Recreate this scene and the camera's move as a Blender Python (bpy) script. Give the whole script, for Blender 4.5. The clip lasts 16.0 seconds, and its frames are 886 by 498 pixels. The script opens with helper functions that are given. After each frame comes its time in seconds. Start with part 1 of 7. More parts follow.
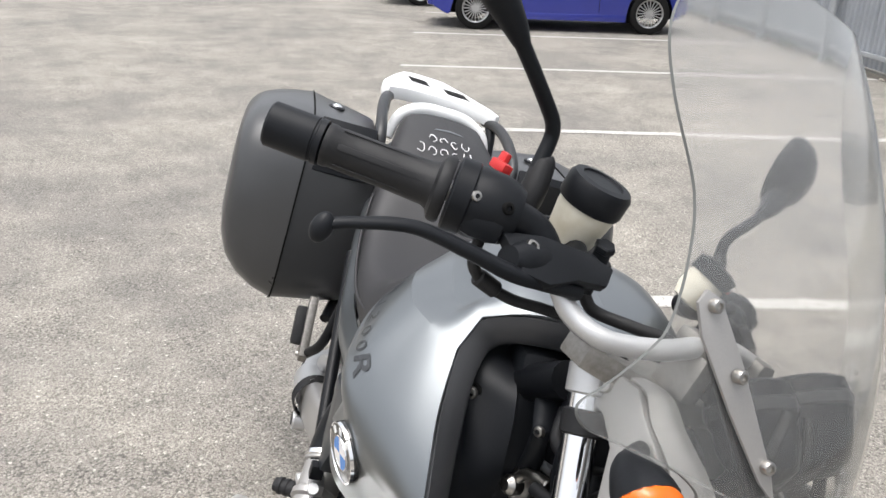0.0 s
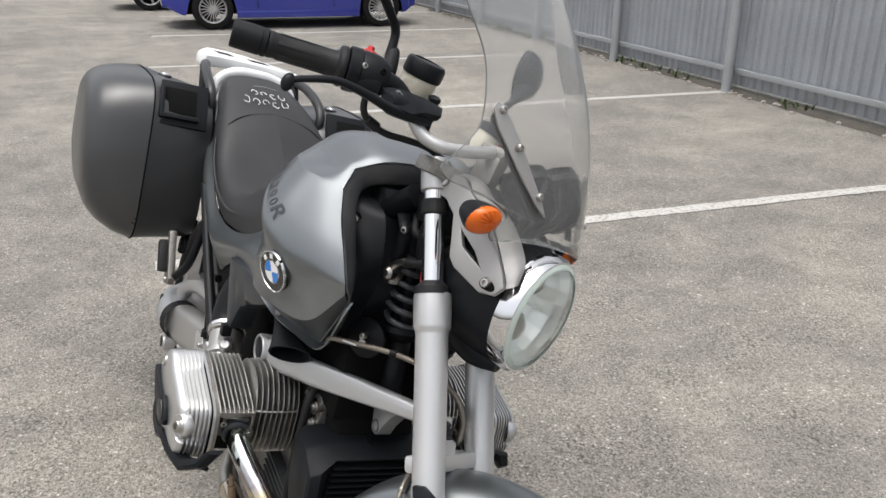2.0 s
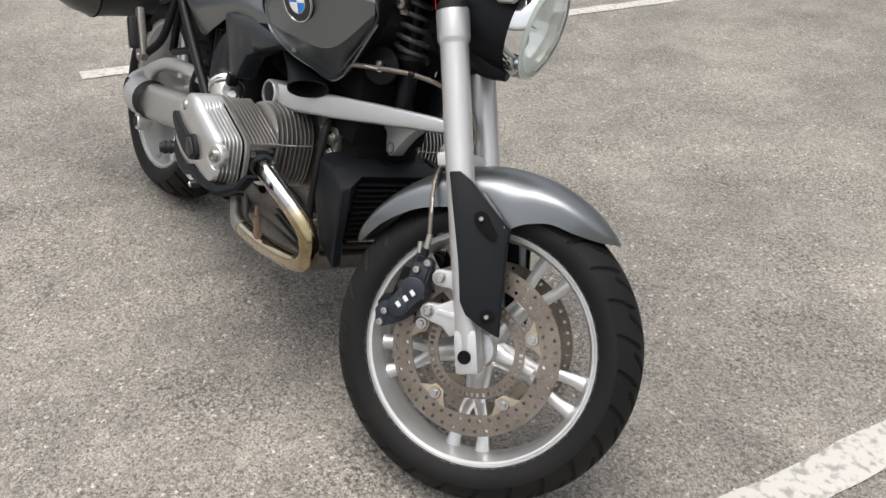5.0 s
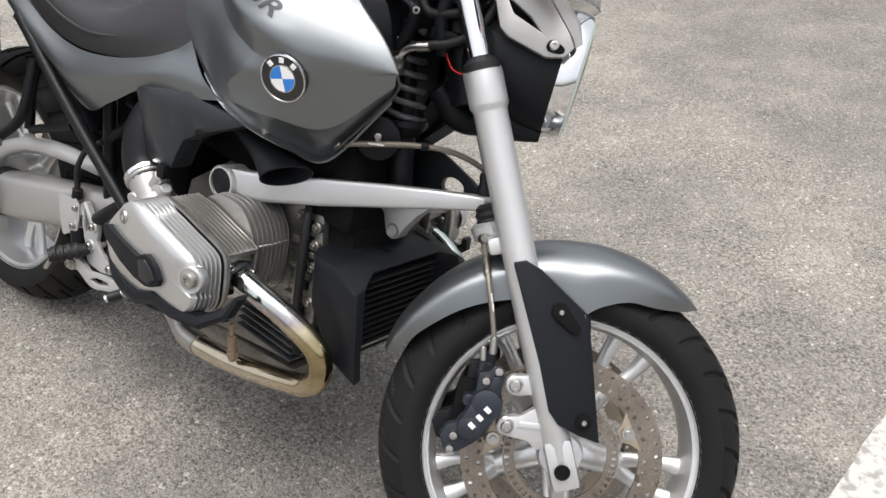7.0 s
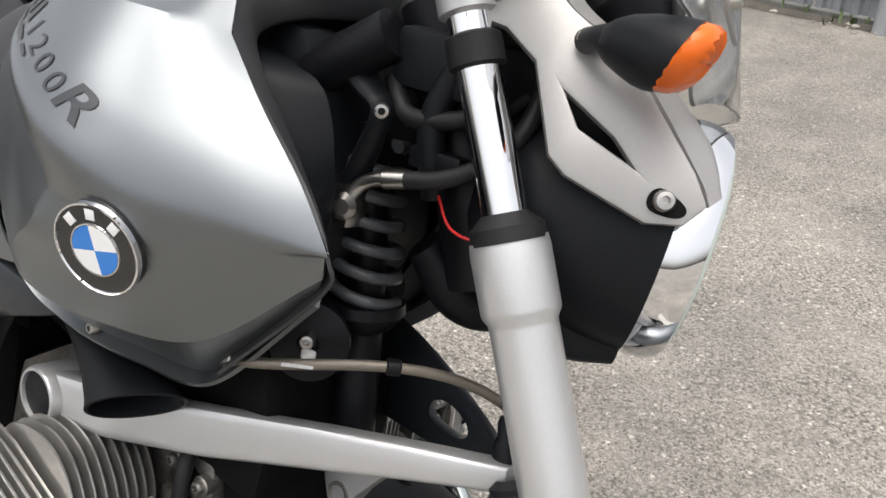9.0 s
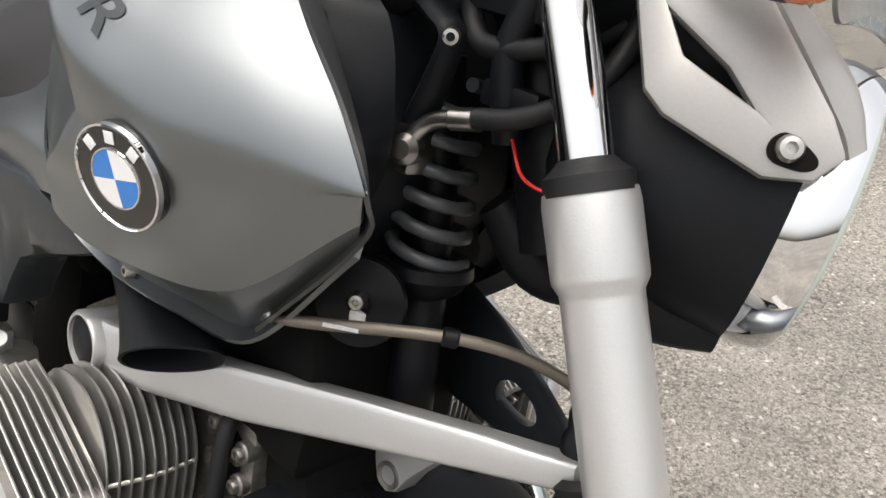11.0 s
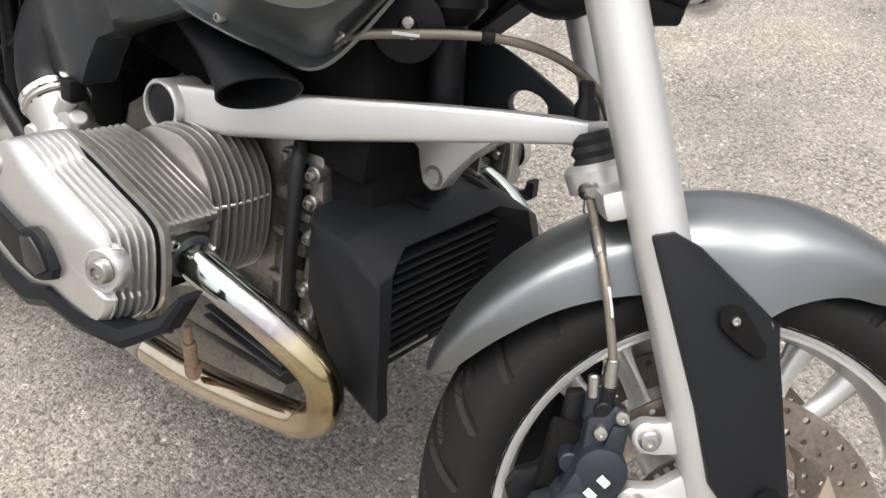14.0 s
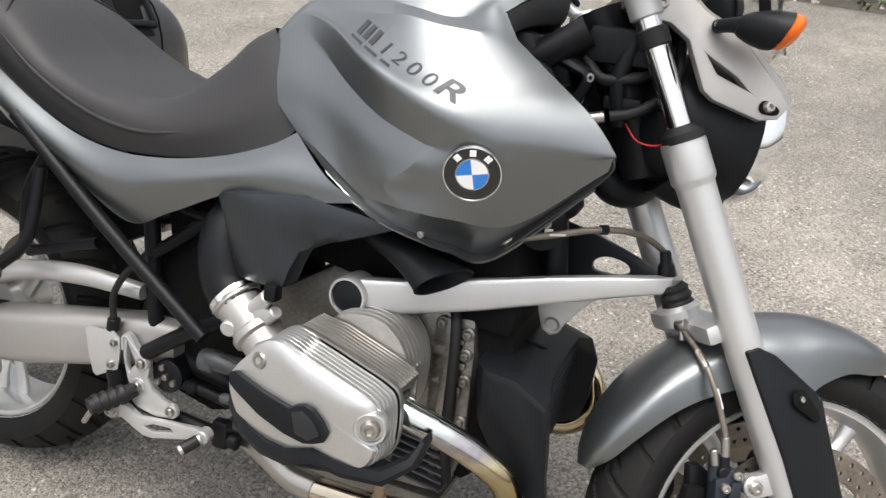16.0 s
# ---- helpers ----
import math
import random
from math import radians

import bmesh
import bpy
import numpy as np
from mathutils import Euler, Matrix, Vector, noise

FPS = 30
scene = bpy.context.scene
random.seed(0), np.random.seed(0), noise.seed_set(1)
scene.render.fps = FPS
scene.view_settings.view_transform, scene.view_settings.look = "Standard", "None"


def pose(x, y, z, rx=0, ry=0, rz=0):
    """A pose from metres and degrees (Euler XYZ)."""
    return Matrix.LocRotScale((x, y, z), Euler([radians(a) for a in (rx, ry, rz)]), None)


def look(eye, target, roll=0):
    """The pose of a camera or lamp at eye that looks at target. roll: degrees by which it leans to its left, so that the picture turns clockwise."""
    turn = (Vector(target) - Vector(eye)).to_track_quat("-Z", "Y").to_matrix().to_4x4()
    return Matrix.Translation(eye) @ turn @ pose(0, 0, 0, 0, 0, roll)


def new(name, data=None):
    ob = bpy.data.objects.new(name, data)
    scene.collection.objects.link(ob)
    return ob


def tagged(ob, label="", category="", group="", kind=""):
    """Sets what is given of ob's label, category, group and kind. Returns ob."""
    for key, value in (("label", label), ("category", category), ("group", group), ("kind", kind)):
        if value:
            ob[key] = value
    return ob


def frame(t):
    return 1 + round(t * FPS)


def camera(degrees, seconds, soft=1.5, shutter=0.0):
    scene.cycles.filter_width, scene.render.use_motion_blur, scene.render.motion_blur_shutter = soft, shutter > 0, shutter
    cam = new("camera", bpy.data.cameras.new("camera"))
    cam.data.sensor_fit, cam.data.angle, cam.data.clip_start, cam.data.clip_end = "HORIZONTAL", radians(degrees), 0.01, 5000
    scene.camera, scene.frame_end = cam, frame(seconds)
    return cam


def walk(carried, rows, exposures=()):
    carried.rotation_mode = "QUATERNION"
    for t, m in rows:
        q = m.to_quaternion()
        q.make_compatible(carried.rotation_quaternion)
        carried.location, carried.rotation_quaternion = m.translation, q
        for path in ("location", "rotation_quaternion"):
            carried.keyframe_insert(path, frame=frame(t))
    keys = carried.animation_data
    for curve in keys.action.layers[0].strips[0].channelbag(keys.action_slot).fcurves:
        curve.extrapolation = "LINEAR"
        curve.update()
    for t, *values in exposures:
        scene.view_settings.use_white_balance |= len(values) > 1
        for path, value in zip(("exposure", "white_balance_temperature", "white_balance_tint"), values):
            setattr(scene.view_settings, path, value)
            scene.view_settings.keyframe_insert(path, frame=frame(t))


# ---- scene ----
cam = camera(56.2, 16.0, shutter=0.0)
PATH = [
    (0, (1.849, -0.05, 1.422), (0.013, 0.258, 0.692), 2.1),
    (0.5, (1.993, -0.149, 1.45), (0.223, 0.496, 0.779), 2.2),
    (1, (2.162, -0.209, 1.438), (0.417, 0.522, 0.788), 1.4),
    (1.5, (2.268, -0.272, 1.425), (0.558, 0.515, 0.751), 1.2),
    (2, (2.332, -0.367, 1.392), (0.671, 0.49, 0.679), 0.9),
    (2.5, (2.367, -0.421, 1.351), (0.759, 0.487, 0.584), 2.0),
    (3, (2.437, -0.433, 1.33), (0.868, 0.5, 0.513), 3.5),
    (3.5, (2.542, -0.438, 1.295), (0.993, 0.467, 0.412), 4.2),
    (4, (2.572, -0.495, 1.263), (1.072, 0.395, 0.284), 3.8),
    (4.2, (2.567, -0.552, 1.258), (1.096, 0.362, 0.257), 3.4),
    (6.3, (2.078, -0.904, 1.293), (0.941, 0.344, 0.22), 0.6),
    (6.5, (2.015, -0.921, 1.304), (0.941, 0.381, 0.231), 0.7),
    (7, (1.904, -0.841, 1.294), (0.933, 0.544, 0.227), 1.9),
    (7.5, (1.814, -0.682, 1.249), (0.828, 0.717, 0.215), 2.7),
    (8, (1.703, -0.538, 1.217), (0.695, 0.843, 0.18), 1.9),
    (8.5, (1.587, -0.405, 1.185), (0.578, 1.011, 0.197), 2.3),
    (8.7, (1.555, -0.345, 1.166), (0.537, 1.077, 0.196), 2.6),
    (10.8, (1.508, -0.198, 1.09), (0.29, 1.027, 0.083), 1.8),
    (11, (1.515, -0.211, 1.079), (0.292, 1.006, 0.067), 1.8),
    (11.5, (1.52, -0.243, 1.068), (0.324, 0.951, -0.001), 1.3),
    (12, (1.517, -0.284, 1.046), (0.371, 0.898, -0.09), 1.5),
    (12.5, (1.525, -0.314, 1.022), (0.419, 0.856, -0.164), 1.3),
    (13, (1.531, -0.347, 1.005), (0.497, 0.838, -0.231), 0.7),
    (13.5, (1.543, -0.411, 1.014), (0.58, 0.81, -0.243), 0.3),
    (14, (1.589, -0.493, 1.039), (0.644, 0.785, -0.175), 0.1),
    (14.5, (1.66, -0.644, 1.079), (0.707, 0.694, -0.061), -0.1),
    (15, (1.672, -0.794, 1.164), (0.707, 0.593, 0.093), 0.0),
    (15.5, (1.519, -0.917, 1.229), (0.673, 0.585, 0.215), 0.7),
    (16, (1.345, -0.899, 1.281), (0.705, 0.704, 0.271), 1.5),
]
walk(cam, [(t, look(eye, target, roll)) for t, eye, target, roll in PATH], [(0, 0.91, 6450, 10), (1, 0.66, 6500, 10), (2, 0.51, 6500, 10), (4, 0.49, 6600, 10), (7.5, 0.76, 6500, 10), (11, 0.89, 6800, 10), (13, 1.10, 6800, 10), (14.5, 1.05, 6750, 10), (16, 0.88, 6650, 10)])

# ---- sky and sun: a bright overcast day ----
SUN_EL, SUN_AZ = 81.0, 165.0
world = bpy.data.worlds.new("overcast_sky")
scene.world = world
world.use_nodes = True
sky = world.node_tree.nodes.new("ShaderNodeTexSky")
sky.sky_type, sky.sun_disc = "NISHITA", False
sky.sun_elevation, sky.sun_rotation = radians(SUN_EL), radians(SUN_AZ)
sky.air_density, sky.dust_density, sky.ozone_density = 1.0, 6.0, 1.0
desat = world.node_tree.nodes.new("ShaderNodeHueSaturation")
desat.inputs["Saturation"].default_value = 0.25
world.node_tree.links.new(sky.outputs[0], desat.inputs["Color"])
world.node_tree.links.new(desat.outputs[0], world.node_tree.nodes["Background"].inputs[0])
world.node_tree.nodes["Background"].inputs[1].default_value = 0.165
sun = new("sun", bpy.data.lights.new("sun", "SUN"))
sun.data.energy, sun.data.angle, sun.data.color = 0.76, radians(60), (1.0, 0.97, 0.93)
sun.matrix_world = pose(0, 0, 6, 90 - SUN_EL, 0, 180 - SUN_AZ)


# ---- materials ----
def nodes_of(name):
    m = bpy.data.materials.new(name)
    m.use_nodes = True
    return m, m.node_tree.nodes, m.node_tree.links, m.node_tree.nodes["Principled BSDF"]


def surface(name, color, rough=0.5, metal=0.0, var=0.12, fine=120.0, coarse=9.0, bump=0.15, depth=0.001, coat=0.0, dirt=None, spec=0.5):
    """A plain surface with grain and stains at two scales, uneven gloss and a fine relief."""
    m, n, l, b = nodes_of(name)
    at = n.new("ShaderNodeTexCoord")
    a, c = n.new("ShaderNodeTexNoise"), n.new("ShaderNodeTexNoise")
    a.inputs["Scale"].default_value, c.inputs["Scale"].default_value = fine, coarse
    a.inputs["Detail"].default_value, c.inputs["Detail"].default_value = 3, 5
    for t in (a, c):
        l.new(at.outputs["Object"], t.inputs["Vector"])
    mix = n.new("ShaderNodeMath")
    mix.operation = "MULTIPLY_ADD"
    mix.inputs[1].default_value = 0.4
    l.new(a.outputs[0], mix.inputs[0])
    half = n.new("ShaderNodeMath")
    half.operation = "MULTIPLY"
    half.inputs[1].default_value = 0.6
    l.new(c.outputs[0], half.inputs[0])
    l.new(half.outputs[0], mix.inputs[2])
    ramp = n.new("ShaderNodeValToRGB")
    ramp.color_ramp.elements[0].position, ramp.color_ramp.elements[1].position = 0.3, 0.7
    low = dirt or [v * (1 - var) for v in color]
    ramp.color_ramp.elements[0].color = (*low, 1)
    ramp.color_ramp.elements[1].color = (*[min(1, v * (1 + var)) for v in color], 1)
    l.new(mix.outputs[0], ramp.inputs[0])
    l.new(ramp.outputs[0], b.inputs["Base Color"])
    r = n.new("ShaderNodeMapRange")
    r.inputs["To Min"].default_value, r.inputs["To Max"].default_value = rough * 0.82, min(1, rough * 1.18)
    l.new(c.outputs[0], r.inputs["Value"])
    l.new(r.outputs[0], b.inputs["Roughness"])
    b.inputs["Metallic"].default_value, b.inputs["Coat Weight"].default_value = metal, coat
    b.inputs["Coat Roughness"].default_value = 0.08
    b.inputs["Specular IOR Level"].default_value = spec
    if bump:
        k = n.new("ShaderNodeBump")
        k.inputs["Strength"].default_value, k.inputs["Distance"].default_value = bump, depth
        l.new(a.outputs[0], k.inputs["Height"])
        l.new(k.outputs[0], b.inputs["Normal"])
    return m


def clear(name, color, rough=0.02, ior=1.45, weight=1.0):
    m, n, l, b = nodes_of(name)
    b.inputs["Base Color"].default_value, b.inputs["Roughness"].default_value = (*color, 1), rough
    b.inputs["IOR"].default_value, b.inputs["Transmission Weight"].default_value = ior, weight
    t = n.new("ShaderNodeTexNoise")
    t.inputs["Scale"].default_value = 14
    r = n.new("ShaderNodeMapRange")
    r.inputs["To Min"].default_value, r.inputs["To Max"].default_value = rough, rough + 0.05
    l.new(t.outputs[0], r.inputs["Value"])
    l.new(r.outputs[0], b.inputs["Roughness"])
    return m


def asphalt():
    m, n, l, b = nodes_of("asphalt")
    at = n.new("ShaderNodeTexCoord")

    def noise_at(scale, detail=4, kind="ShaderNodeTexNoise"):
        t = n.new(kind)
        t.inputs["Scale"].default_value = scale
        if kind == "ShaderNodeTexNoise":
            t.inputs["Detail"].default_value = detail
        l.new(at.outputs["Object"], t.inputs["Vector"])
        return t

    def mixed(f, x, y, lo=0.0, hi=1.0, how="MIX"):
        q = n.new("ShaderNodeMix")
        q.data_type, q.blend_type = "RGBA", how
        g = n.new("ShaderNodeMapRange")
        g.inputs["From Min"].default_value, g.inputs["From Max"].default_value = lo, hi
        l.new(f, g.inputs["Value"])
        l.new(g.outputs[0], q.inputs["Factor"])
        for s, v in (("A", x), ("B", y)):
            k = [i for i in q.inputs if i.name == s and i.type == "RGBA"][0]
            if isinstance(v, tuple):
                k.default_value = (*v, 1)
            else:
                l.new(v, k)
        return [o for o in q.outputs if o.type == "RGBA"][0]

    stones = noise_at(190, kind="ShaderNodeTexVoronoi")
    sand = noise_at(420, kind="ShaderNodeTexVoronoi")
    sands = n.new("ShaderNodeSeparateColor")
    l.new(sand.outputs["Color"], sands.inputs[0])
    chips = noise_at(125, kind="ShaderNodeTexVoronoi")
    chip = n.new("ShaderNodeSeparateColor")
    l.new(chips.outputs["Color"], chip.inputs[0])
    grit = noise_at(260, 2)
    clump = noise_at(28, 4)
    stain = noise_at(0.55, 6)
    patch = noise_at(2.3, 5)
    bits = n.new("ShaderNodeSeparateColor")
    l.new(stones.outputs["Color"], bits.inputs[0])
    col = mixed(bits.outputs[0], (0.165, 0.156, 0.143), (0.455, 0.434, 0.400), 0.0, 1.0)
    col = mixed(sands.outputs[1], col, (0.42, 0.40, 0.368), 0.35, 1.2)
    col = mixed(sands.outputs[0], col, (0.11, 0.104, 0.096), 0.5, 1.2)
    pale = mixed(chip.outputs[1], (0.0, 0.0, 0.0), (1.0, 1.0, 1.0), 0.980, 0.986)
    col = mixed(pale, col, (0.58, 0.555, 0.515))
    dark = mixed(bits.outputs[2], (0.0, 0.0, 0.0), (1.0, 1.0, 1.0), 0.94, 0.96)
    col = mixed(dark, col, (0.13, 0.122, 0.112))
    col = mixed(grit.outputs[0], col, (0.14, 0.132, 0.122), 0.55, 0.85)
    col = mixed(clump.outputs[0], col, (0.22, 0.208, 0.19), 0.5, 0.9)
    # Pits between the stones get their shade as a dark colour.
    pits = noise_at(122, kind="ShaderNodeTexVoronoi")
    pits.inputs["Randomness"].default_value = 1.0
    open_texture = noise_at(3.4, 5)
    shaded_gaps = mixed(pits.outputs["Distance"], col, (0.072, 0.068, 0.063), 0.42, 0.95)
    col = mixed(open_texture.outputs[0], shaded_gaps, col, 0.36, 0.72)
    dusty = mixed(stain.outputs[0], (0.74, 0.735, 0.73), (1.12, 1.10, 1.065), 0.33, 0.67)
    col = mixed(stain.outputs[0], col, dusty, -9.0, -8.0, "MULTIPLY")
    worn = mixed(patch.outputs[0], (0.80, 0.80, 0.80), (1.08, 1.07, 1.05), 0.3, 0.7)
    col = mixed(patch.outputs[0], col, worn, -9.0, -8.0, "MULTIPLY")
    blotch = noise_at(9.0, 5)
    spots = mixed(blotch.outputs[0], (0.90, 0.898, 0.895), (1.04, 1.037, 1.03), 0.32, 0.62)
    col = mixed(blotch.outputs[0], col, spots, -9.0, -8.0, "MULTIPLY")
    l.new(col, b.inputs["Base Color"])
    b.inputs["Roughness"].default_value = 0.88
    h = n.new("ShaderNodeMath")
    h.operation = "ADD"
    l.new(stones.outputs["Distance"], h.inputs[0])
    l.new(clump.outputs[0], h.inputs[1])
    k = n.new("ShaderNodeBump")
    k.inputs["Strength"].default_value, k.inputs["Distance"].default_value = 1.0, 0.0035
    k.invert = True
    deep = n.new("ShaderNodeMath")
    deep.operation = "MULTIPLY_ADD"
    deep.inputs[1].default_value = 0.45
    l.new(pits.outputs["Distance"], deep.inputs[0])
    l.new(h.outputs[0], deep.inputs[2])
    l.new(deep.outputs[0], k.inputs["Height"])
    l.new(k.outputs[0], b.inputs["Normal"])
    return m


def heat_tinted():
    """Stainless exhaust steel, gold and blue from heat near the cylinder head, paler further down."""
    m, n, l, b = nodes_of("heat_tinted_steel")
    at, t, w = n.new("ShaderNodeTexCoord"), n.new("ShaderNodeTexNoise"), n.new("ShaderNodeSeparateXYZ")
    t.inputs["Scale"].default_value, t.inputs["Detail"].default_value = 22, 4
    l.new(at.outputs["Object"], t.inputs["Vector"])
    l.new(at.outputs["Object"], w.inputs[0])
    g = n.new("ShaderNodeMapRange")
    g.inputs["From Min"].default_value, g.inputs["From Max"].default_value = 0.24, 0.46
    l.new(w.outputs["Z"], g.inputs["Value"])
    a = n.new("ShaderNodeMath")
    a.operation = "MULTIPLY_ADD"
    a.inputs[1].default_value = 0.34
    a.inputs[2].default_value = -0.17
    l.new(t.outputs[0], a.inputs[0])
    s = n.new("ShaderNodeMath")
    l.new(a.outputs[0], s.inputs[0])
    l.new(g.outputs[0], s.inputs[1])
    ramp = n.new("ShaderNodeValToRGB")
    e = ramp.color_ramp.elements
    e[0].position, e[0].color = 0.0, (0.60, 0.54, 0.44, 1)
    e[1].position, e[1].color = 0.95, (0.58, 0.63, 0.60, 1)
    for p, c in ((0.22, (0.48, 0.40, 0.28)), (0.42, (0.30, 0.235, 0.13)), (0.58, (0.42, 0.34, 0.19)), (0.72, (0.60, 0.53, 0.36)), (0.84, (0.40, 0.36, 0.38))):
        e.new(p).color = (*c, 1)
    l.new(s.outputs[0], ramp.inputs[0])
    l.new(ramp.outputs[0], b.inputs["Base Color"])
    b.inputs["Metallic"].default_value, b.inputs["Roughness"].default_value = 1.0, 0.14
    return m


def worn_paint():
    m, n, l, b = nodes_of("worn_line_paint")
    at = n.new("ShaderNodeTexCoord")
    t, v = n.new("ShaderNodeTexNoise"), n.new("ShaderNodeTexNoise")
    t.inputs["Scale"].default_value, t.inputs["Detail"].default_value = 45, 6
    v.inputs["Scale"].default_value = 160
    for q in (t, v):
        l.new(at.outputs["Object"], q.inputs["Vector"])
    ramp = n.new("ShaderNodeValToRGB")
    e = ramp.color_ramp.elements
    e[0].position, e[0].color = 0.36, (0.26, 0.25, 0.23, 1)
    e[1].position, e[1].color = 0.5, (0.45, 0.438, 0.412, 1)
    l.new(t.outputs[0], ramp.inputs[0])
    l.new(ramp.outputs[0], b.inputs["Base Color"])
    b.inputs["Roughness"].default_value = 0.8
    k = n.new("ShaderNodeBump")
    k.inputs["Strength"].default_value, k.inputs["Distance"].default_value = 0.5, 0.002
    l.new(v.outputs[0], k.inputs["Height"])
    l.new(k.outputs[0], b.inputs["Normal"])
    return m


ASPHALT, LINE, HEAT = asphalt(), worn_paint(), heat_tinted()
PAINT = surface("silver_grey_paint", (0.205, 0.219, 0.228), 0.38, 0.95, 0.05, 900, 3, 0.04, 0.0003, 0.30)
SILVER = surface("satin_silver", (0.545, 0.545, 0.545), 0.38, 0.65, 0.05, 700, 6, 0.22, 0.0006)
CAST = surface("cast_aluminium", (0.32, 0.308, 0.29), 0.45, 0.85, 0.16, 160, 12, 0.25, 0.0008, dirt=(0.15, 0.138, 0.122))
FIN = surface("bare_fin_aluminium", (0.56, 0.55, 0.53), 0.34, 0.9, 0.08, 90, 14, 0.2, 0.0006, dirt=(0.44, 0.43, 0.41))
COVER = surface("valve_cover_silver", (0.60, 0.60, 0.595), 0.32, 0.85, 0.06, 300, 8, 0.06, 0.0004)
BLACK = surface("black_plastic", (0.008, 0.009, 0.011), 0.45, 0, 0.2, 420, 7, 0.2, 0.0005, spec=0.19)
GREYBLACK = surface("grained_grey_plastic", (0.015, 0.0155, 0.017), 0.36, 0, 0.12, 700, 8, 0.3, 0.0005, spec=0.48)
LIPGREY = surface("satin_grey_plastic", (0.045, 0.046, 0.049), 0.40, 0, 0.12, 700, 8, 0.25, 0.0004, spec=0.5)
CASESHELL = surface("grained_case_plastic", (0.033, 0.0335, 0.035), 0.30, 0, 0.10, 700, 8, 0.25, 0.0004, spec=0.72)
# Black paint; on the cylinder core and casting pockets it colours in shade.
DARK = surface("black_paint_and_gap_shade", (0.0055, 0.006, 0.0075), 0.42, 0.0, 0.3, 120, 8, 0.15, spec=0.2)
# Matt black of plain dark parts; also colours shade into holes and recesses.
DEEP = surface("matt_black_and_hole_shade", (0.005, 0.005, 0.005), 0.8, 0.0, 0.3, 80, 9, 0.3, spec=0.12)
RUBBER = surface("tyre_rubber", (0.0065, 0.0065, 0.007), 0.62, 0, 0.2, 220, 10, 0.3, 0.0006, dirt=(0.012, 0.0115, 0.011), spec=0.17)
GRIP = surface("grip_rubber", (0.010, 0.010, 0.011), 0.55, 0, 0.2, 300, 9, 0.25, spec=0.35)
SEATHIDE = surface("seat_vinyl", (0.024, 0.0235, 0.025), 0.50, 0, 0.12, 650, 5, 0.3, 0.0005, spec=0.38)
CHROME = surface("chrome", (0.86, 0.86, 0.87), 0.05, 1.0, 0.02, 60, 5, 0.0)
STEEL = surface("machined_steel", (0.44, 0.425, 0.40), 0.30, 1.0, 0.12, 200, 9, 0.1)
DISC = surface("brake_disc_steel", (0.27, 0.235, 0.20), 0.40, 0.85, 0.18, 240, 14, 0.15, dirt=(0.15, 0.12, 0.095))
WHEEL = surface("wheel_silver", (0.72, 0.725, 0.73), 0.32, 0.75, 0.05, 400, 6, 0.06, dirt=(0.58, 0.575, 0.56))
BRACKET = surface("bracket_grey_silver", (0.37, 0.36, 0.348), 0.42, 0.6, 0.05, 500, 6, 0.10, 0.0006)
CARRIER = surface("tan_disc_carrier", (0.36, 0.30, 0.23), 0.45, 0.6, 0.15, 200, 14, 0.15)
RACK = surface("pale_rack_aluminium", (0.74, 0.745, 0.74), 0.5, 0.1, 0.05, 260, 6, 0.15)
SPRING = surface("grey_spring_paint", (0.060, 0.064, 0.070), 0.4, 0.2, 0.15, 200, 10, 0.1)
# Colour of the infill panel; on the arm's far web it stands for shade.
ANTHRACITE = surface("anthracite_panel_and_arm_shade", (0.022, 0.026, 0.031), 0.36, 0.3, 0.1, 400, 7, 0.08, coat=0.15)
ORANGE = clear("orange_lens", (0.92, 0.17, 0.010), 0.06, 1.45, 0.30)
SHIELD = clear("clear_acrylic", (0.80, 0.80, 0.785), 0.015, 1.42, 0.955)
REFLECTOR = surface("lamp_reflector", (0.95, 0.96, 0.95), 0.30, 0.95, 0.02, 60, 5, 0.0)
LENSRIM = clear("lens_edge", (0.80, 0.90, 0.84), 0.12, 1.45, 0.45)
LENS = clear("headlamp_glass", (0.97, 1.0, 0.985), 0.01, 1.3, 0.95)
EDGE = surface("acrylic_edge", (0.11, 0.115, 0.11), 0.3, 0, 0.05, 200, 9, 0)
MIRROR = surface("mirror_glass", (0.8, 0.82, 0.84), 0.02, 1.0, 0.01, 50, 5, 0)
TANK_CUP = surface("yellowed_plastic", (0.70, 0.68, 0.60), 0.42, 0, 0.06, 60, 20, 0.05, dirt=(0.52, 0.47, 0.35))
RED = surface("red_switch", (0.55, 0.02, 0.02), 0.4, 0, 0.08, 90, 9, 0)
WHITE = surface("white_enamel", (0.80, 0.80, 0.80), 0.25, 0, 0.03, 90, 9, 0, coat=0.5)
BLUE = surface("blue_enamel", (0.02, 0.19, 0.60), 0.25, 0, 0.03, 90, 9, 0, coat=0.5)
BADGE = surface("badge_black", (0.012, 0.012, 0.012), 0.25, 0, 0.05, 90, 9, 0, coat=0.5)
DECAL = surface("dark_grey_decal", (0.045, 0.048, 0.052), 0.4, 0.3, 0.05, 90, 9, 0)
BRAID = surface("braided_hose", (0.20, 0.175, 0.145), 0.45, 0.6, 0.25, 900, 30, 0.6, 0.0006)
CHALK = surface("chalk", (0.62, 0.62, 0.62), 0.9, 0, 0.2, 300, 30, 0)
CALIPER = surface("caliper_blue_grey", (0.014, 0.018, 0.026), 0.45, 0.2, 0.15, 300, 12, 0.2)
BRICKRED = surface("rust_brown", (0.28, 0.20, 0.14), 0.6, 0.4, 0.3, 160, 20, 0.2)


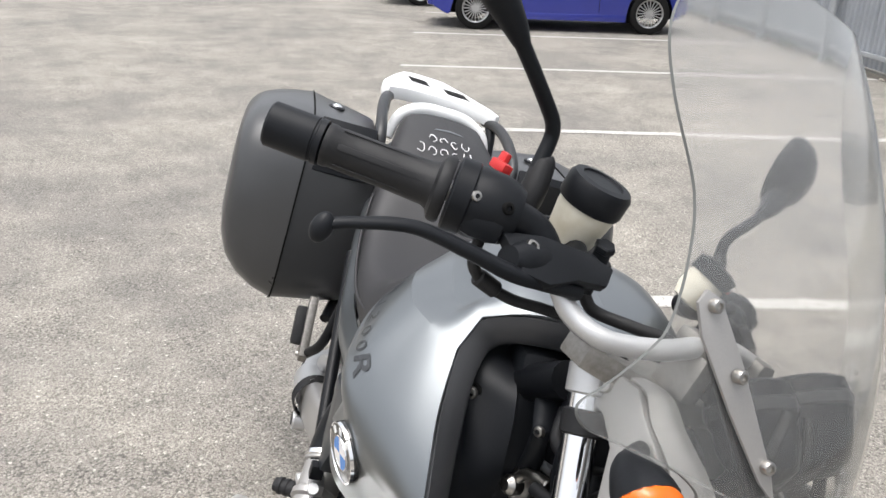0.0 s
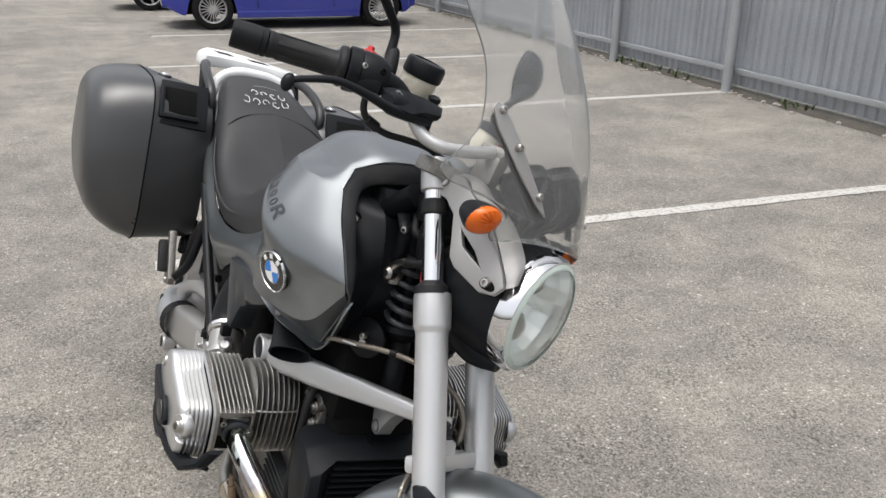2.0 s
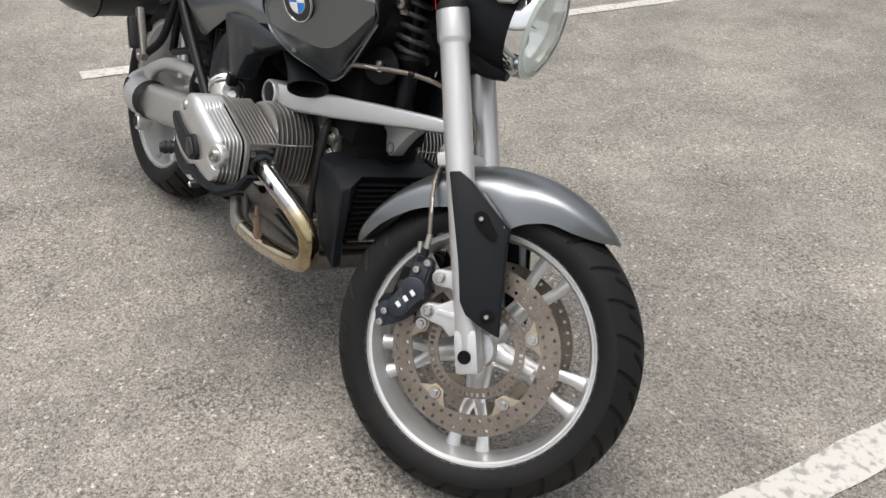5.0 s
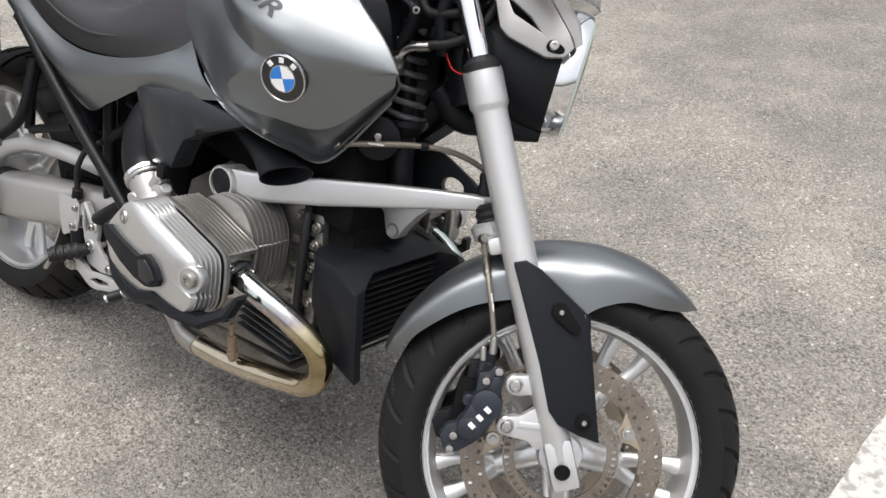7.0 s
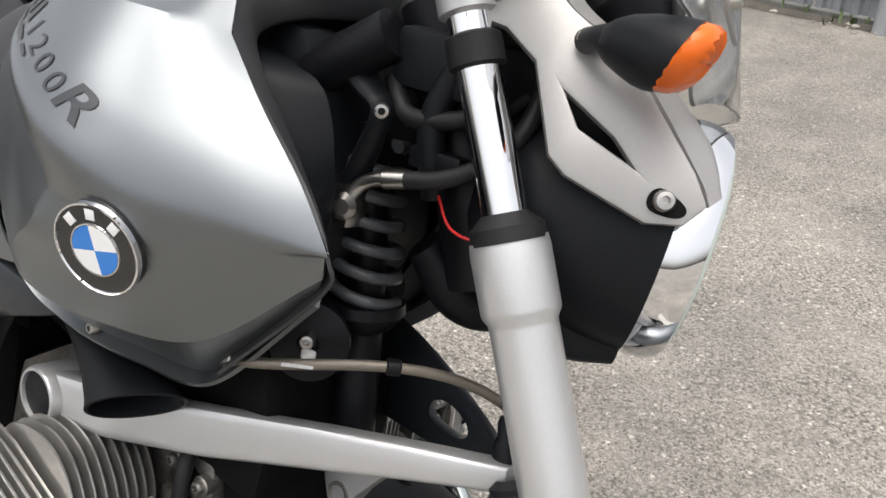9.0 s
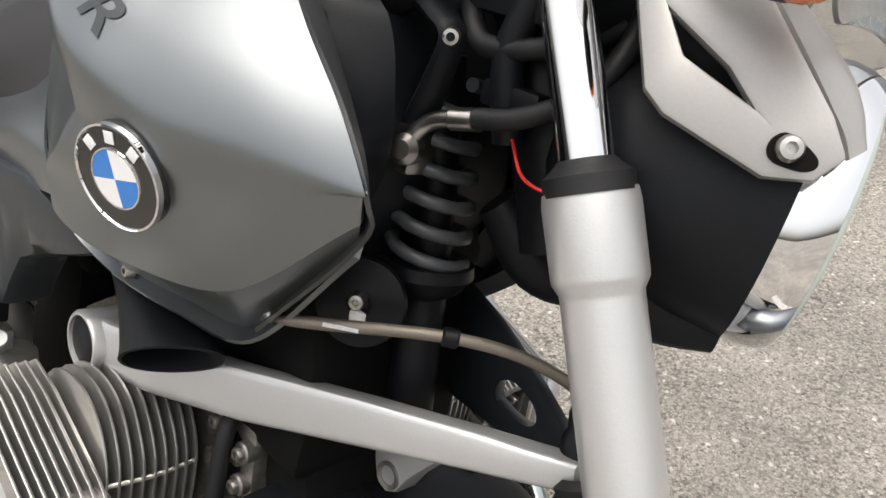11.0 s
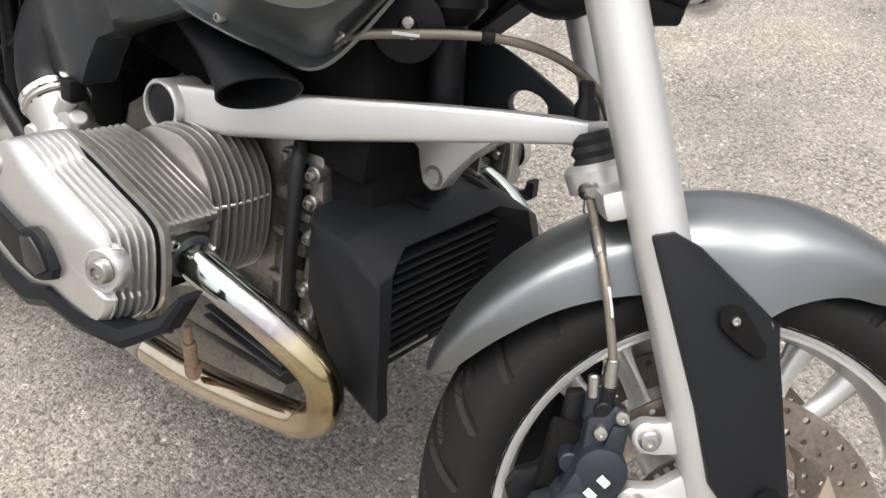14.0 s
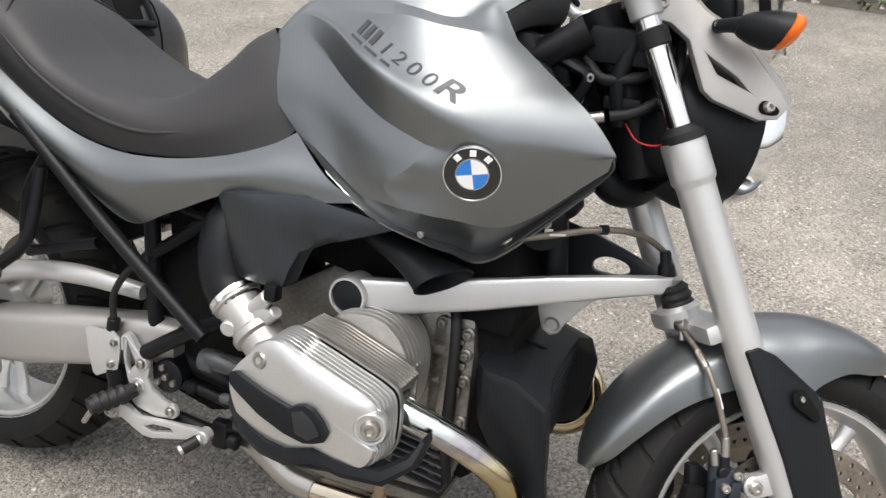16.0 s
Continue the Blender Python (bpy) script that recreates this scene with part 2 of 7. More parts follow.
# ---- mesh helpers ----
def V(*a):
    return Vector(a)


def mesh_of(name, bm, material, sharp=38):
    me = bpy.data.meshes.new(name)
    bm.normal_update()
    bm.to_mesh(me)
    bm.free()
    me.materials.append(material)
    for p in me.polygons:
        p.use_smooth = True
    me.set_sharp_from_angle(angle=radians(sharp))
    return me


def part(name, bm, material, parent=None, label="", m=None, sharp=38):
    """Links a bmesh as one mesh object, under a thing or a part where one is given."""
    ob = new(name, mesh_of(name, bm, material, sharp))
    if parent:
        ob.parent = parent
    if m:
        ob.matrix_local = m
    return tagged(ob, label)


def shared(name, me, parent, m=None):
    ob = new(name, me)
    ob.parent = parent
    if m:
        ob.matrix_local = m
    return ob


def empty(name, m, label, category, group="", kind=""):
    ob = new(name)
    ob.matrix_world = m
    return tagged(ob, label, category, group, kind)


def flipped(bm, axis=1):
    """The bmesh mirrored across the bike's middle plane."""
    for v in bm.verts:
        v.co[axis] = -v.co[axis]
    bmesh.ops.reverse_faces(bm, faces=bm.faces)
    return bm


def moved(bm, m):
    bm.transform(m)
    return bm


def joined(*bms):
    out = bmesh.new()
    for b in bms:
        me = bpy.data.meshes.new("tmp")
        b.to_mesh(me)
        b.free()
        out.from_mesh(me)
        bpy.data.meshes.remove(me)
    return out


def spline(pts, t):
    """Catmull-Rom through the points, t from 0 to len - 1."""
    n = len(pts)
    i = min(int(t), n - 2)
    f = t - i
    p1, p2 = pts[i], pts[i + 1]
    p0 = pts[i - 1] if i else p1 * 2 - p2
    p3 = pts[i + 2] if i + 2 < n else p2 * 2 - p1
    return 0.5 * (p1 * 2 + (p2 - p0) * f + (p0 * 2 - p1 * 5 + p2 * 4 - p3) * f * f + (p1 * 3 - p0 - p2 * 3 + p3) * f ** 3)


def fine_line(pts, per=6):
    pts = [Vector(p) for p in pts]
    return [spline(pts, k / per) for k in range((len(pts) - 1) * per)] + [pts[-1]]


def loft(rings, caps=True, closed=True):
    bm = bmesh.new()
    vs = [[bm.verts.new(p) for p in r] for r in rings]
    n = len(vs[0])
    for a, b in zip(vs, vs[1:]):
        for k in range(n if closed else n - 1):
            q = (k + 1) % n
            bm.faces.new((a[k], a[q], b[q], b[k]))
    if caps and closed:
        bm.faces.new(vs[0][::-1])
        bm.faces.new(vs[-1])
    bmesh.ops.recalc_face_normals(bm, faces=bm.faces)
    return bm


def tube(pts, r, seg=12, per=6, caps=True, flat=1.0):
    """A tube along a smooth line; r is one radius or one for each given point."""
    rs = r if isinstance(r, (list, tuple)) else [r] * len(pts)
    line = fine_line(pts, per) if len(pts) > 2 else [Vector(p) for p in pts]
    rad = fine_line([(q, 0, 0) for q in rs], per) if len(pts) > 2 else [Vector((q, 0, 0)) for q in rs]
    rings, side = [], None
    for k, p in enumerate(line):
        d = (line[min(k + 1, len(line) - 1)] - line[max(k - 1, 0)]).normalized()
        if side is None:
            side = d.cross(V(0, 0, 1) if abs(d.z) < 0.9 else V(1, 0, 0)).normalized()
        side = (side - d * side.dot(d)).normalized()
        up = side.cross(d)
        rings.append([p + (side * math.cos(a) + up * flat * math.sin(a)) * rad[k].x for a in (2 * math.pi * j / seg for j in range(seg))])
    return loft(rings, caps)


def rod(p, q, r, seg=20, bevel=0.0015, r2=None):
    """A bevelled cylinder or cone from p to q."""
    p, q = Vector(p), Vector(q)
    d = (q - p).normalized()
    r2 = r if r2 is None else r2
    b = min(bevel, r * 0.5, (q - p).length * 0.3)
    return tube_rings([(p, r - b), (p + d * b, r), (q - d * b, r2), (q, r2 - b)], d, seg)


def tube_rings(stations, d, seg=24, caps=True):
    d = Vector(d).normalized()
    side = d.cross(V(0, 0, 1) if abs(d.z) < 0.9 else V(1, 0, 0)).normalized()
    up = side.cross(d)
    return loft([[p + (side * math.cos(a) + up * math.sin(a)) * r for a in (2 * math.pi * j / seg for j in range(seg))] for p, r in stations], caps)


def turned(profile, centre, axis, seg=40, caps=False):
    """A lathe: profile of (radius, height along the axis)."""
    c, d = Vector(centre), Vector(axis).normalized()
    return tube_rings([(c + d * h, max(r, 0.0003)) for r, h in profile], d, seg, caps)


def plate(outline, at, thick, bevel=0.002, hole=None, axis="y", smooth=0):
    """A bevelled plate: outline of (a, b) in the plane across the axis, centred on at."""
    def place(a, b, h):
        return V(a, at + h, b) if axis == "y" else V(at + h, a, b) if axis == "x" else V(a, b, at + h)

    def shape(o):
        if not smooth:
            return list(o)
        loop = [V(*p, 0) for p in o]
        loop = [loop[-1]] + loop + loop[:2]
        n = len(o)
        return [tuple(spline(loop, 1 + k / smooth)[:2]) for k in range(n * smooth)]

    bm = bmesh.new()
    loops = [shape(outline)] + ([shape(hole)] if hole else [])
    edges = []
    for o in loops:
        vs = [bm.verts.new(place(a, b, -thick / 2)) for a, b in o]
        edges += [bm.edges.new((vs[k], vs[(k + 1) % len(vs)])) for k in range(len(vs))]
    if hole:
        bmesh.ops.triangle_fill(bm, edges=edges, use_beauty=True)
    else:
        bm.faces.new(bm.verts[:])
    got = bmesh.ops.extrude_face_region(bm, geom=bm.faces[:])
    step = place(0, 0, thick) - place(0, 0, 0)
    bmesh.ops.translate(bm, verts=[g for g in got["geom"] if isinstance(g, bmesh.types.BMVert)], vec=step)
    bmesh.ops.recalc_face_normals(bm, faces=bm.faces)
    if bevel:
        bm.normal_update()
        es = [e for e in bm.edges if len(e.link_faces) == 2 and e.calc_face_angle(0) > 0.9]
        bmesh.ops.bevel(bm, geom=es, offset=bevel, segments=2, affect="EDGES", profile=0.6)
    return bm


def box(sx, sy, sz, at=(0, 0, 0), bevel=0.003, m=None):
    bm = bmesh.new()
    bmesh.ops.create_cube(bm, size=1, matrix=Matrix.Translation(at) @ Matrix.Diagonal((sx, sy, sz, 1)))
    if bevel:
        bmesh.ops.bevel(bm, geom=bm.edges[:], offset=bevel, segments=2, affect="EDGES", profile=0.6)
    return moved(bm, m) if m else bm


def hexbolt(at, axis, r=0.007, h=0.006):
    """A round-headed screw with a recessed drive."""
    return turned([(0.0, 0.3 * h), (r * 0.42, 0.3 * h), (r * 0.45, h), (r * 0.8, h * 0.95), (r, h * 0.5), (r, -h)], at, axis, 14)


# ---- the car park: ground, bay lines, fence ----
ROW = Matrix.Translation((-3.55, 5.70, 0)) @ Matrix.Rotation(radians(-7.4), 4, "Z")


def build_ground():
    bm = bmesh.new()
    xs = [-400, -120, -40] + [-20 + 0.5 * k for k in range(60)] + [14, 40, 120, 400]
    ys = [-400, -120, -40] + [-10 + 0.5 * k for k in range(52)] + [20, 40, 120, 400]
    grid = [[bm.verts.new((a, b, 0.0)) for b in ys] for a in xs]
    for i in range(len(xs) - 1):
        for j in range(len(ys) - 1):
            bm.faces.new((grid[i][j], grid[i + 1][j], grid[i + 1][j + 1], grid[i][j + 1]))
    return tagged(part("ground", bm, ASPHALT), "pale worn asphalt car park with dusty stains", "ground", kind="structure")


def build_lines():
    """Bay lines across the row, square to the fence, each a thin ragged coat of paint."""
    rnd = random.Random(4)
    for k, (start, end) in {2: (-5.35, -3.95), 1: (-5.30, -0.02), 0: (-5.3, -0.02), -1: (-5.2, -0.02), -2: (-5.1, -0.02), -3: (-4.9, -0.1), -4: (-4.9, -0.1)}.items():
        bm = bmesh.new()
        n = int((end - start) / 0.06)
        u = 3.05 * k - (0.04 if k == 1 else 0) if k >= 0 else 2.86 * k
        left = [bm.verts.new((u - 0.05 + rnd.uniform(-0.005, 0.005), start + (end - start) * j / n, 0.004)) for j in range(n + 1)]
        right = [bm.verts.new((u + 0.05 + rnd.uniform(-0.005, 0.005), start + (end - start) * j / n, 0.004)) for j in range(n + 1)]
        for j in range(n):
            bm.faces.new((left[j], right[j], right[j + 1], left[j + 1]))
        tagged(part("bay_line", bm, LINE, m=ROW), "worn white painted parking bay line on asphalt", "road marking", "bay lines", "structure")


FENCE = surface("weathered_grey_sheet", (0.345, 0.365, 0.39), 0.45, 0.25, 0.08, 60, 3, 0.1, dirt=(0.285, 0.305, 0.325))
POST = surface("galvanised_post", (0.36, 0.375, 0.39), 0.5, 0.3, 0.12, 90, 6, 0.15)
CONCRETE = surface("dirty_concrete", (0.24, 0.23, 0.21), 0.9, 0, 0.3, 60, 5, 0.6, 0.004)
SOIL = surface("dark_soil", (0.085, 0.075, 0.062), 0.95, 0, 0.4, 90, 8, 0.8, 0.006, dirt=(0.04, 0.036, 0.03))
WEED = surface("weed_green", (0.07, 0.10, 0.035), 0.7, 0, 0.3, 90, 20, 0.1)
STONE = surface("loose_stone", (0.36, 0.33, 0.29), 0.9, 0, 0.35, 60, 30, 0.3)


def build_fence():
    fence = empty("fence", ROW, "grey corrugated metal sheet fence on round posts", "fence", kind="structure")
    post = mesh_of("post", turned([(0.0003, 2.26), (0.04, 2.26), (0.048, 2.25), (0.048, -0.05)], (0, 0, 0), (0, 0, 1), 20), POST)
    rail = mesh_of("rail", box(2.10, 0.04, 0.05, (1.05, 0.075, 0), 0.004), POST)
    kerb = mesh_of("kerb", box(2.11, 0.10, 0.08, (1.055, 0.19, 0.0), 0.012), CONCRETE)
    ribs = []
    x, k = 0.0, 0
    while x < 0.869:
        ribs += [(x, 0.0), (x + 0.045, 0.0), (x + 0.060, 0.022), (x + 0.095, 0.022)]
        x += 0.11
    ribs = [q for q in ribs if q[0] < 0.869] + [(0.872, 0.0)]
    bm = bmesh.new()
    rows = [[bm.verts.new((a, 0.105 + b, z)) for a, b in ribs] for z in (0.06, 2.2)]
    back = [[bm.verts.new((a, 0.1065 + b, z)) for a, b in ribs] for z in (0.06, 2.2)]
    for j in range(len(ribs) - 1):
        bm.faces.new((rows[0][j], rows[0][j + 1], rows[1][j + 1], rows[1][j]))
        bm.faces.new((back[0][j + 1], back[0][j], back[1][j], back[1][j + 1]))
    sheet = mesh_of("sheet", bm, FENCE)
    for k in range(-7, 8):
        shared("post", post, fence, pose(2.1 * k, 0, 0))
        for z in (0.20, 2.0):
            shared("rail", rail, fence, pose(2.1 * k, 0, z))
        shared("kerb", kerb, fence, pose(2.1 * k, 0, 0))
    for k in range(-17, 18):
        shared("sheet", sheet, fence, pose(0.886 * k + 0.2, 0, 0))
    rnd = random.Random(7)
    bm = bmesh.new()
    edge, w = [], 0.03
    for k in range(181):
        w = min(0.075, max(-0.01, w + rnd.uniform(-0.018, 0.018)))
        edge.append((bm.verts.new((-9 + 0.1 * k, 0.04 - w - 0.05, 0.003)), bm.verts.new((-9 + 0.1 * k, 0.06, 0.022 + rnd.uniform(0, 0.012))), bm.verts.new((-9 + 0.1 * k, 0.145, 0.012))))
    for q, r in zip(edge, edge[1:]):
        bm.faces.new((q[0], r[0], r[1], q[1]))
        bm.faces.new((q[1], r[1], r[2], q[2]))
    tagged(part("soil_strip", bm, SOIL, m=ROW, sharp=60), "dark drifted soil along the fence foot", "soil", kind="structure")
    bm = bmesh.new()
    for _ in range(420):
        a, r = rnd.uniform(-9, 9), rnd.uniform(0.006, 0.03)
        bmesh.ops.create_icosphere(bm, subdivisions=1, radius=1, matrix=Matrix.Translation((a, rnd.gauss(0.03, 0.06), r * 0.3)) @ Matrix.Rotation(rnd.uniform(0, 6), 4, "Z") @ Matrix.Diagonal((r * rnd.uniform(0.7, 1.6), r, r * 0.6, 1)))
    tagged(part("rubble", bm, STONE, m=ROW, sharp=20), "loose stones and dirt along the fence foot", "rubble", kind="stuff")
    bm = bmesh.new()
    for _ in range(260):
        a, c = rnd.choice((-5.5, -4.3, -2.0, -1.3, -0.8, 0.9, 4.0, 5.0, 5.6)) + rnd.gauss(0, 0.16), rnd.gauss(0.05, 0.04)
        w, h, d = rnd.uniform(0.004, 0.012), rnd.uniform(0.03, 0.10), rnd.uniform(0, 6.28)
        dx, dy = math.cos(d), math.sin(d)
        pts = [V(a - dy * w, c + dx * w, 0), V(a + dy * w, c - dx * w, 0), V(a + dx * h * 0.4 + dy * w, c + dy * h * 0.4 - dx * w, h * 0.7), V(a + dx * h * 0.4 - dy * w, c + dy * h * 0.4 + dx * w, h * 0.7), V(a + dx * h, c + dy * h, h)]
        v = [bm.verts.new(p) for p in pts]
        bm.faces.new((v[0], v[1], v[2], v[3]))
        bm.faces.new((v[3], v[2], v[4]))
    tagged(part("weeds", bm, WEED, m=ROW), "low green weeds at the foot of the fence", "weeds", kind="stuff")


def build_grit():
    """Small loose chips on the asphalt, lighter and darker than it."""
    rnd = random.Random(11)
    bm = bmesh.new()
    for _ in range(500):
        a, b, r = rnd.uniform(-2.5, 3.6), rnd.uniform(-1.6, 4.6), rnd.uniform(0.0008, 0.0028)
        bmesh.ops.create_icosphere(bm, subdivisions=1, radius=r, matrix=Matrix.Translation((a, b, r * 0.25)) @ Matrix.Diagonal((rnd.uniform(0.8, 1.5), 1, 0.6, 1)))
    tagged(part("grit", bm, STONE, sharp=20), "small pale chips of loose stone on asphalt", "grit", kind="stuff")


# ---- parked cars ----
CARBLUE = surface("blue_car_paint", (0.022, 0.035, 0.30), 0.22, 0.35, 0.06, 600, 3, 0.02, coat=1.0)
CARGREY = surface("dark_green_grey_car_paint", (0.035, 0.045, 0.042), 0.25, 0.3, 0.06, 600, 3, 0.02, coat=1.0)
CARGLASS = surface("dark_car_glass", (0.012, 0.014, 0.015), 0.06, 0, 0.1, 50, 4, 0)
ALLOY = surface("alloy_wheel", (0.55, 0.55, 0.55), 0.32, 0.8, 0.06, 200, 9, 0.05)


def car_wheel(parent, at, spokes, out):
    w = part("wheel", turned([(0.195, -0.07), (0.195, 0.07)], at, (0, out, 0), 32), DEEP, parent)
    part("tyre", turned([(0.195, -0.085), (0.26, -0.095), (0.288, -0.08), (0.298, -0.04), (0.298, 0.04), (0.288, 0.08), (0.26, 0.095), (0.205, 0.088), (0.195, 0.06)], at, (0, out, 0), 48), RUBBER, w)
    bits = [turned([(0.178, 0.05), (0.19, 0.078), (0.20, 0.082), (0.203, 0.07)], at, (0, out, 0), 40), turned([(0.0003, 0.075), (0.03, 0.073), (0.035, 0.05)], at, (0, out, 0), 20)]
    for k in range(spokes):
        bits.append(box(0.175, 0.02, 0.014 if spokes > 12 else 0.04, (0.1, 0, 0), 0.004, Matrix.Translation(Vector(at) + V(0, out * 0.056, 0)) @ Matrix.Rotation(2 * math.pi * k / spokes, 4, "Y")))
    part("rim", joined(*bits), ALLOY, w)


def build_car(m, paint, label, spokes):
    """A small hatchback, nose towards +x: body with wheel arches, cabin, doors, lamps and wheels."""
    car = empty("car", m, label, "car", "parked cars")
    axles, r_arch, zc = (-1.27, 1.27), 0.345, 0.29
    xs = sorted({-1.95 + 3.85 * k / 90 for k in range(91)})

    def low(x):
        z = 0.20 if abs(x) < 1.7 else 0.20 + (abs(x) - 1.7) * 0.5
        for a in axles:
            if abs(x - a) < r_arch:
                z = max(z, zc + math.sqrt(r_arch ** 2 - (x - a) ** 2))
        return z

    def half(x):
        f = max(0.0, (abs(x + 0.05) - 1.35) / 0.55)
        return 0.83 - 0.27 * f ** 2.2

    def belt(x):
        return 0.93 - 0.04 * x if x < 0.75 else 0.90 - 0.30 * ((x - 0.75) / 1.15) ** 1.5

    rings = []
    for x in xs:
        z0, w, zb = low(x), half(x), belt(x)
        zb = max(zb, z0 + 0.02)
        row = [(w - 0.05, z0), (w - 0.005, z0 + 0.012), (w, z0 * 0.6 + zb * 0.4), (w + 0.006, z0 * 0.3 + zb * 0.7), (w - 0.02, zb - 0.03), (w - 0.10, zb)]
        rings.append([V(x, -a, b) for a, b in row] + [V(x, a, b) for a, b in row[::-1]])
    part("body", loft(rings), paint, car)
    roof = []
    for x, w0, z in ((-1.80, 0.62, 0.98), (-1.55, 0.60, 1.30), (-1.2, 0.58, 1.46), (-0.5, 0.58, 1.51), (0.1, 0.57, 1.46), (0.55, 0.56, 1.25), (1.05, 0.60, 0.93)):
        zb = belt(x) - 0.04
        row = [(half(x) - 0.11, zb), (w0 + 0.05, zb * 0.35 + z * 0.65), (w0 - 0.02, z - 0.02), (w0 - 0.3, z)]
        roof.append([V(x, -a, b) for a, b in row] + [V(x, a, b) for a, b in row[::-1]])
    part("cabin", loft(roof), CARGLASS, car)
    part("roof", loft([[q + V(0, 0, 0.006) for q in r[2:6]] for r in roof[1:6]], closed=False), paint, car)
    for s in (-1, 1):
        for x in (-0.62, 0.52):
            part("door_gap", box(0.008, 0.006, 0.55, (x, s * 0.833, 0.58), 0), DEEP, car)
        part("sill", box(1.85, 0.03, 0.10, (0, s * 0.815, 0.215), 0.01), paint, car)
    for x in (-0.80, 0.32):
        for s in (-1, 1):
            part("door_handle", box(0.16, 0.03, 0.025, (x, s * 0.84, 0.80), 0.01), paint, car)
    for s in (-1, 1):
        part("headlight", box(0.30, 0.14, 0.11, (1.66, s * 0.60, 0.66), 0.04), CHROME, car)
        part("tail_lamp", box(0.10, 0.14, 0.28, (-1.82, s * 0.60, 0.86), 0.03), RED, car)
        part("wing_mirror", box(0.11, 0.18, 0.12, (0.62, s * 0.92, 0.98), 0.04), paint, car)
    part("bumper", box(0.12, 1.2, 0.16, (1.84, 0, 0.36), 0.05), paint, car)
    part("bumper", box(0.12, 1.2, 0.16, (-1.92, 0, 0.38), 0.05), paint, car)
    part("underbody", box(3.3, 1.25, 0.42, (0, 0, 0.42), 0.02), DEEP, car)
    for x in axles:
        for s in (-1, 1):
            car_wheel(car, (x, s * 0.735, 0.295), spokes, s)


build_ground()
build_lines()
build_fence()
build_grit()
ACROSS = Matrix.Rotation(radians(82.4), 4, "Z")
build_car(Matrix.Translation((-11.02, 3.72, 0)) @ ACROSS, CARBLUE, "glossy blue hatchback with many-spoked wheels parked in a bay", 20)
build_car(Matrix.Translation((-14.45, 3.35, 0)) @ ACROSS, CARGREY, "dark green-grey hatchback with five-spoked wheels parked behind", 5)


# ---- the motorcycle: x forward from the rear wheel's contact, y to its left, z up, leaning on its stand ----
BIKE = empty("motorcycle", pose(0.005, 0, 0.004, -15.8, 0, 0), "silver-grey boxer twin motorcycle with black panniers, leaning on asphalt", "motorcycle")
RAKE = V(-math.sin(radians(27.1)), 0, math.cos(radians(27.1)))
PIVOT = V(1.614, 0, 0)
STEER = Matrix.Translation(PIVOT + V(-0.003, -0.001, 0.001)) @ Matrix.Rotation(radians(32.45), 4, RAKE) @ Matrix.Translation(-PIVOT)


def body(name, bm, material, label="", parent=None, sharp=38):
    return part(name, bm, material, parent or BIKE, label, sharp=sharp)


def fork(name, bm, material, label="", parent=None, sharp=38):
    """A part that turns with the handlebar; sub-parts inherit the turn from their part."""
    return part(name, bm, material, parent or BIKE, label, None if parent else STEER, sharp)


def both(make, name, material, label="", turn=False, sharp=38):
    """One part on either side of the bike."""
    put = fork if turn else body
    return put(name, make(), material, label, sharp=sharp), put(name, flipped(make()), material, label, sharp=sharp)


class Skin:
    """A smooth skin through rows of points; creased rows stay sharp, kinked rows have a corner at one column."""

    def __init__(self, rows, creases=(), kinked=(), corner=0):
        self.rows = [[Vector(p) for p in r] for r in rows]
        self.cuts, self.kinked, self.corner = [0, *creases, len(rows) - 1], kinked, corner

    def along(self, k, u):
        r, c = self.rows[k], self.corner
        if k not in self.kinked:
            return spline(r, u)
        return spline(r[: c + 1], u) if u <= c else spline(r[c:], u - c)

    def at(self, u, v):
        line = [self.along(k, u) for k in range(len(self.rows))]
        for a, b in zip(self.cuts, self.cuts[1:]):
            if v <= b or b == self.cuts[-1]:
                return spline(line[a : b + 1], min(max(v - a, 0), b - a))

    def normal(self, u, v):
        nu, nv, e = len(self.rows[0]) - 1, len(self.rows) - 1, 0.02
        du = self.at(min(u + e, nu), v) - self.at(max(u - e, 0), v)
        dv = self.at(u, min(v + e, nv)) - self.at(u, max(v - e, 0))
        n = du.cross(dv).normalized()
        return n if n.y < 0 else -n

    def mesh(self, pu=6, pv=5, thick=0.0):
        nu, nv = len(self.rows[0]) - 1, len(self.rows) - 1
        bm = bmesh.new()
        grid = [[bm.verts.new(self.at(i / pu, j / pv)) for i in range(nu * pu + 1)] for j in range(nv * pv + 1)]
        for a, b in zip(grid, grid[1:]):
            for i in range(len(a) - 1):
                bm.faces.new((a[i], a[i + 1], b[i + 1], b[i]))
        bmesh.ops.recalc_face_normals(bm, faces=bm.faces)
        mid = sum((f.normal.y * f.calc_area() for f in bm.faces))
        if mid > 0:
            bmesh.ops.reverse_faces(bm, faces=bm.faces)
        if thick:
            bm.normal_update()
            bmesh.ops.solidify(bm, geom=bm.faces[:], thickness=thick)
        return bm


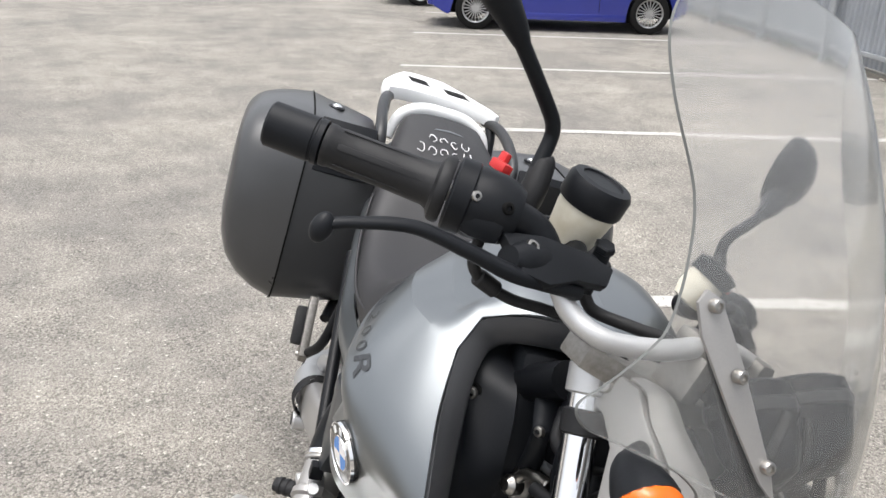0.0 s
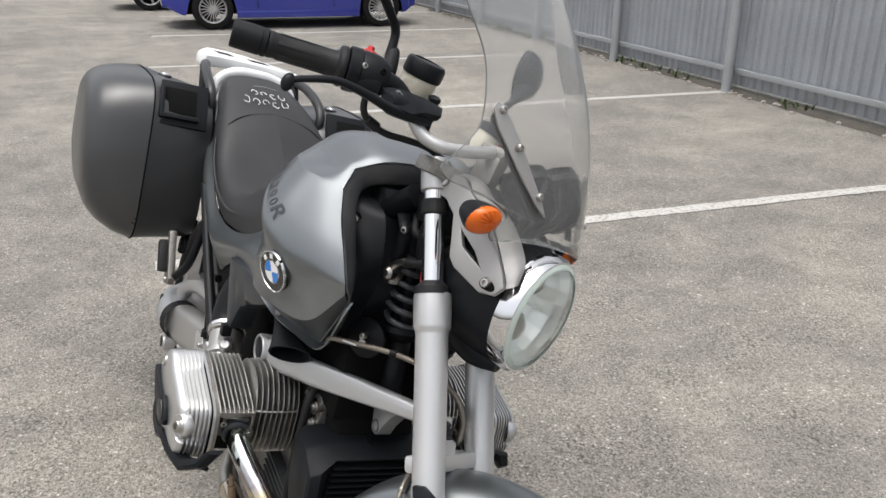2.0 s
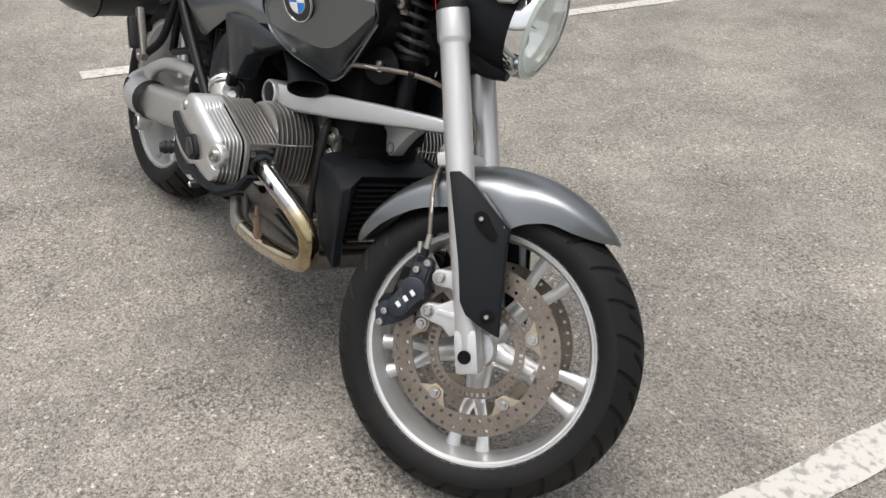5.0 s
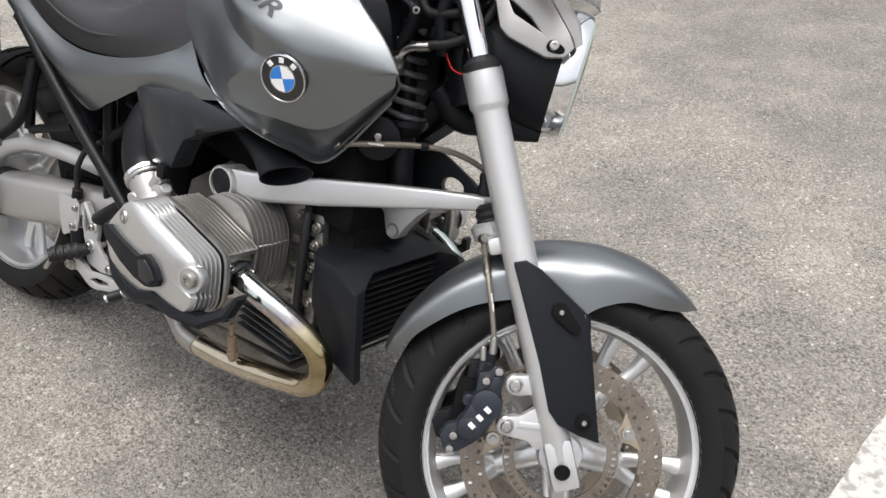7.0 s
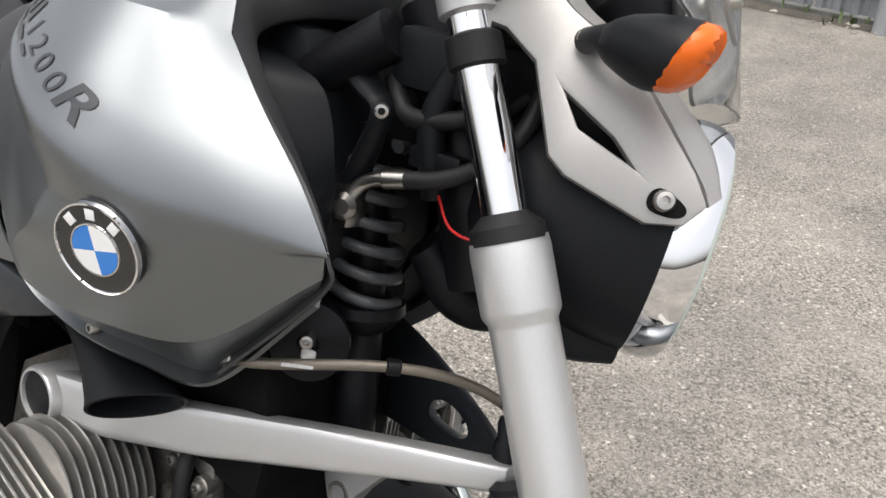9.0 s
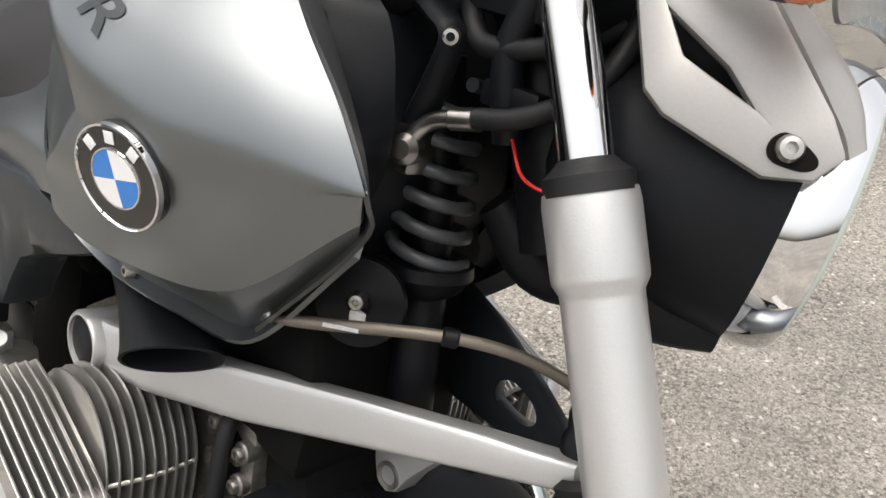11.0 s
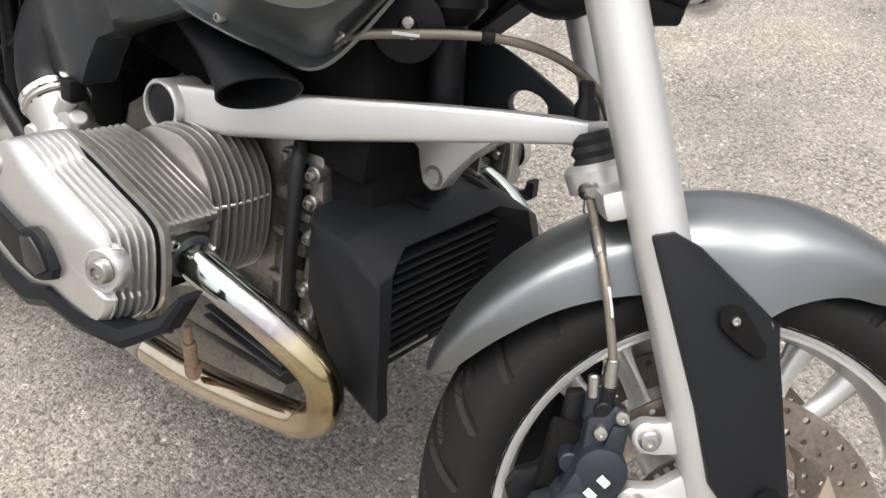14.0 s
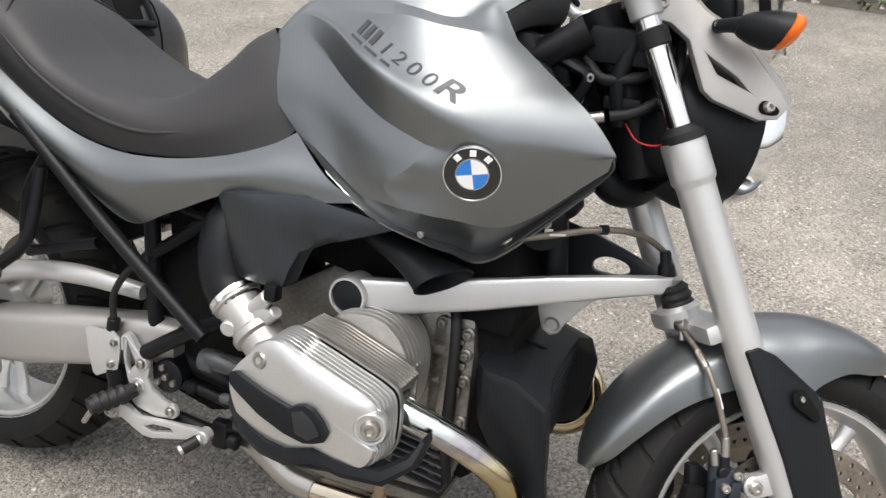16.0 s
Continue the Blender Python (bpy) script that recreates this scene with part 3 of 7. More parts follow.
# -- wheels --
def tyre(r_bead, r_out, half, grooves, parent):
    """A road tyre with cut grooves swept back from the crown to the shoulder."""
    section = []
    n = 72
    for k in range(n + 1):
        a = -1 + 2 * k / n
        s = abs(a)
        if s < 0.72:
            t = s / 0.72
            y, r = half * 1.0 * t * (1.02 - 0.02 * t), r_out - (r_out - r_bead) * 0.52 * t ** 2.1
        else:
            t = (s - 0.72) / 0.28
            y, r = half * (1.0 - 0.16 * t ** 1.6 + 0.05 * math.sin(math.pi * t)), r_out - (r_out - r_bead) * (0.52 + 0.48 * t)
        section.append((math.copysign(y, a) if k != n / 2 else 0.0, r))
    count = 1000
    bm = bmesh.new()
    rings = []
    for i in range(count):
        th = 2 * math.pi * i / count
        ring = []
        for y, r in section:
            q = abs(y) / half
            deep = 0.0
            if q < 0.99 and r > r_bead + (r_out - r_bead) * 0.45:
                side = 0.5 if y > 0 else 0.0
                for off, lo, hi, sweep in ((0.0, 0.06, 0.62, 1.1), (0.5, 0.30, 0.97, 0.8)):
                    ph = (th * grooves / (2 * math.pi) + side + off - sweep * q ** 0.8) % 1.0
                    if lo < q < hi and min(ph, 1 - ph) < 0.075:
                        deep = 0.006
            ring.append(bm.verts.new(((r - deep) * math.cos(th), y, (r - deep) * math.sin(th))))
        rings.append(ring)
    for i in range(count):
        a, b = rings[i], rings[(i + 1) % count]
        for k in range(n):
            bm.faces.new((a[k], b[k], b[k + 1], a[k + 1]))
    bmesh.ops.recalc_face_normals(bm, faces=bm.faces)
    return part("tyre", bm, RUBBER, parent, "black road tyre with cut grooves", sharp=22)


def rim(half, seg=72):
    prof = [(0.229, -half), (0.232, -half + 0.004), (0.226, -half + 0.009), (0.220, -half + 0.014), (0.2125, -half + 0.03), (0.2085, 0), (0.2125, half - 0.03), (0.220, half - 0.014), (0.226, half - 0.009), (0.232, half - 0.004), (0.229, half), (0.2245, half), (0.2225, half - 0.003), (0.2205, half - 0.009), (0.2180, half - 0.010), (0.2160, half - 0.005), (0.2125, half - 0.006), (0.2075, half - 0.026), (0.2035, 0.012), (0.2035, -0.012), (0.2075, -half + 0.026), (0.2125, -half + 0.006), (0.2160, -half + 0.005), (0.2180, -half + 0.010), (0.2205, -half + 0.009), (0.2225, -half + 0.003), (0.2245, -half), (0.229, -half)]
    return turned(prof, (0, 0, 0), (0, 1, 0), seg)


def spoke_star(hub_r, turn):
    """One forked spoke: an arm from the hub that splits in two on its way to the rim."""
    bits = []
    arm = [(hub_r * 0.7, 0.024), (0.075, 0.0200), (0.108, 0.0180)]
    bits.append(tube([V(r, 0, 0) for r, _ in arm], [w for _, w in arm], 10, 4, flat=1.15))
    for s in (-1, 1):
        pts = [V(0.098, 0, s * 0.004), V(0.13, 0, s * 0.016), V(0.170, 0, s * 0.026), V(0.207, 0, s * 0.030)]
        bits.append(tube(pts, [0.0130, 0.0105, 0.0098, 0.0140], 10, 4, flat=1.15))
    return moved(joined(*bits), Matrix.Rotation(turn, 4, "Y"))


def drilled_ring(r0, r1, rows, count, thick, hole):
    """A brake disc ring with staggered holes through it, a wavy inner edge left plain."""
    bm = bmesh.new()
    step = (r1 - r0) / rows
    for row in range(rows):
        for k in range(count):
            a0 = 2 * math.pi * (k + 0.5 * (row % 2)) / count
            da = 2 * math.pi / count
            ra, rb = r0 + row * step, r0 + (row + 1) * step
            mid_r, mid_a = (ra + rb) / 2, a0 + da / 2
            square = [(ra, a0), (ra, mid_a), (ra, a0 + da), (mid_r, a0 + da), (rb, a0 + da), (rb, mid_a), (rb, a0), (mid_r, a0)]
            ang = [-135, -90, -45, 0, 45, 90, 135, 180]
            for side in (-1, 1):
                y = side * thick / 2
                outer = [bm.verts.new((r * math.cos(a), y, r * math.sin(a))) for r, a in square]
                inner = []
                for g in ang:
                    r, a = mid_r + hole * math.sin(radians(g)), mid_a + hole * math.cos(radians(g)) / mid_r
                    inner.append(bm.verts.new((r * math.cos(a), y, r * math.sin(a))))
                for j in range(8):
                    q = (j + 1) % 8
                    bm.faces.new((outer[j], outer[q], inner[q], inner[j]))
                if side == -1:
                    first = inner
                else:
                    for j in range(8):
                        q = (j + 1) % 8
                        bm.faces.new((first[j], first[q], inner[q], inner[j]))
    for r in (r0, r1):
        vs = [[bm.verts.new((r * math.cos(a), s * thick / 2, r * math.sin(a))) for a in (2 * math.pi * j / 90 for j in range(90))] for s in (-1, 1)]
        for j in range(90):
            bm.faces.new((vs[0][j], vs[0][(j + 1) % 90], vs[1][(j + 1) % 90], vs[1][j]))
    bmesh.ops.remove_doubles(bm, verts=bm.verts, dist=0.00005)
    bmesh.ops.recalc_face_normals(bm, faces=bm.faces)
    return bm


def front_wheel():
    m = STEER @ Matrix.Translation((1.495, 0, 0.297))
    w = part("front_wheel", rim(0.052), WHEEL, BIKE, "silver cast wheel with forked spokes", m)
    tyre(0.222, 0.299, 0.060, 26, w)
    for k in range(5):
        part("spoke", spoke_star(0.035, radians(72 * k + 3)), WHEEL, w)
    part("hub", turned([(0.012, -0.062), (0.034, -0.06), (0.038, -0.045), (0.03, -0.025), (0.028, 0), (0.03, 0.025), (0.038, 0.045), (0.034, 0.06), (0.012, 0.062)], (0, 0, 0), (0, 1, 0), 32), WHEEL, w)
    for s in (-1, 1):
        part("brake_disc", moved(drilled_ring(0.122, 0.160, 2, 44, 0.005, 0.0036), Matrix.Translation((0, s * 0.066, 0))), DISC, w, "drilled brake disc, brown with brake dust")
        for k in range(5):
            a = radians(72 * k + 36)
            out = [(0.098, -0.10), (0.110, -0.16), (0.126, -0.27), (0.126, 0.27), (0.110, 0.16), (0.098, 0.10)]
            part("disc_carrier", plate([(r * math.cos(a + b), r * math.sin(a + b)) for r, b in out], s * 0.0665, 0.0052, 0.001), CARRIER, w)
            part("bobbin", turned([(0.0003, 0.008), (0.005, 0.008), (0.006, 0.004), (0.0105, 0.004), (0.012, 0.0)], (0.112 * math.cos(a), s * 0.068, 0.112 * math.sin(a)), (0, s, 0), 16), STEEL, w)
    ring = [turned([(0.074, -0.002), (0.082, -0.002), (0.082, 0.002), (0.074, 0.002), (0.074, -0.002)], (0, -0.056, 0), (0, 1, 0), 48)]
    ring += [box(0.008, 0.004, 0.0055, (0.086, -0.056, 0), 0, Matrix.Rotation(2 * math.pi * k / 48, 4, "Y")) for k in range(48)] + [turned([(0.090, -0.002), (0.093, -0.002), (0.093, 0.002), (0.090, 0.002), (0.090, -0.002)], (0, -0.056, 0), (0, 1, 0), 48)]
    part("abs_ring", joined(*ring), DISC, w)


def rear_wheel():
    w = part("rear_wheel", rim(0.078), WHEEL, BIKE, "silver cast rear wheel", Matrix.Translation((0, 0, 0.315)))
    tyre(0.222, 0.317, 0.090, 24, w)
    for k in range(5):
        part("spoke", spoke_star(0.05, radians(72 * k + 20)), WHEEL, w)
    part("hub", turned([(0.02, -0.1), (0.055, -0.09), (0.06, -0.05), (0.045, 0.02), (0.04, 0.06), (0.02, 0.07)], (0, 0, 0), (0, 1, 0), 32), WHEEL, w)
    part("brake_disc", moved(drilled_ring(0.09, 0.132, 2, 40, 0.005, 0.0034), Matrix.Translation((0, 0.075, 0))), DISC, w)


# -- fork, mudguard, brakes --
LEG = V(1.494, -0.095, 0.293)


def along(h, y=-0.095):
    """A point on the fork leg's axis at height h."""
    return V(LEG.x - (h - LEG.z) * math.tan(radians(27.1)), y, h)


def build_fork():
    def slider():
        st = [(0.262, 0.017), (0.275, 0.022), (0.40, 0.0245), (0.56, 0.0258), (0.70, 0.0262), (0.787, 0.0262), (0.790, 0.0264), (0.796, 0.0300), (0.799, 0.0304), (0.838, 0.0306), (0.845, 0.0296), (0.847, 0.020)]
        return tube_rings([(along(h), r) for h, r in st], RAKE, 32)

    def leg_end():
        return moved(box(0.044, 0.044, 0.080, (0, 0, 0), 0.008), Matrix.Translation((1.492, -0.095, 0.297)) @ Matrix.Rotation(radians(-27.1), 4, "Y"))

    legs = both(slider, "fork_leg", SILVER, "satin silver fork slider", True)
    for leg, s in zip(legs, (1, -1)):
        part("leg_end", leg_end() if s == 1 else flipped(leg_end()), SILVER, leg)
        # A black disc stands for the shade in the axle's hollow end.
        part("axle_bore_shade", turned([(0.0003, 0.0006), (0.0098, 0.0006), (0.0104, 0.0016), (0.0115, 0.0018), (0.0125, 0.0004)], (1.494, -0.1195 * s, 0.289), (0, -s, 0), 24), DEEP, leg)
        part("fork_tube", tube_rings([(along(h, -0.098 * s), r) for h, r in ((0.84, 0.0172), (1.03, 0.0172))], RAKE, 32), CHROME, leg, "polished chrome fork tube")
        part("dust_seal", tube_rings([(along(h, -0.098 * s), r) for h, r in ((0.843, 0.0285), (0.853, 0.0285), (0.858, 0.022), (0.862, 0.0178))], RAKE, 28), GRIP, leg)
        part("rubber_ring", tube_rings([(along(h, -0.098 * s), r) for h, r in ((0.957, 0.018), (0.959, 0.0215), (0.978, 0.0215), (0.980, 0.018))], RAKE, 28), GRIP, leg)
        part("fork_cap", tube_rings([(along(h, -0.098 * s), r) for h, r in ((0.992, 0.018), (0.994, 0.0225), (1.018, 0.0225), (1.0185, 0.0215), (1.020, 0.0225), (1.037, 0.0225), (1.040, 0.021), (1.040, 0.012), (1.043, 0.011))], RAKE, 28), SILVER, leg)

    def shield():
        o = [(1.334, 0.580), (1.352, 0.588), (1.378, 0.581), (1.455, 0.538), (1.474, 0.527), (1.479, 0.505), (1.536, 0.347), (1.500, 0.352), (1.466, 0.360), (1.447, 0.376), (1.415, 0.44)]
        bm = plate(o, -0.121, 0.012, 0.004)
        return bent(bm)

    def bent(bm):
        for v in bm.verts:
            q = (v.co - along(v.co.z)).dot(V(math.cos(radians(27.1)), 0, math.sin(radians(27.1))))
            v.co.y += 9.0 * max(0, q - 0.03) ** 2 * 0.9 + (0.004 if q < -0.02 else 0)
        return bm

    for s, p in zip((1, -1), both(shield, "leg_guard", BLACK, "black plastic fork leg guard", True)):
        for a, b in ((1.424, 0.527), (1.503, 0.374)):
            # Flat black plates paint the shade of the hollows round the screws.
            wedge = ((-0.015, 0.004), (-0.008, 0.013), (0.004, 0.013), (0.018, 0.000), (0.036, -0.016), (0.038, -0.026), (0.030, -0.029), (0.000, -0.015), (-0.012, -0.007)) if b > 0.5 else [(0.013 * math.cos(k * math.pi / 8), 0.013 * math.sin(k * math.pi / 8)) for k in range(16)]
            mark, screw = bent(plate([(a + u, b + w) for u, w in wedge], -0.1270, 0.0012, 0.0003)), bent(hexbolt((a, -0.1285, b), (0, -1, 0), 0.0045, 0.003))
            part("recess", mark if s == 1 else flipped(mark), DEEP, p)
            part("screw", screw if s == 1 else flipped(screw), STEEL, p)
    # lugs that carry the caliper, and the axle
    def lugs():
        eyes = [turned([(0.0003, 0.007), (0.0125, 0.007), (0.0150, 0.005), (0.0155, -0.012)], (a, -0.097, b), (0, -1, 0), 20) for a, b in ((1.390, 0.396), (1.394, 0.331))]
        return joined(*eyes, plate([(1.382, 0.410), (1.402, 0.416), (1.418, 0.440), (1.440, 0.43), (1.450, 0.400), (1.440, 0.385), (1.420, 0.388), (1.396, 0.380)], -0.094, 0.020, 0.005),
                      plate([(1.386, 0.345), (1.410, 0.352), (1.430, 0.372), (1.434, 0.392), (1.455, 0.38), (1.475, 0.330), (1.450, 0.305), (1.430, 0.316), (1.394, 0.315)], -0.094, 0.020, 0.005),
                      plate([(1.410, 0.334), (1.412, 0.344), (1.446, 0.350), (1.450, 0.340)], -0.105, 0.004, 0.0015))

    for leg, s in zip(legs, (1, -1)):
        part("caliper_lug", lugs() if s == 1 else flipped(lugs()), SILVER, leg)
        for a, b in ((1.390, 0.396), (1.394, 0.331)):
            part("lug_bolt", hexbolt((a, -0.107 * s, b), (0, -s, 0), 0.0095, 0.005), STEEL, leg)
    fork("front_axle", rod((1.494, -0.09, 0.295), (1.494, 0.09, 0.295), 0.0125), STEEL)

    def caliper():
        o = [(1.328, 0.348), (1.334, 0.371), (1.331, 0.402), (1.346, 0.408), (1.352, 0.420), (1.366, 0.416), (1.371, 0.402), (1.373, 0.375), (1.378, 0.352), (1.372, 0.328), (1.366, 0.308), (1.352, 0.290), (1.338, 0.276), (1.322, 0.264), (1.310, 0.268), (1.298, 0.290), (1.304, 0.308), (1.325, 0.321)]
        return joined(plate(o, -0.092, 0.026, 0.005),
                      turned([(0.0003, 0.0140), (0.018, 0.0135), (0.0235, 0.0115), (0.0250, 0.008), (0.0255, -0.02)], (1.355, -0.104, 0.356), (0, -1, 0), 36),
                      turned([(0.0003, 0.0140), (0.016, 0.0135), (0.0200, 0.0115), (0.0215, 0.008), (0.0220, -0.02)], (1.341, -0.104, 0.316), (0, -1, 0), 36),
                      plate([(1.331, 0.352), (1.378, 0.350), (1.362, 0.312), (1.322, 0.322)], -0.108, 0.018, 0.004),
                      plate([(1.350, 0.372), (1.368, 0.376), (1.366, 0.404), (1.354, 0.402)], -0.106, 0.008, 0.003))

    def inner_half():
        o = [(1.328, 0.348), (1.334, 0.371), (1.331, 0.402), (1.322, 0.264), (1.310, 0.268), (1.298, 0.290), (1.304, 0.308), (1.325, 0.321)]
        return (plate([(a - 0.016, b + 0.004) for a, b in o[:3]] + [(1.330, 0.41), (1.345, 0.40), (1.350, 0.34), (1.330, 0.29)] + [(a - 0.016, b + 0.004) for a, b in o[3:]], -0.050, 0.022, 0.005))

    for s, c in zip((1, -1), both(caliper, "brake_caliper", CALIPER, "dark blue-grey brake caliper", True)):
        for a, b in ((1.345, 0.392), (1.360, 0.411), (1.319, 0.296), (1.319, 0.274)):
            part("caliper_bolt", hexbolt((a, -0.108 * s, b), (0, -s, 0), 0.0072, 0.005), STEEL, c)
        part("union_stem", rod((1.338, -0.088 * s, 0.395), (1.334, -0.088 * s, 0.432), 0.009, 14), CALIPER, c)
        part("slide_pin", rod((1.328, -0.06 * s, 0.352), (1.328, -0.100 * s, 0.352), 0.010, 16), CALIPER, c)
        part("inner_half", inner_half() if s == 1 else flipped(inner_half()), DARK, c)
        part("bleed_nipple", rod((1.333, -0.094 * s, 0.418), (1.327, -0.094 * s, 0.440), 0.0055, 10), STEEL, c)
        part("hose_union", joined(rod((1.346, -0.096 * s, 0.408), (1.344, -0.096 * s, 0.432), 0.007, 12), rod((1.344, -0.088 * s, 0.41), (1.344, -0.104 * s, 0.41), 0.009, 14)), DARK, c)
        for k in range(3):
            part("pale_mark", box(0.0075, 0.0012, 0.011, (0, 0, 0), 0.0003, Matrix.Translation((1.3415 + 0.0085 * k, -0.1184 * s, 0.321 + 0.0150 * k)) @ Matrix.Rotation(radians(-60), 4, "Y")), CHALK, c)
    fork("brake_pad", box(0.030, 0.02, 0.07, (1.322, -0.066, 0.345), 0.006, None), DEEP)


def build_mudguard():
    """A thin shell over the front tyre: an arc about the axle with skirts that dip at the fork leg."""
    c = V(1.495, 0, 0.297)
    stations = ((61, 0.322, 0.012, 0.004), (66, 0.327, 0.040, 0.030), (74, 0.333, 0.062, 0.054), (83, 0.337, 0.073, 0.068), (92, 0.340, 0.078, 0.092), (100, 0.341, 0.080, 0.115), (108, 0.342, 0.079, 0.100), (118, 0.342, 0.077, 0.083), (129, 0.342, 0.075, 0.070), (140, 0.341, 0.072, 0.056), (152, 0.339, 0.062, 0.042), (161, 0.335, 0.042, 0.028), (166, 0.330, 0.016, 0.012))
    rows = []
    for deg, r, w, skirt in stations:
        a = radians(deg)
        d, row = V(math.cos(a), 0, math.sin(a)), []
        for y, drop in ((-1.0, 1.0), (-1.0, 0.66), (-0.96, 0.40), (-0.74, 0.20), (-0.36, 0.055), (0.0, 0.0), (0.36, 0.055), (0.74, 0.20), (0.96, 0.40), (1.0, 0.66), (1.0, 1.0)):
            row.append(c + d * (r - skirt * drop) + V(0, y * w, 0))
        rows.append(row)
    fine = [[spline([Vector(p) for p in r], k / 3) for k in range(31)] for r in rows]
    cols = [[spline([f[k] for f in fine], j / 5) for j in range(5 * (len(fine) - 1) + 1)] for k in range(31)]
    bm = bmesh.new()
    g = [[bm.verts.new(p) for p in col] for col in cols]
    for a, b in zip(g, g[1:]):
        for j in range(len(a) - 1):
            bm.faces.new((a[j], a[j + 1], b[j + 1], b[j]))
    bmesh.ops.recalc_face_normals(bm, faces=bm.faces)
    bm.normal_update()
    if sum(f.normal.z * f.calc_area() for f in bm.faces) < 0:
        bmesh.ops.reverse_faces(bm, faces=bm.faces)
        bm.normal_update()
    bmesh.ops.solidify(bm, geom=bm.faces[:], thickness=0.003)
    guard = fork("front_mudguard", bm, PAINT, "silver-grey metallic front mudguard", sharp=50)

    def stay():
        return plate([(1.400, 0.570), (1.445, 0.545), (1.464, 0.530), (1.470, 0.508), (1.530, 0.352), (1.524, 0.347), (1.455, 0.50), (1.43, 0.52)], -0.098, 0.020, 0.004)

    part("stay", stay(), PAINT, guard)
    part("stay", flipped(stay()), PAINT, guard)
    # lower fork bridge that carries the ball joint
    bridge = fork("fork_bridge", joined(box(0.05, 0.19, 0.028, (0, 0, 0), 0.008, Matrix.Translation((1.315, 0, 0.600)) @ Matrix.Rotation(radians(-27), 4, "Y")), turned([(0.018, -0.016), (0.030, -0.014), (0.032, 0.008), (0.026, 0.014), (0.020, 0.014)], (1.292, 0, 0.612), RAKE, 28)), SILVER)
    part("rubber_boot", turned([(0.020, 0.0), (0.024, 0.004), (0.021, 0.010), (0.024, 0.016), (0.020, 0.022), (0.022, 0.028), (0.016, 0.034)], (1.290, 0, 0.622), RAKE, 24), GRIP, bridge)
    part("banjo", joined(turned([(0.0003, 0.009), (0.006, 0.009), (0.0095, 0.004), (0.0095, -0.008)], (1.2855, -0.030, 0.597), (0.2, -1, 0.1), 16), rod((1.2855, -0.026, 0.597), (1.290, -0.028, 0.575), 0.005, 10)), STEEL, bridge)
    hose = fork("brake_hose", tube([(1.288, -0.034, 0.588), (1.300, -0.076, 0.558), (1.314, -0.094, 0.523), (1.328, -0.098, 0.488), (1.340, -0.099, 0.454), (1.344, -0.096, 0.425)], 0.0042, 10, 6), BRAID, "braided steel front brake hose")
    for p, q in (((1.296, -0.063, 0.567), (1.304, -0.084, 0.546)), ((1.339, -0.098, 0.460), (1.344, -0.097, 0.432))):
        part("crimp", rod(p, q, 0.006, 12), STEEL, hose)
    part("pale_print", rod((1.3165, -0.0980, 0.523), (1.3270, -0.1010, 0.497), 0.0014, 6), CHALK, hose)


# -- headlight, brackets, screen --
HEAD = V(1.325, 0.0, 0.884)
HEAD_AXIS = V(1.0, -0.07, -0.030).normalized()


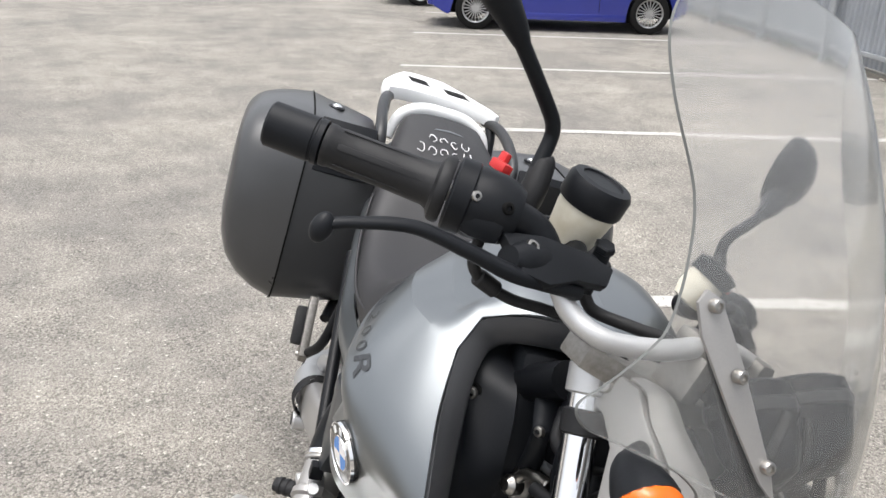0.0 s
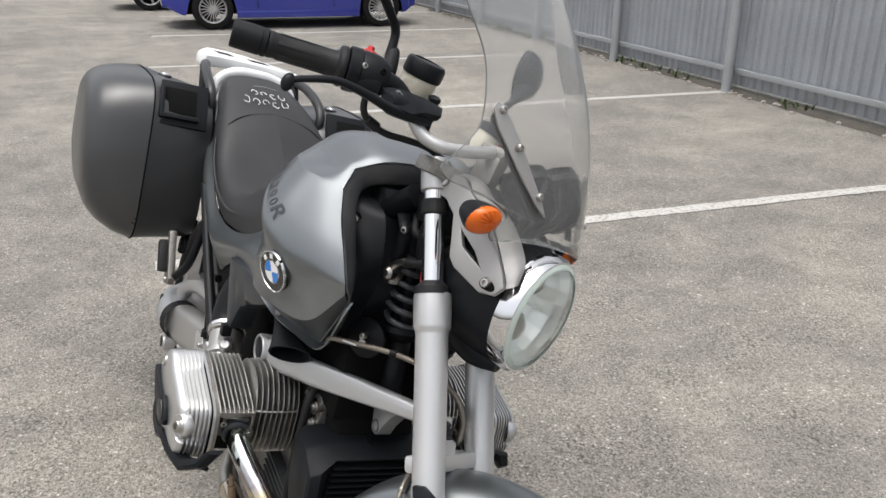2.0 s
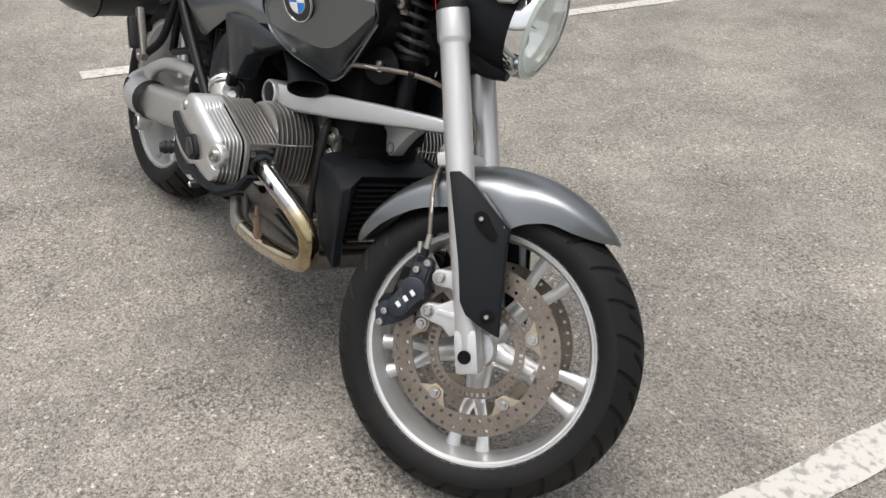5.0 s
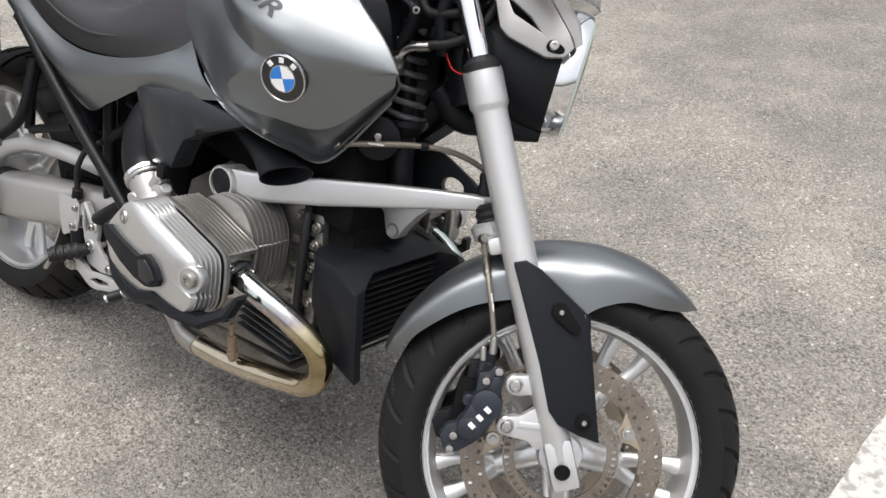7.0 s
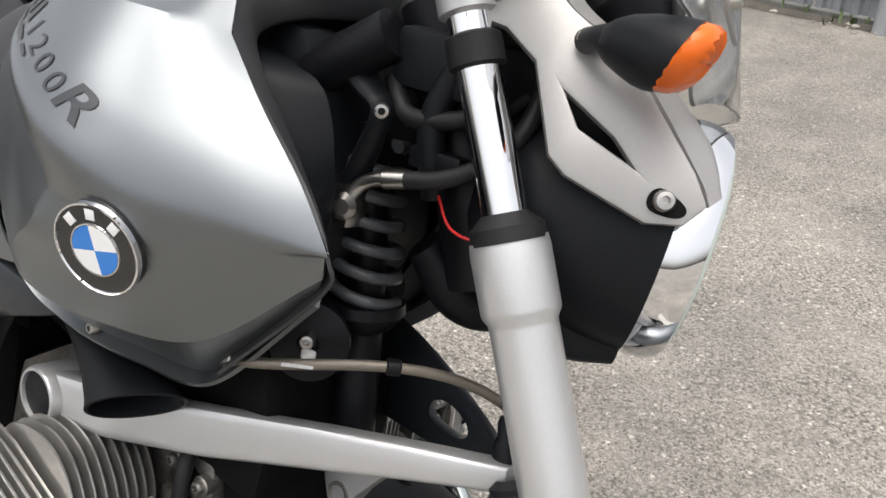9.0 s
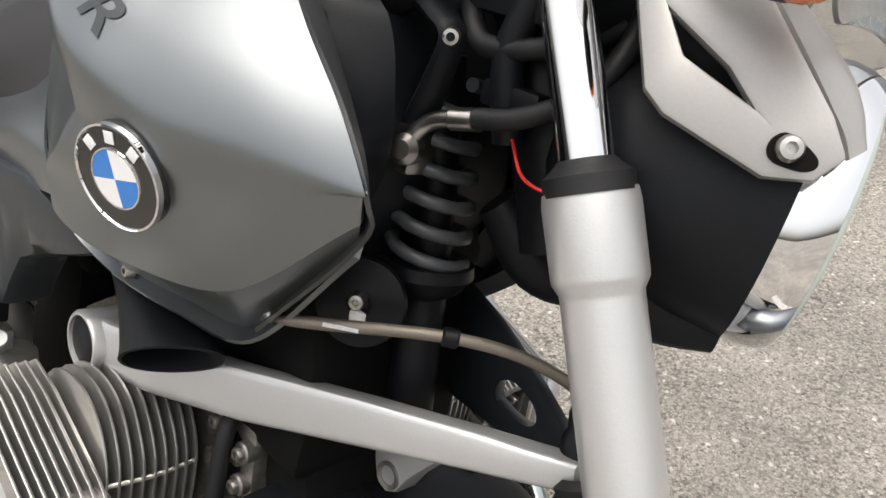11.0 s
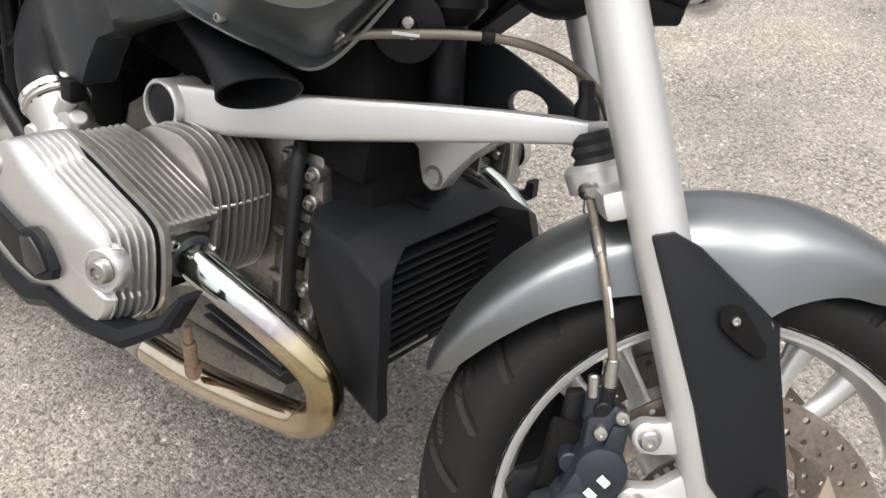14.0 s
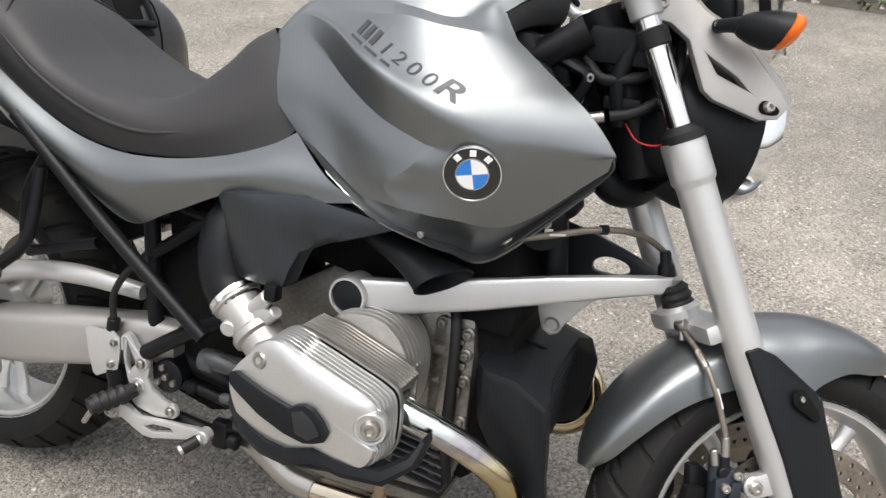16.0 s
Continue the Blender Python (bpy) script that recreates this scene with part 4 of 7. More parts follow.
def build_headlight():
    def bowl(profile, seg=48):
        return turned(profile, HEAD, HEAD_AXIS, seg)

    lamp = fork("headlight", bowl([(0.0003, -0.150), (0.055, -0.147), (0.084, -0.126), (0.097, -0.085), (0.1010, -0.035), (0.1012, 0.006), (0.098, 0.008)]), BLACK, "round chrome-rimmed headlight in a black shell")
    part("chrome_ring", bowl([(0.0995, 0.004), (0.1018, 0.005), (0.1026, 0.014), (0.1010, 0.026), (0.0975, 0.034), (0.0945, 0.034), (0.0935, 0.028), (0.0940, 0.012)]), CHROME, lamp)
    part("reflector", bowl([(0.0940, 0.022), (0.090, 0.004), (0.078, -0.024), (0.055, -0.048), (0.030, -0.060), (0.0003, -0.064)], 22), REFLECTOR, lamp, "bright faceted reflector", sharp=2)
    for dz, w in ((0.043, 0.021), (-0.034, 0.026)):
        cap = turned([(0.0003, 0.010), (w * 0.55, 0.006), (w, -0.004), (w * 1.02, -0.012)], (HEAD.x + 0.004, HEAD.y, HEAD.z + dz), HEAD_AXIS, 4 if dz > 0 else 24)
        bulb = part("bulb_shield", cap, STEEL, lamp, "grey metal bulb shield")
        part("stem", joined(*[rod((HEAD.x - 0.052, HEAD.y + e, HEAD.z + dz), (HEAD.x - 0.004, HEAD.y + e, HEAD.z + dz), 0.0035, 8) for e in (-0.012, 0.012)], rod((HEAD.x - 0.05, HEAD.y, HEAD.z + dz), (HEAD.x - 0.012, HEAD.y, HEAD.z + dz), 0.008, 14)), STEEL, bulb)
    part("divider", box(0.030, 0.150, 0.003, (HEAD.x - 0.016, HEAD.y, HEAD.z + 0.006), 0.001), REFLECTOR, lamp)
    part("lens", bowl([(0.0003, 0.043), (0.03, 0.0427), (0.06, 0.0412), (0.080, 0.0385), (0.090, 0.0350), (0.0945, 0.030), (0.0915, 0.030), (0.087, 0.0330), (0.076, 0.0360), (0.058, 0.0380), (0.03, 0.0395), (0.0003, 0.0398)]), LENS, lamp, "clear domed headlight lens")
    part("lens_rim", bowl([(0.0945, 0.0305), (0.0952, 0.0325), (0.0925, 0.0360), (0.0880, 0.0385), (0.0860, 0.0388), (0.0885, 0.0355), (0.0925, 0.0320)]), LENSRIM, lamp, "pale green moulded edge of the lens")
    part("shell_chin", tube([HEAD + V(-0.085, 0, -0.07), HEAD + V(-0.045, 0, -0.098), HEAD + V(0.002, 0, -0.101)], [0.045, 0.026, 0.014], 14), BLACK, lamp)

    def flare(x):
        return -0.098 - 0.16 * (x - 1.147)

    def bracket():
        o = [(1.136, 1.004), (1.140, 1.030), (1.182, 1.032), (1.208, 1.014), (1.258, 0.988), (1.320, 0.925), (1.334, 0.905), (1.322, 0.888), (1.297, 0.882), (1.235, 0.899), (1.220, 0.910), (1.192, 0.972), (1.165, 0.990), (1.146, 0.992)]
        bm = plate(o, 0, 0.014, 0.004, [(1.219, 0.956), (1.235, 0.934), (1.278, 0.918), (1.260, 0.934)])
        for v in bm.verts:
            v.co.y += flare(v.co.x)
        return bm

    for s, b in zip((1, -1), both(bracket, "lamp_bracket", BRACKET, "silver headlight bracket with a three-cornered cutout", True)):
        front = [V(x, s * flare(x), z) for x, z in ((1.142, 1.031), (1.184, 1.034), (1.210, 1.015), (1.260, 0.989), (1.322, 0.926), (1.336, 0.906))]
        inner = [V(1.150, -0.084 * s, 1.036), V(1.196, -0.078 * s, 1.040), V(1.228, -0.076 * s, 1.022), V(1.282, -0.080 * s, 0.996), V(1.330, -0.094 * s, 0.955), V(1.344, -0.112 * s, 0.918)]
        wing = Skin([front, [a.lerp(b, 0.5) + V(0.004, 0, 0.003) for a, b in zip(front, inner)], inner]).mesh(6, 6)
        bmesh.ops.solidify(wing, geom=wing.faces[:], thickness=0.003)
        part("flange", wing, BRACKET, b)
        # The slot is not cut: a black plate paints its shade.
        part("slot", plate([(1.299, 0.8915), (1.314, 0.891), (1.321, 0.8955), (1.318, 0.902), (1.302, 0.9085), (1.295, 0.905), (1.2935, 0.897)], -0.1312 * s, 0.004, 0.0005, smooth=4), DEEP, b)
        part("bolt", hexbolt((1.304, -0.133 * s, 0.9005), (0, -s, 0), 0.0078, 0.008), STEEL, b)
        part("bolt", hexbolt((1.150, -0.106 * s, 1.014), (0, -s, 0), 0.0085, 0.005), STEEL, b)

    TWIST = Matrix.Translation((1.270, -0.184, 0.985)) @ Matrix.Rotation(radians(-8), 4, "Z") @ Matrix.Translation((-1.270, 0.184, -0.985))

    def oval(x, y, z, w, h, n=24):
        return [V(x, y + w * math.cos(2 * math.pi * k / n), z + h * math.sin(2 * math.pi * k / n)) for k in range(n)]

    def indicator():
        head = loft([oval(x, -0.184 + 0.35 * (1.284 - x), 0.983 + 0.08 * (1.284 - x), w, h) for x, w, h in ((1.2790, 0.0285, 0.0225), (1.2780, 0.0305, 0.0242), (1.268, 0.0305, 0.0245), (1.255, 0.0285, 0.0228), (1.243, 0.0240, 0.0192), (1.233, 0.0175, 0.0145), (1.226, 0.0100, 0.0090))])
        return joined(moved(slanted(head), TWIST), tube([(1.222, -0.122, 0.993), (1.230, -0.145, 0.991), (1.245, -0.166, 0.988)], [0.009, 0.0095, 0.014], 14, 5))

    def slanted(bm):
        """The front leans back towards the bottom, so that the lens looks down a little."""
        for v in bm.verts:
            v.co.x += 0.42 * (v.co.z - 0.983) * min(1, max(0, (v.co.x - 1.245) / 0.03))
        return bm

    def lens():
        rings = []
        for x, w, h in ((1.2770, 0.0298, 0.0236), (1.284, 0.0295, 0.0232), (1.290, 0.0262, 0.0204), (1.2940, 0.0195, 0.0150), (1.2958, 0.0110, 0.0085), (1.2963, 0.004, 0.003)):
            rings.append([q + V(0.0018 * (k % 2), 0, 0) for k, q in enumerate(oval(x, -0.184, 0.983, w, h, 36))])
        return moved(slanted(loft(rings)), TWIST)

    for s, ind in zip((1, -1), both(indicator, "indicator", BLACK, "black turn indicator with an orange lens", True)):
        part("indicator_lens", lens() if s == 1 else flipped(lens()), ORANGE, ind, "ribbed orange lens")
        part("bolt", hexbolt((1.221, -0.127 * s, 0.993), (0, -s, 0), 0.0065, 0.005), STEEL, ind)


def screen_at(y, z):
    return V(1.365 - 0.30 * (z - 1.0) - max(0, z - 1.06) ** 2 - 0.56 * (math.hypot(y, 0.03) - 0.03), y, z)


def build_screen():
    """A clear acrylic touring screen: waisted, curved, with lobes over the indicators."""
    edge = [(0.0, 1.425), (0.075, 1.421), (0.15, 1.399), (0.21, 1.36), (0.238, 1.315), (0.235, 1.265), (0.212, 1.208), (0.209, 1.16), (0.213, 1.112), (0.223, 1.088), (0.247, 1.050), (0.263, 1.027), (0.252, 1.014), (0.226, 1.015), (0.188, 1.016), (0.158, 1.010), (0.149, 0.999), (0.171, 0.975), (0.165, 0.962), (0.140, 0.973), (0.098, 0.990), (0.05, 0.994), (0.0, 0.994)]
    line = fine_line([(a, b, 0) for a, b in edge], 5)
    bm, low = bmesh.new(), 2.0
    for s in (-1, 1):
        grid, low = [], 2.0
        for p in line:
            low = min(low, p.y)
            c = max(low, 0.9941)
            grid.append([bm.verts.new(screen_at(s * p.x * k / 14, c + (p.y - c) * (k / 14) ** 2)) for k in range(15)])
        back = [[bm.verts.new(v.co - V(0.0024, 0, 0.0012)) for v in r] for r in grid]
        for a, b, c, d in zip(grid, grid[1:], back, back[1:]):
            for k in range(14):
                bm.faces.new((a[k], a[k + 1], b[k + 1], b[k]))
                bm.faces.new((c[k], d[k], d[k + 1], c[k + 1]))
            bm.faces.new((a[14], c[14], d[14], b[14])).material_index = 1
    bmesh.ops.remove_doubles(bm, verts=bm.verts, dist=0.0003)
    bmesh.ops.recalc_face_normals(bm, faces=bm.faces)
    shield = fork("windscreen", bm, SHIELD, "clear acrylic touring windscreen, slightly scuffed", sharp=60)
    shield.visible_shadow = False
    shield.data.materials.append(EDGE)

    def strip():
        a, b = V(*screen_at(-0.190, 1.137)), V(*screen_at(-0.106, 1.042))
        d = (b - a).normalized()
        out = V(1, -0.54, 0.35)
        out = (out - d * out.dot(d)).normalized()
        w = d.cross(out)
        o = [(-0.012, -0.002), (-0.006, 0.010), (0.02, 0.016), (0.09, 0.013), (0.155, 0.007), (0.178, 0.0), (0.155, -0.006), (0.06, -0.012), (0.0, -0.011)]
        bm = plate(o, 0, 0.004, 0.001)
        return moved(bm, Matrix.Translation(a + out * 0.006) @ Matrix((d, out, w)).transposed().to_4x4())

    for s, st in zip((1, -1), both(strip, "screen_strip", BRACKET, "satin silver screen mounting strip", True)):
        for f in (0.02, 0.42, 0.97):
            p = screen_at(-0.190 + 0.084 * f, 1.137 - 0.095 * f) + V(0.009, -0.004, 0.006)
            part("screw", hexbolt((p.x, p.y * s, p.z), (1, -0.54 * s, 0.35), 0.006, 0.004), STEEL, st)
        inner = tube([screen_at(-0.176, 1.128) + V(-0.01, 0, -0.006), screen_at(-0.135, 1.08) + V(-0.014, 0, -0.01), screen_at(-0.09, 1.03) + V(-0.012, 0, -0.012)], 0.008, 8, flat=0.5)
        part("rubber_backing", inner if s == 1 else flipped(inner), BLACK, st)


# -- handlebar and controls --
def build_bar():
    right = [(1.185, 0.0, 1.097), (1.186, -0.06, 1.091), (1.181, -0.115, 1.074), (1.155, -0.162, 1.058), (1.122, -0.183, 1.062), (1.092, -0.196, 1.086), (1.068, -0.222, 1.106), (1.053, -0.254, 1.108), (1.030, -0.282, 1.102), (0.94, -0.376, 1.079), (0.928, -0.388, 1.076)]
    fork("handlebar", tube([(x, -y, z) for x, y, z in right[:0:-1]] + right, 0.0102, 16, 6), SILVER, "silver tubular handlebar")
    yoke = fork("top_yoke", joined(plate([(1.095, -0.125), (1.13, -0.132), (1.165, -0.10), (1.205, -0.045), (1.205, 0.045), (1.165, 0.10), (1.13, 0.132), (1.095, 0.125), (1.12, 0.05), (1.12, -0.05)], 1.028, 0.026, 0.005, axis="z")), CAST, "cast aluminium top fork yoke")
    for s in (-1, 1):
        part("bar_clamp", joined(box(0.042, 0.036, 0.05, (1.185, s * 0.055, 1.062), 0.008), box(0.048, 0.036, 0.018, (1.185, s * 0.055, 1.093), 0.007)), CAST, yoke)
    for y, r, z in ((0.088, 0.054, 1.088), (-0.012, 0.042, 1.070)):
        pod = moved(turned([(0.0003, 0.014), (r - 0.008, 0.014), (r - 0.002, 0.010), (r, 0.0), (r, -0.022), (r - 0.003, -0.026), (r - 0.003, -0.045), (r - 0.012, -0.070), (r - 0.030, -0.082), (0.0003, -0.084)], (0, 0, 0), (0, 0, 1), 36), Matrix.Translation((1.232, y, z)) @ Matrix.Rotation(radians(-48), 4, "Y"))
        dial = part("instrument", pod, DARK, yoke, "black round instrument pod")
        part("pod_band", moved(turned([(r, -0.004), (r + 0.002, -0.006), (r + 0.002, -0.016), (r, -0.018)], (0, 0, 0), (0, 0, 1), 36), Matrix.Translation((1.232, y, z)) @ Matrix.Rotation(radians(-48), 4, "Y")), GREYBLACK, dial)
    for k in range(4):
        part("pod_cable", tube([(1.275, 0.06 - 0.03 * k, 1.085), (1.300 - 0.004 * k, 0.055 - 0.034 * k, 1.05), (1.285, 0.03 - 0.02 * k, 1.01), (1.25, 0.01 - 0.01 * k, 0.97)], 0.0045 + 0.001 * (k % 2), 10), GRIP, yoke)
    part("pod_bracket", joined(box(0.05, 0.09, 0.022, (1.225, 0.0, 1.058), 0.006), tube([(1.25, 0.03, 1.06), (1.275, 0.02, 1.02), (1.26, 0.0, 0.97)], 0.012, 12), tube([(1.25, -0.04, 1.05), (1.27, -0.035, 1.01), (1.25, -0.02, 0.96)], 0.009, 12)), BLACK, yoke)

    outer, inner = V(0.945, -0.371, 1.080), V(1.030, -0.282, 1.102)
    axis = (inner - outer).normalized()

    def sleeve(stations, seg=28):
        """A turned body along the right grip's axis, stations counted from the grip's outer end."""
        return tube_rings([(outer + axis * h, r) for h, r in stations], axis, seg)

    def grip():
        return sleeve(((-0.004, 0.017), (-0.0035, 0.0192), (0.002, 0.0196), (0.004, 0.0184), (0.030, 0.0186), (0.060, 0.0190), (0.092, 0.0200), (0.097, 0.0225), (0.100, 0.0290), (0.103, 0.0305), (0.108, 0.0305), (0.1105, 0.029), (0.111, 0.020)))

    def weight():
        return sleeve(((-0.0525, 0.005), (-0.0555, 0.006), (-0.0555, 0.0185), (-0.0535, 0.0202), (-0.014, 0.0205), (-0.0132, 0.0194), (-0.0115, 0.0194), (-0.0107, 0.0206), (-0.0055, 0.0206), (-0.0045, 0.017)))

    def housing():
        ring = sleeve(((0.1125, 0.021), (0.113, 0.0315), (0.115, 0.0335), (0.130, 0.0335), (0.1315, 0.0318), (0.1335, 0.0318), (0.135, 0.0325), (0.155, 0.0315), (0.168, 0.0285), (0.176, 0.0235), (0.1765, 0.012)), 32)
        pod = moved(box(0.040, 0.044, 0.034, (0, 0, 0), 0.012), Matrix.Translation(outer + axis * 0.150 + V(0.006, -0.006, -0.012)) @ axis.to_track_quat("X", "Z").to_matrix().to_4x4())
        return joined(ring, pod)

    def lever():
        return tube([(1.118, -0.186, 1.081), (1.108, -0.226, 1.076), (1.103, -0.262, 1.072), (1.090, -0.306, 1.073), (1.068, -0.352, 1.070), (1.050, -0.392, 1.052), (1.0425, -0.408, 1.042)], [0.011, 0.012, 0.0105, 0.0092, 0.008, 0.007, 0.0065], 14, 6, flat=0.72)

    # the sloping flat cover of the master cylinder
    slope = Matrix(((0.537, -0.637, 0.553, 1.0868), (0.844, 0.405, -0.352, -0.2449), (0, 0.656, 0.755, 1.0935), (0, 0, 0, 1)))

    def perch():
        barrel = tube([(1.093, -0.262, 1.080), (1.092, -0.245, 1.082), (1.090, -0.20, 1.088), (1.089, -0.150, 1.094), (1.089, -0.143, 1.095)], [0.012, 0.018, 0.019, 0.019, 0.014], 18, 4)
        block = moved(plate([(-0.025, -0.001), (0.013, 0.017), (0.060, 0.026), (0.090, 0.024), (0.086, 0.002), (0.056, -0.008), (0.030, -0.028), (0.003, -0.030)], 0, 0.012, 0.002, axis="z"), slope)
        clamp = tube([(1.090, -0.200, 1.090), (1.070, -0.220, 1.105), (1.055, -0.250, 1.108), (1.046, -0.262, 1.107)], [0.0140, 0.0175, 0.0175, 0.016], 16, 5)
        return joined(barrel, block, clamp, tube([(1.085, -0.165, 1.100), (1.070, -0.152, 1.106), (1.056, -0.146, 1.106)], [0.012, 0.011, 0.010], 12))

    for s in (1, -1):
        def side(bm):
            return bm if s == 1 else flipped(bm)

        g = fork("handle_grip", side(grip()), GRIP, "black rubber handlebar grip")
        part("bar_end", side(weight()), BLACK, g)
        for k in range(6):
            part("grip_rib", side(moved(box(0.080, 0.0055, 0.0012, (0, 0, 0.0190), 0.0005, Matrix.Rotation(2 * math.pi * (k + 0.3) / 6, 4, "X")), Matrix.Translation(outer + axis * 0.050) @ axis.to_track_quat("X", "Z").to_matrix().to_4x4())), GRIP, g)
        h = fork("switch_housing", side(housing()), BLACK, "black handlebar switch housing")
        for along_bar, tint, size in ((0.1225, STEEL, 0.0050), (0.152, DEEP, 0.0058)):
            q = outer + axis * along_bar + V(0.86, -0.40, 0.30).normalized() * (0.0325 if size < 0.0055 else 0.0305)
            part("screw", hexbolt((q.x, q.y * s, q.z), (0.86, -0.40 * s, 0.30), size, 0.0035), tint, h)
        if s == 1:
            part("kill_switch", joined(box(0.020, 0.013, 0.010, (1.014, -0.243, 1.139), 0.003), box(0.010, 0.008, 0.015, (1.006, -0.236, 1.145), 0.003)), RED, h, "red engine stop switch")
        else:
            part("switch", box(0.016, 0.012, 0.02, (1.03, 0.235, 1.138), 0.003), RED, h)
        lv = fork("brake_lever" if s == 1 else "clutch_lever", side(lever()), BLACK, "black ball-ended hand lever")
        bm = bmesh.new()
        bmesh.ops.create_uvsphere(bm, u_segments=18, v_segments=12, radius=0.0098, matrix=Matrix.Translation((1.041, -0.411 * s, 1.037)) @ Matrix.Diagonal((0.92, 0.92, 1.35, 1)))
        part("lever_ball", bm, BLACK, lv)
        p = fork("master_cylinder", side(perch()), BLACK, "black cast master cylinder")
        part("bolt", hexbolt((1.0938, -0.2436 * s, 1.0970), (0.553, -0.352 * s, 0.755), 0.0070, 0.004), STEEL, p)
        part("banjo", side(joined(rod((1.092, -0.146, 1.126), (1.087, -0.128, 1.076), 0.0085, 16), rod((1.090, -0.140, 1.110), (1.0885, -0.134, 1.094), 0.0135, 16), rod((1.0925, -0.1475, 1.1275), (1.091, -0.144, 1.120), 0.0105, 6))), BLACK, p)
        mirror = fork("mirror", side(tube([(1.020, -0.205, 1.152), (1.013, -0.202, 1.180), (1.011, -0.206, 1.193), (1.0085, -0.219, 1.204), (0.998, -0.266, 1.232), (0.9815, -0.316, 1.263), (0.974, -0.330, 1.272)], [0.0078, 0.0074, 0.0074, 0.0074, 0.0074, 0.0085, 0.009], 16, 6)), BLACK, "black handlebar mirror on a bent stem")
        part("boot", side(tube([(1.031, -0.204, 1.112), (1.028, -0.203, 1.134), (1.020, -0.200, 1.160), (1.018, -0.200, 1.164)], [0.0125, 0.0130, 0.0112, 0.008], 16, 5)), GRIP, mirror)
        part("socket", side(tube([(0.993, -0.281, 1.2415), (0.988, -0.297, 1.2515), (0.978, -0.321, 1.2655), (0.974, -0.330, 1.271), (0.973, -0.332, 1.2725), (0.958, -0.352, 1.290)], [0.0085, 0.0120, 0.0165, 0.0172, 0.0145, 0.0150], 18, 5)), BLACK, mirror)
        tilt = Matrix.Translation((0.940, -0.372, 1.316)) @ Matrix.Rotation(radians(-14), 4, "Z") @ Matrix.Rotation(radians(24), 4, "X") @ Matrix.Diagonal((1, 1.22, 0.92, 1))
        case = moved(turned([(0.0003, 0.042), (0.018, 0.0405), (0.035, 0.034), (0.048, 0.022), (0.054, 0.008), (0.055, 0.0), (0.053, -0.006)], (0, 0, 0), (1, 0, 0), 36), tilt)
        part("mirror_case", side(case), BLACK, mirror)
        part("mirror_glass", side(moved(turned([(0.0003, -0.006), (0.053, -0.0058)], (0, 0, 0), (1, 0, 0), 36), tilt)), MIRROR, mirror)
        r0 = V(1.046, -0.140, 1.110)
        cup_m = Matrix.Translation((r0.x, r0.y * s, r0.z)) @ Matrix.Rotation(radians(12 * s), 4, "X") @ Matrix.Rotation(radians(8), 4, "Y")
        if s == 1:
            cup = fork("brake_fluid_cup", moved(turned([(0.0003, -0.012), (0.018, -0.010), (0.025, 0.004), (0.029, 0.030), (0.030, 0.045)], (0, 0, 0), (0, 0, 1), 32), cup_m), TANK_CUP, "yellowed fluid reservoir with a black cap")
            part("cap", moved(turned([(0.0315, 0.040), (0.033, 0.043), (0.033, 0.062), (0.030, 0.067), (0.022, 0.068), (0.021, 0.066), (0.0003, 0.066)], (0, 0, 0), (0, 0, 1), 32), cup_m), BLACK, cup)
        else:
            cup = fork("clutch_fluid_cup", moved(turned([(0.0003, -0.012), (0.018, -0.010), (0.024, 0.004), (0.025, 0.030)], (0, 0, 0), (0, 0, 1), 24), cup_m), TANK_CUP, "small fluid reservoir with a black cap")
            part("cap", moved(turned([(0.027, 0.026), (0.028, 0.045), (0.02, 0.049), (0.0003, 0.049)], (0, 0, 0), (0, 0, 1), 24), cup_m), BLACK, cup)
    cable = fork("control_cable", tube([(1.052, -0.262, 1.088), (1.056, -0.256, 1.058), (1.060, -0.234, 1.044), (1.072, -0.20, 1.040), (1.088, -0.165, 1.046), (1.11, -0.12, 1.05), (1.15, -0.07, 1.03), (1.17, -0.045, 1.00)], 0.0055, 10, 6), GRIP, "black throttle cable")
    part("sleeve", rod((1.0575, -0.242, 1.046), (1.066, -0.218, 1.0415), 0.0085, 12), GRIP, cable)
    fork("brake_pipe", tube([(1.087, -0.127, 1.074), (1.100, -0.112, 1.064), (1.135, -0.090, 1.072), (1.165, -0.066, 1.078), (1.19, -0.045, 1.055), (1.195, -0.02, 1.01)], 0.0065, 10, 6), GRIP, "thick black hydraulic hose")


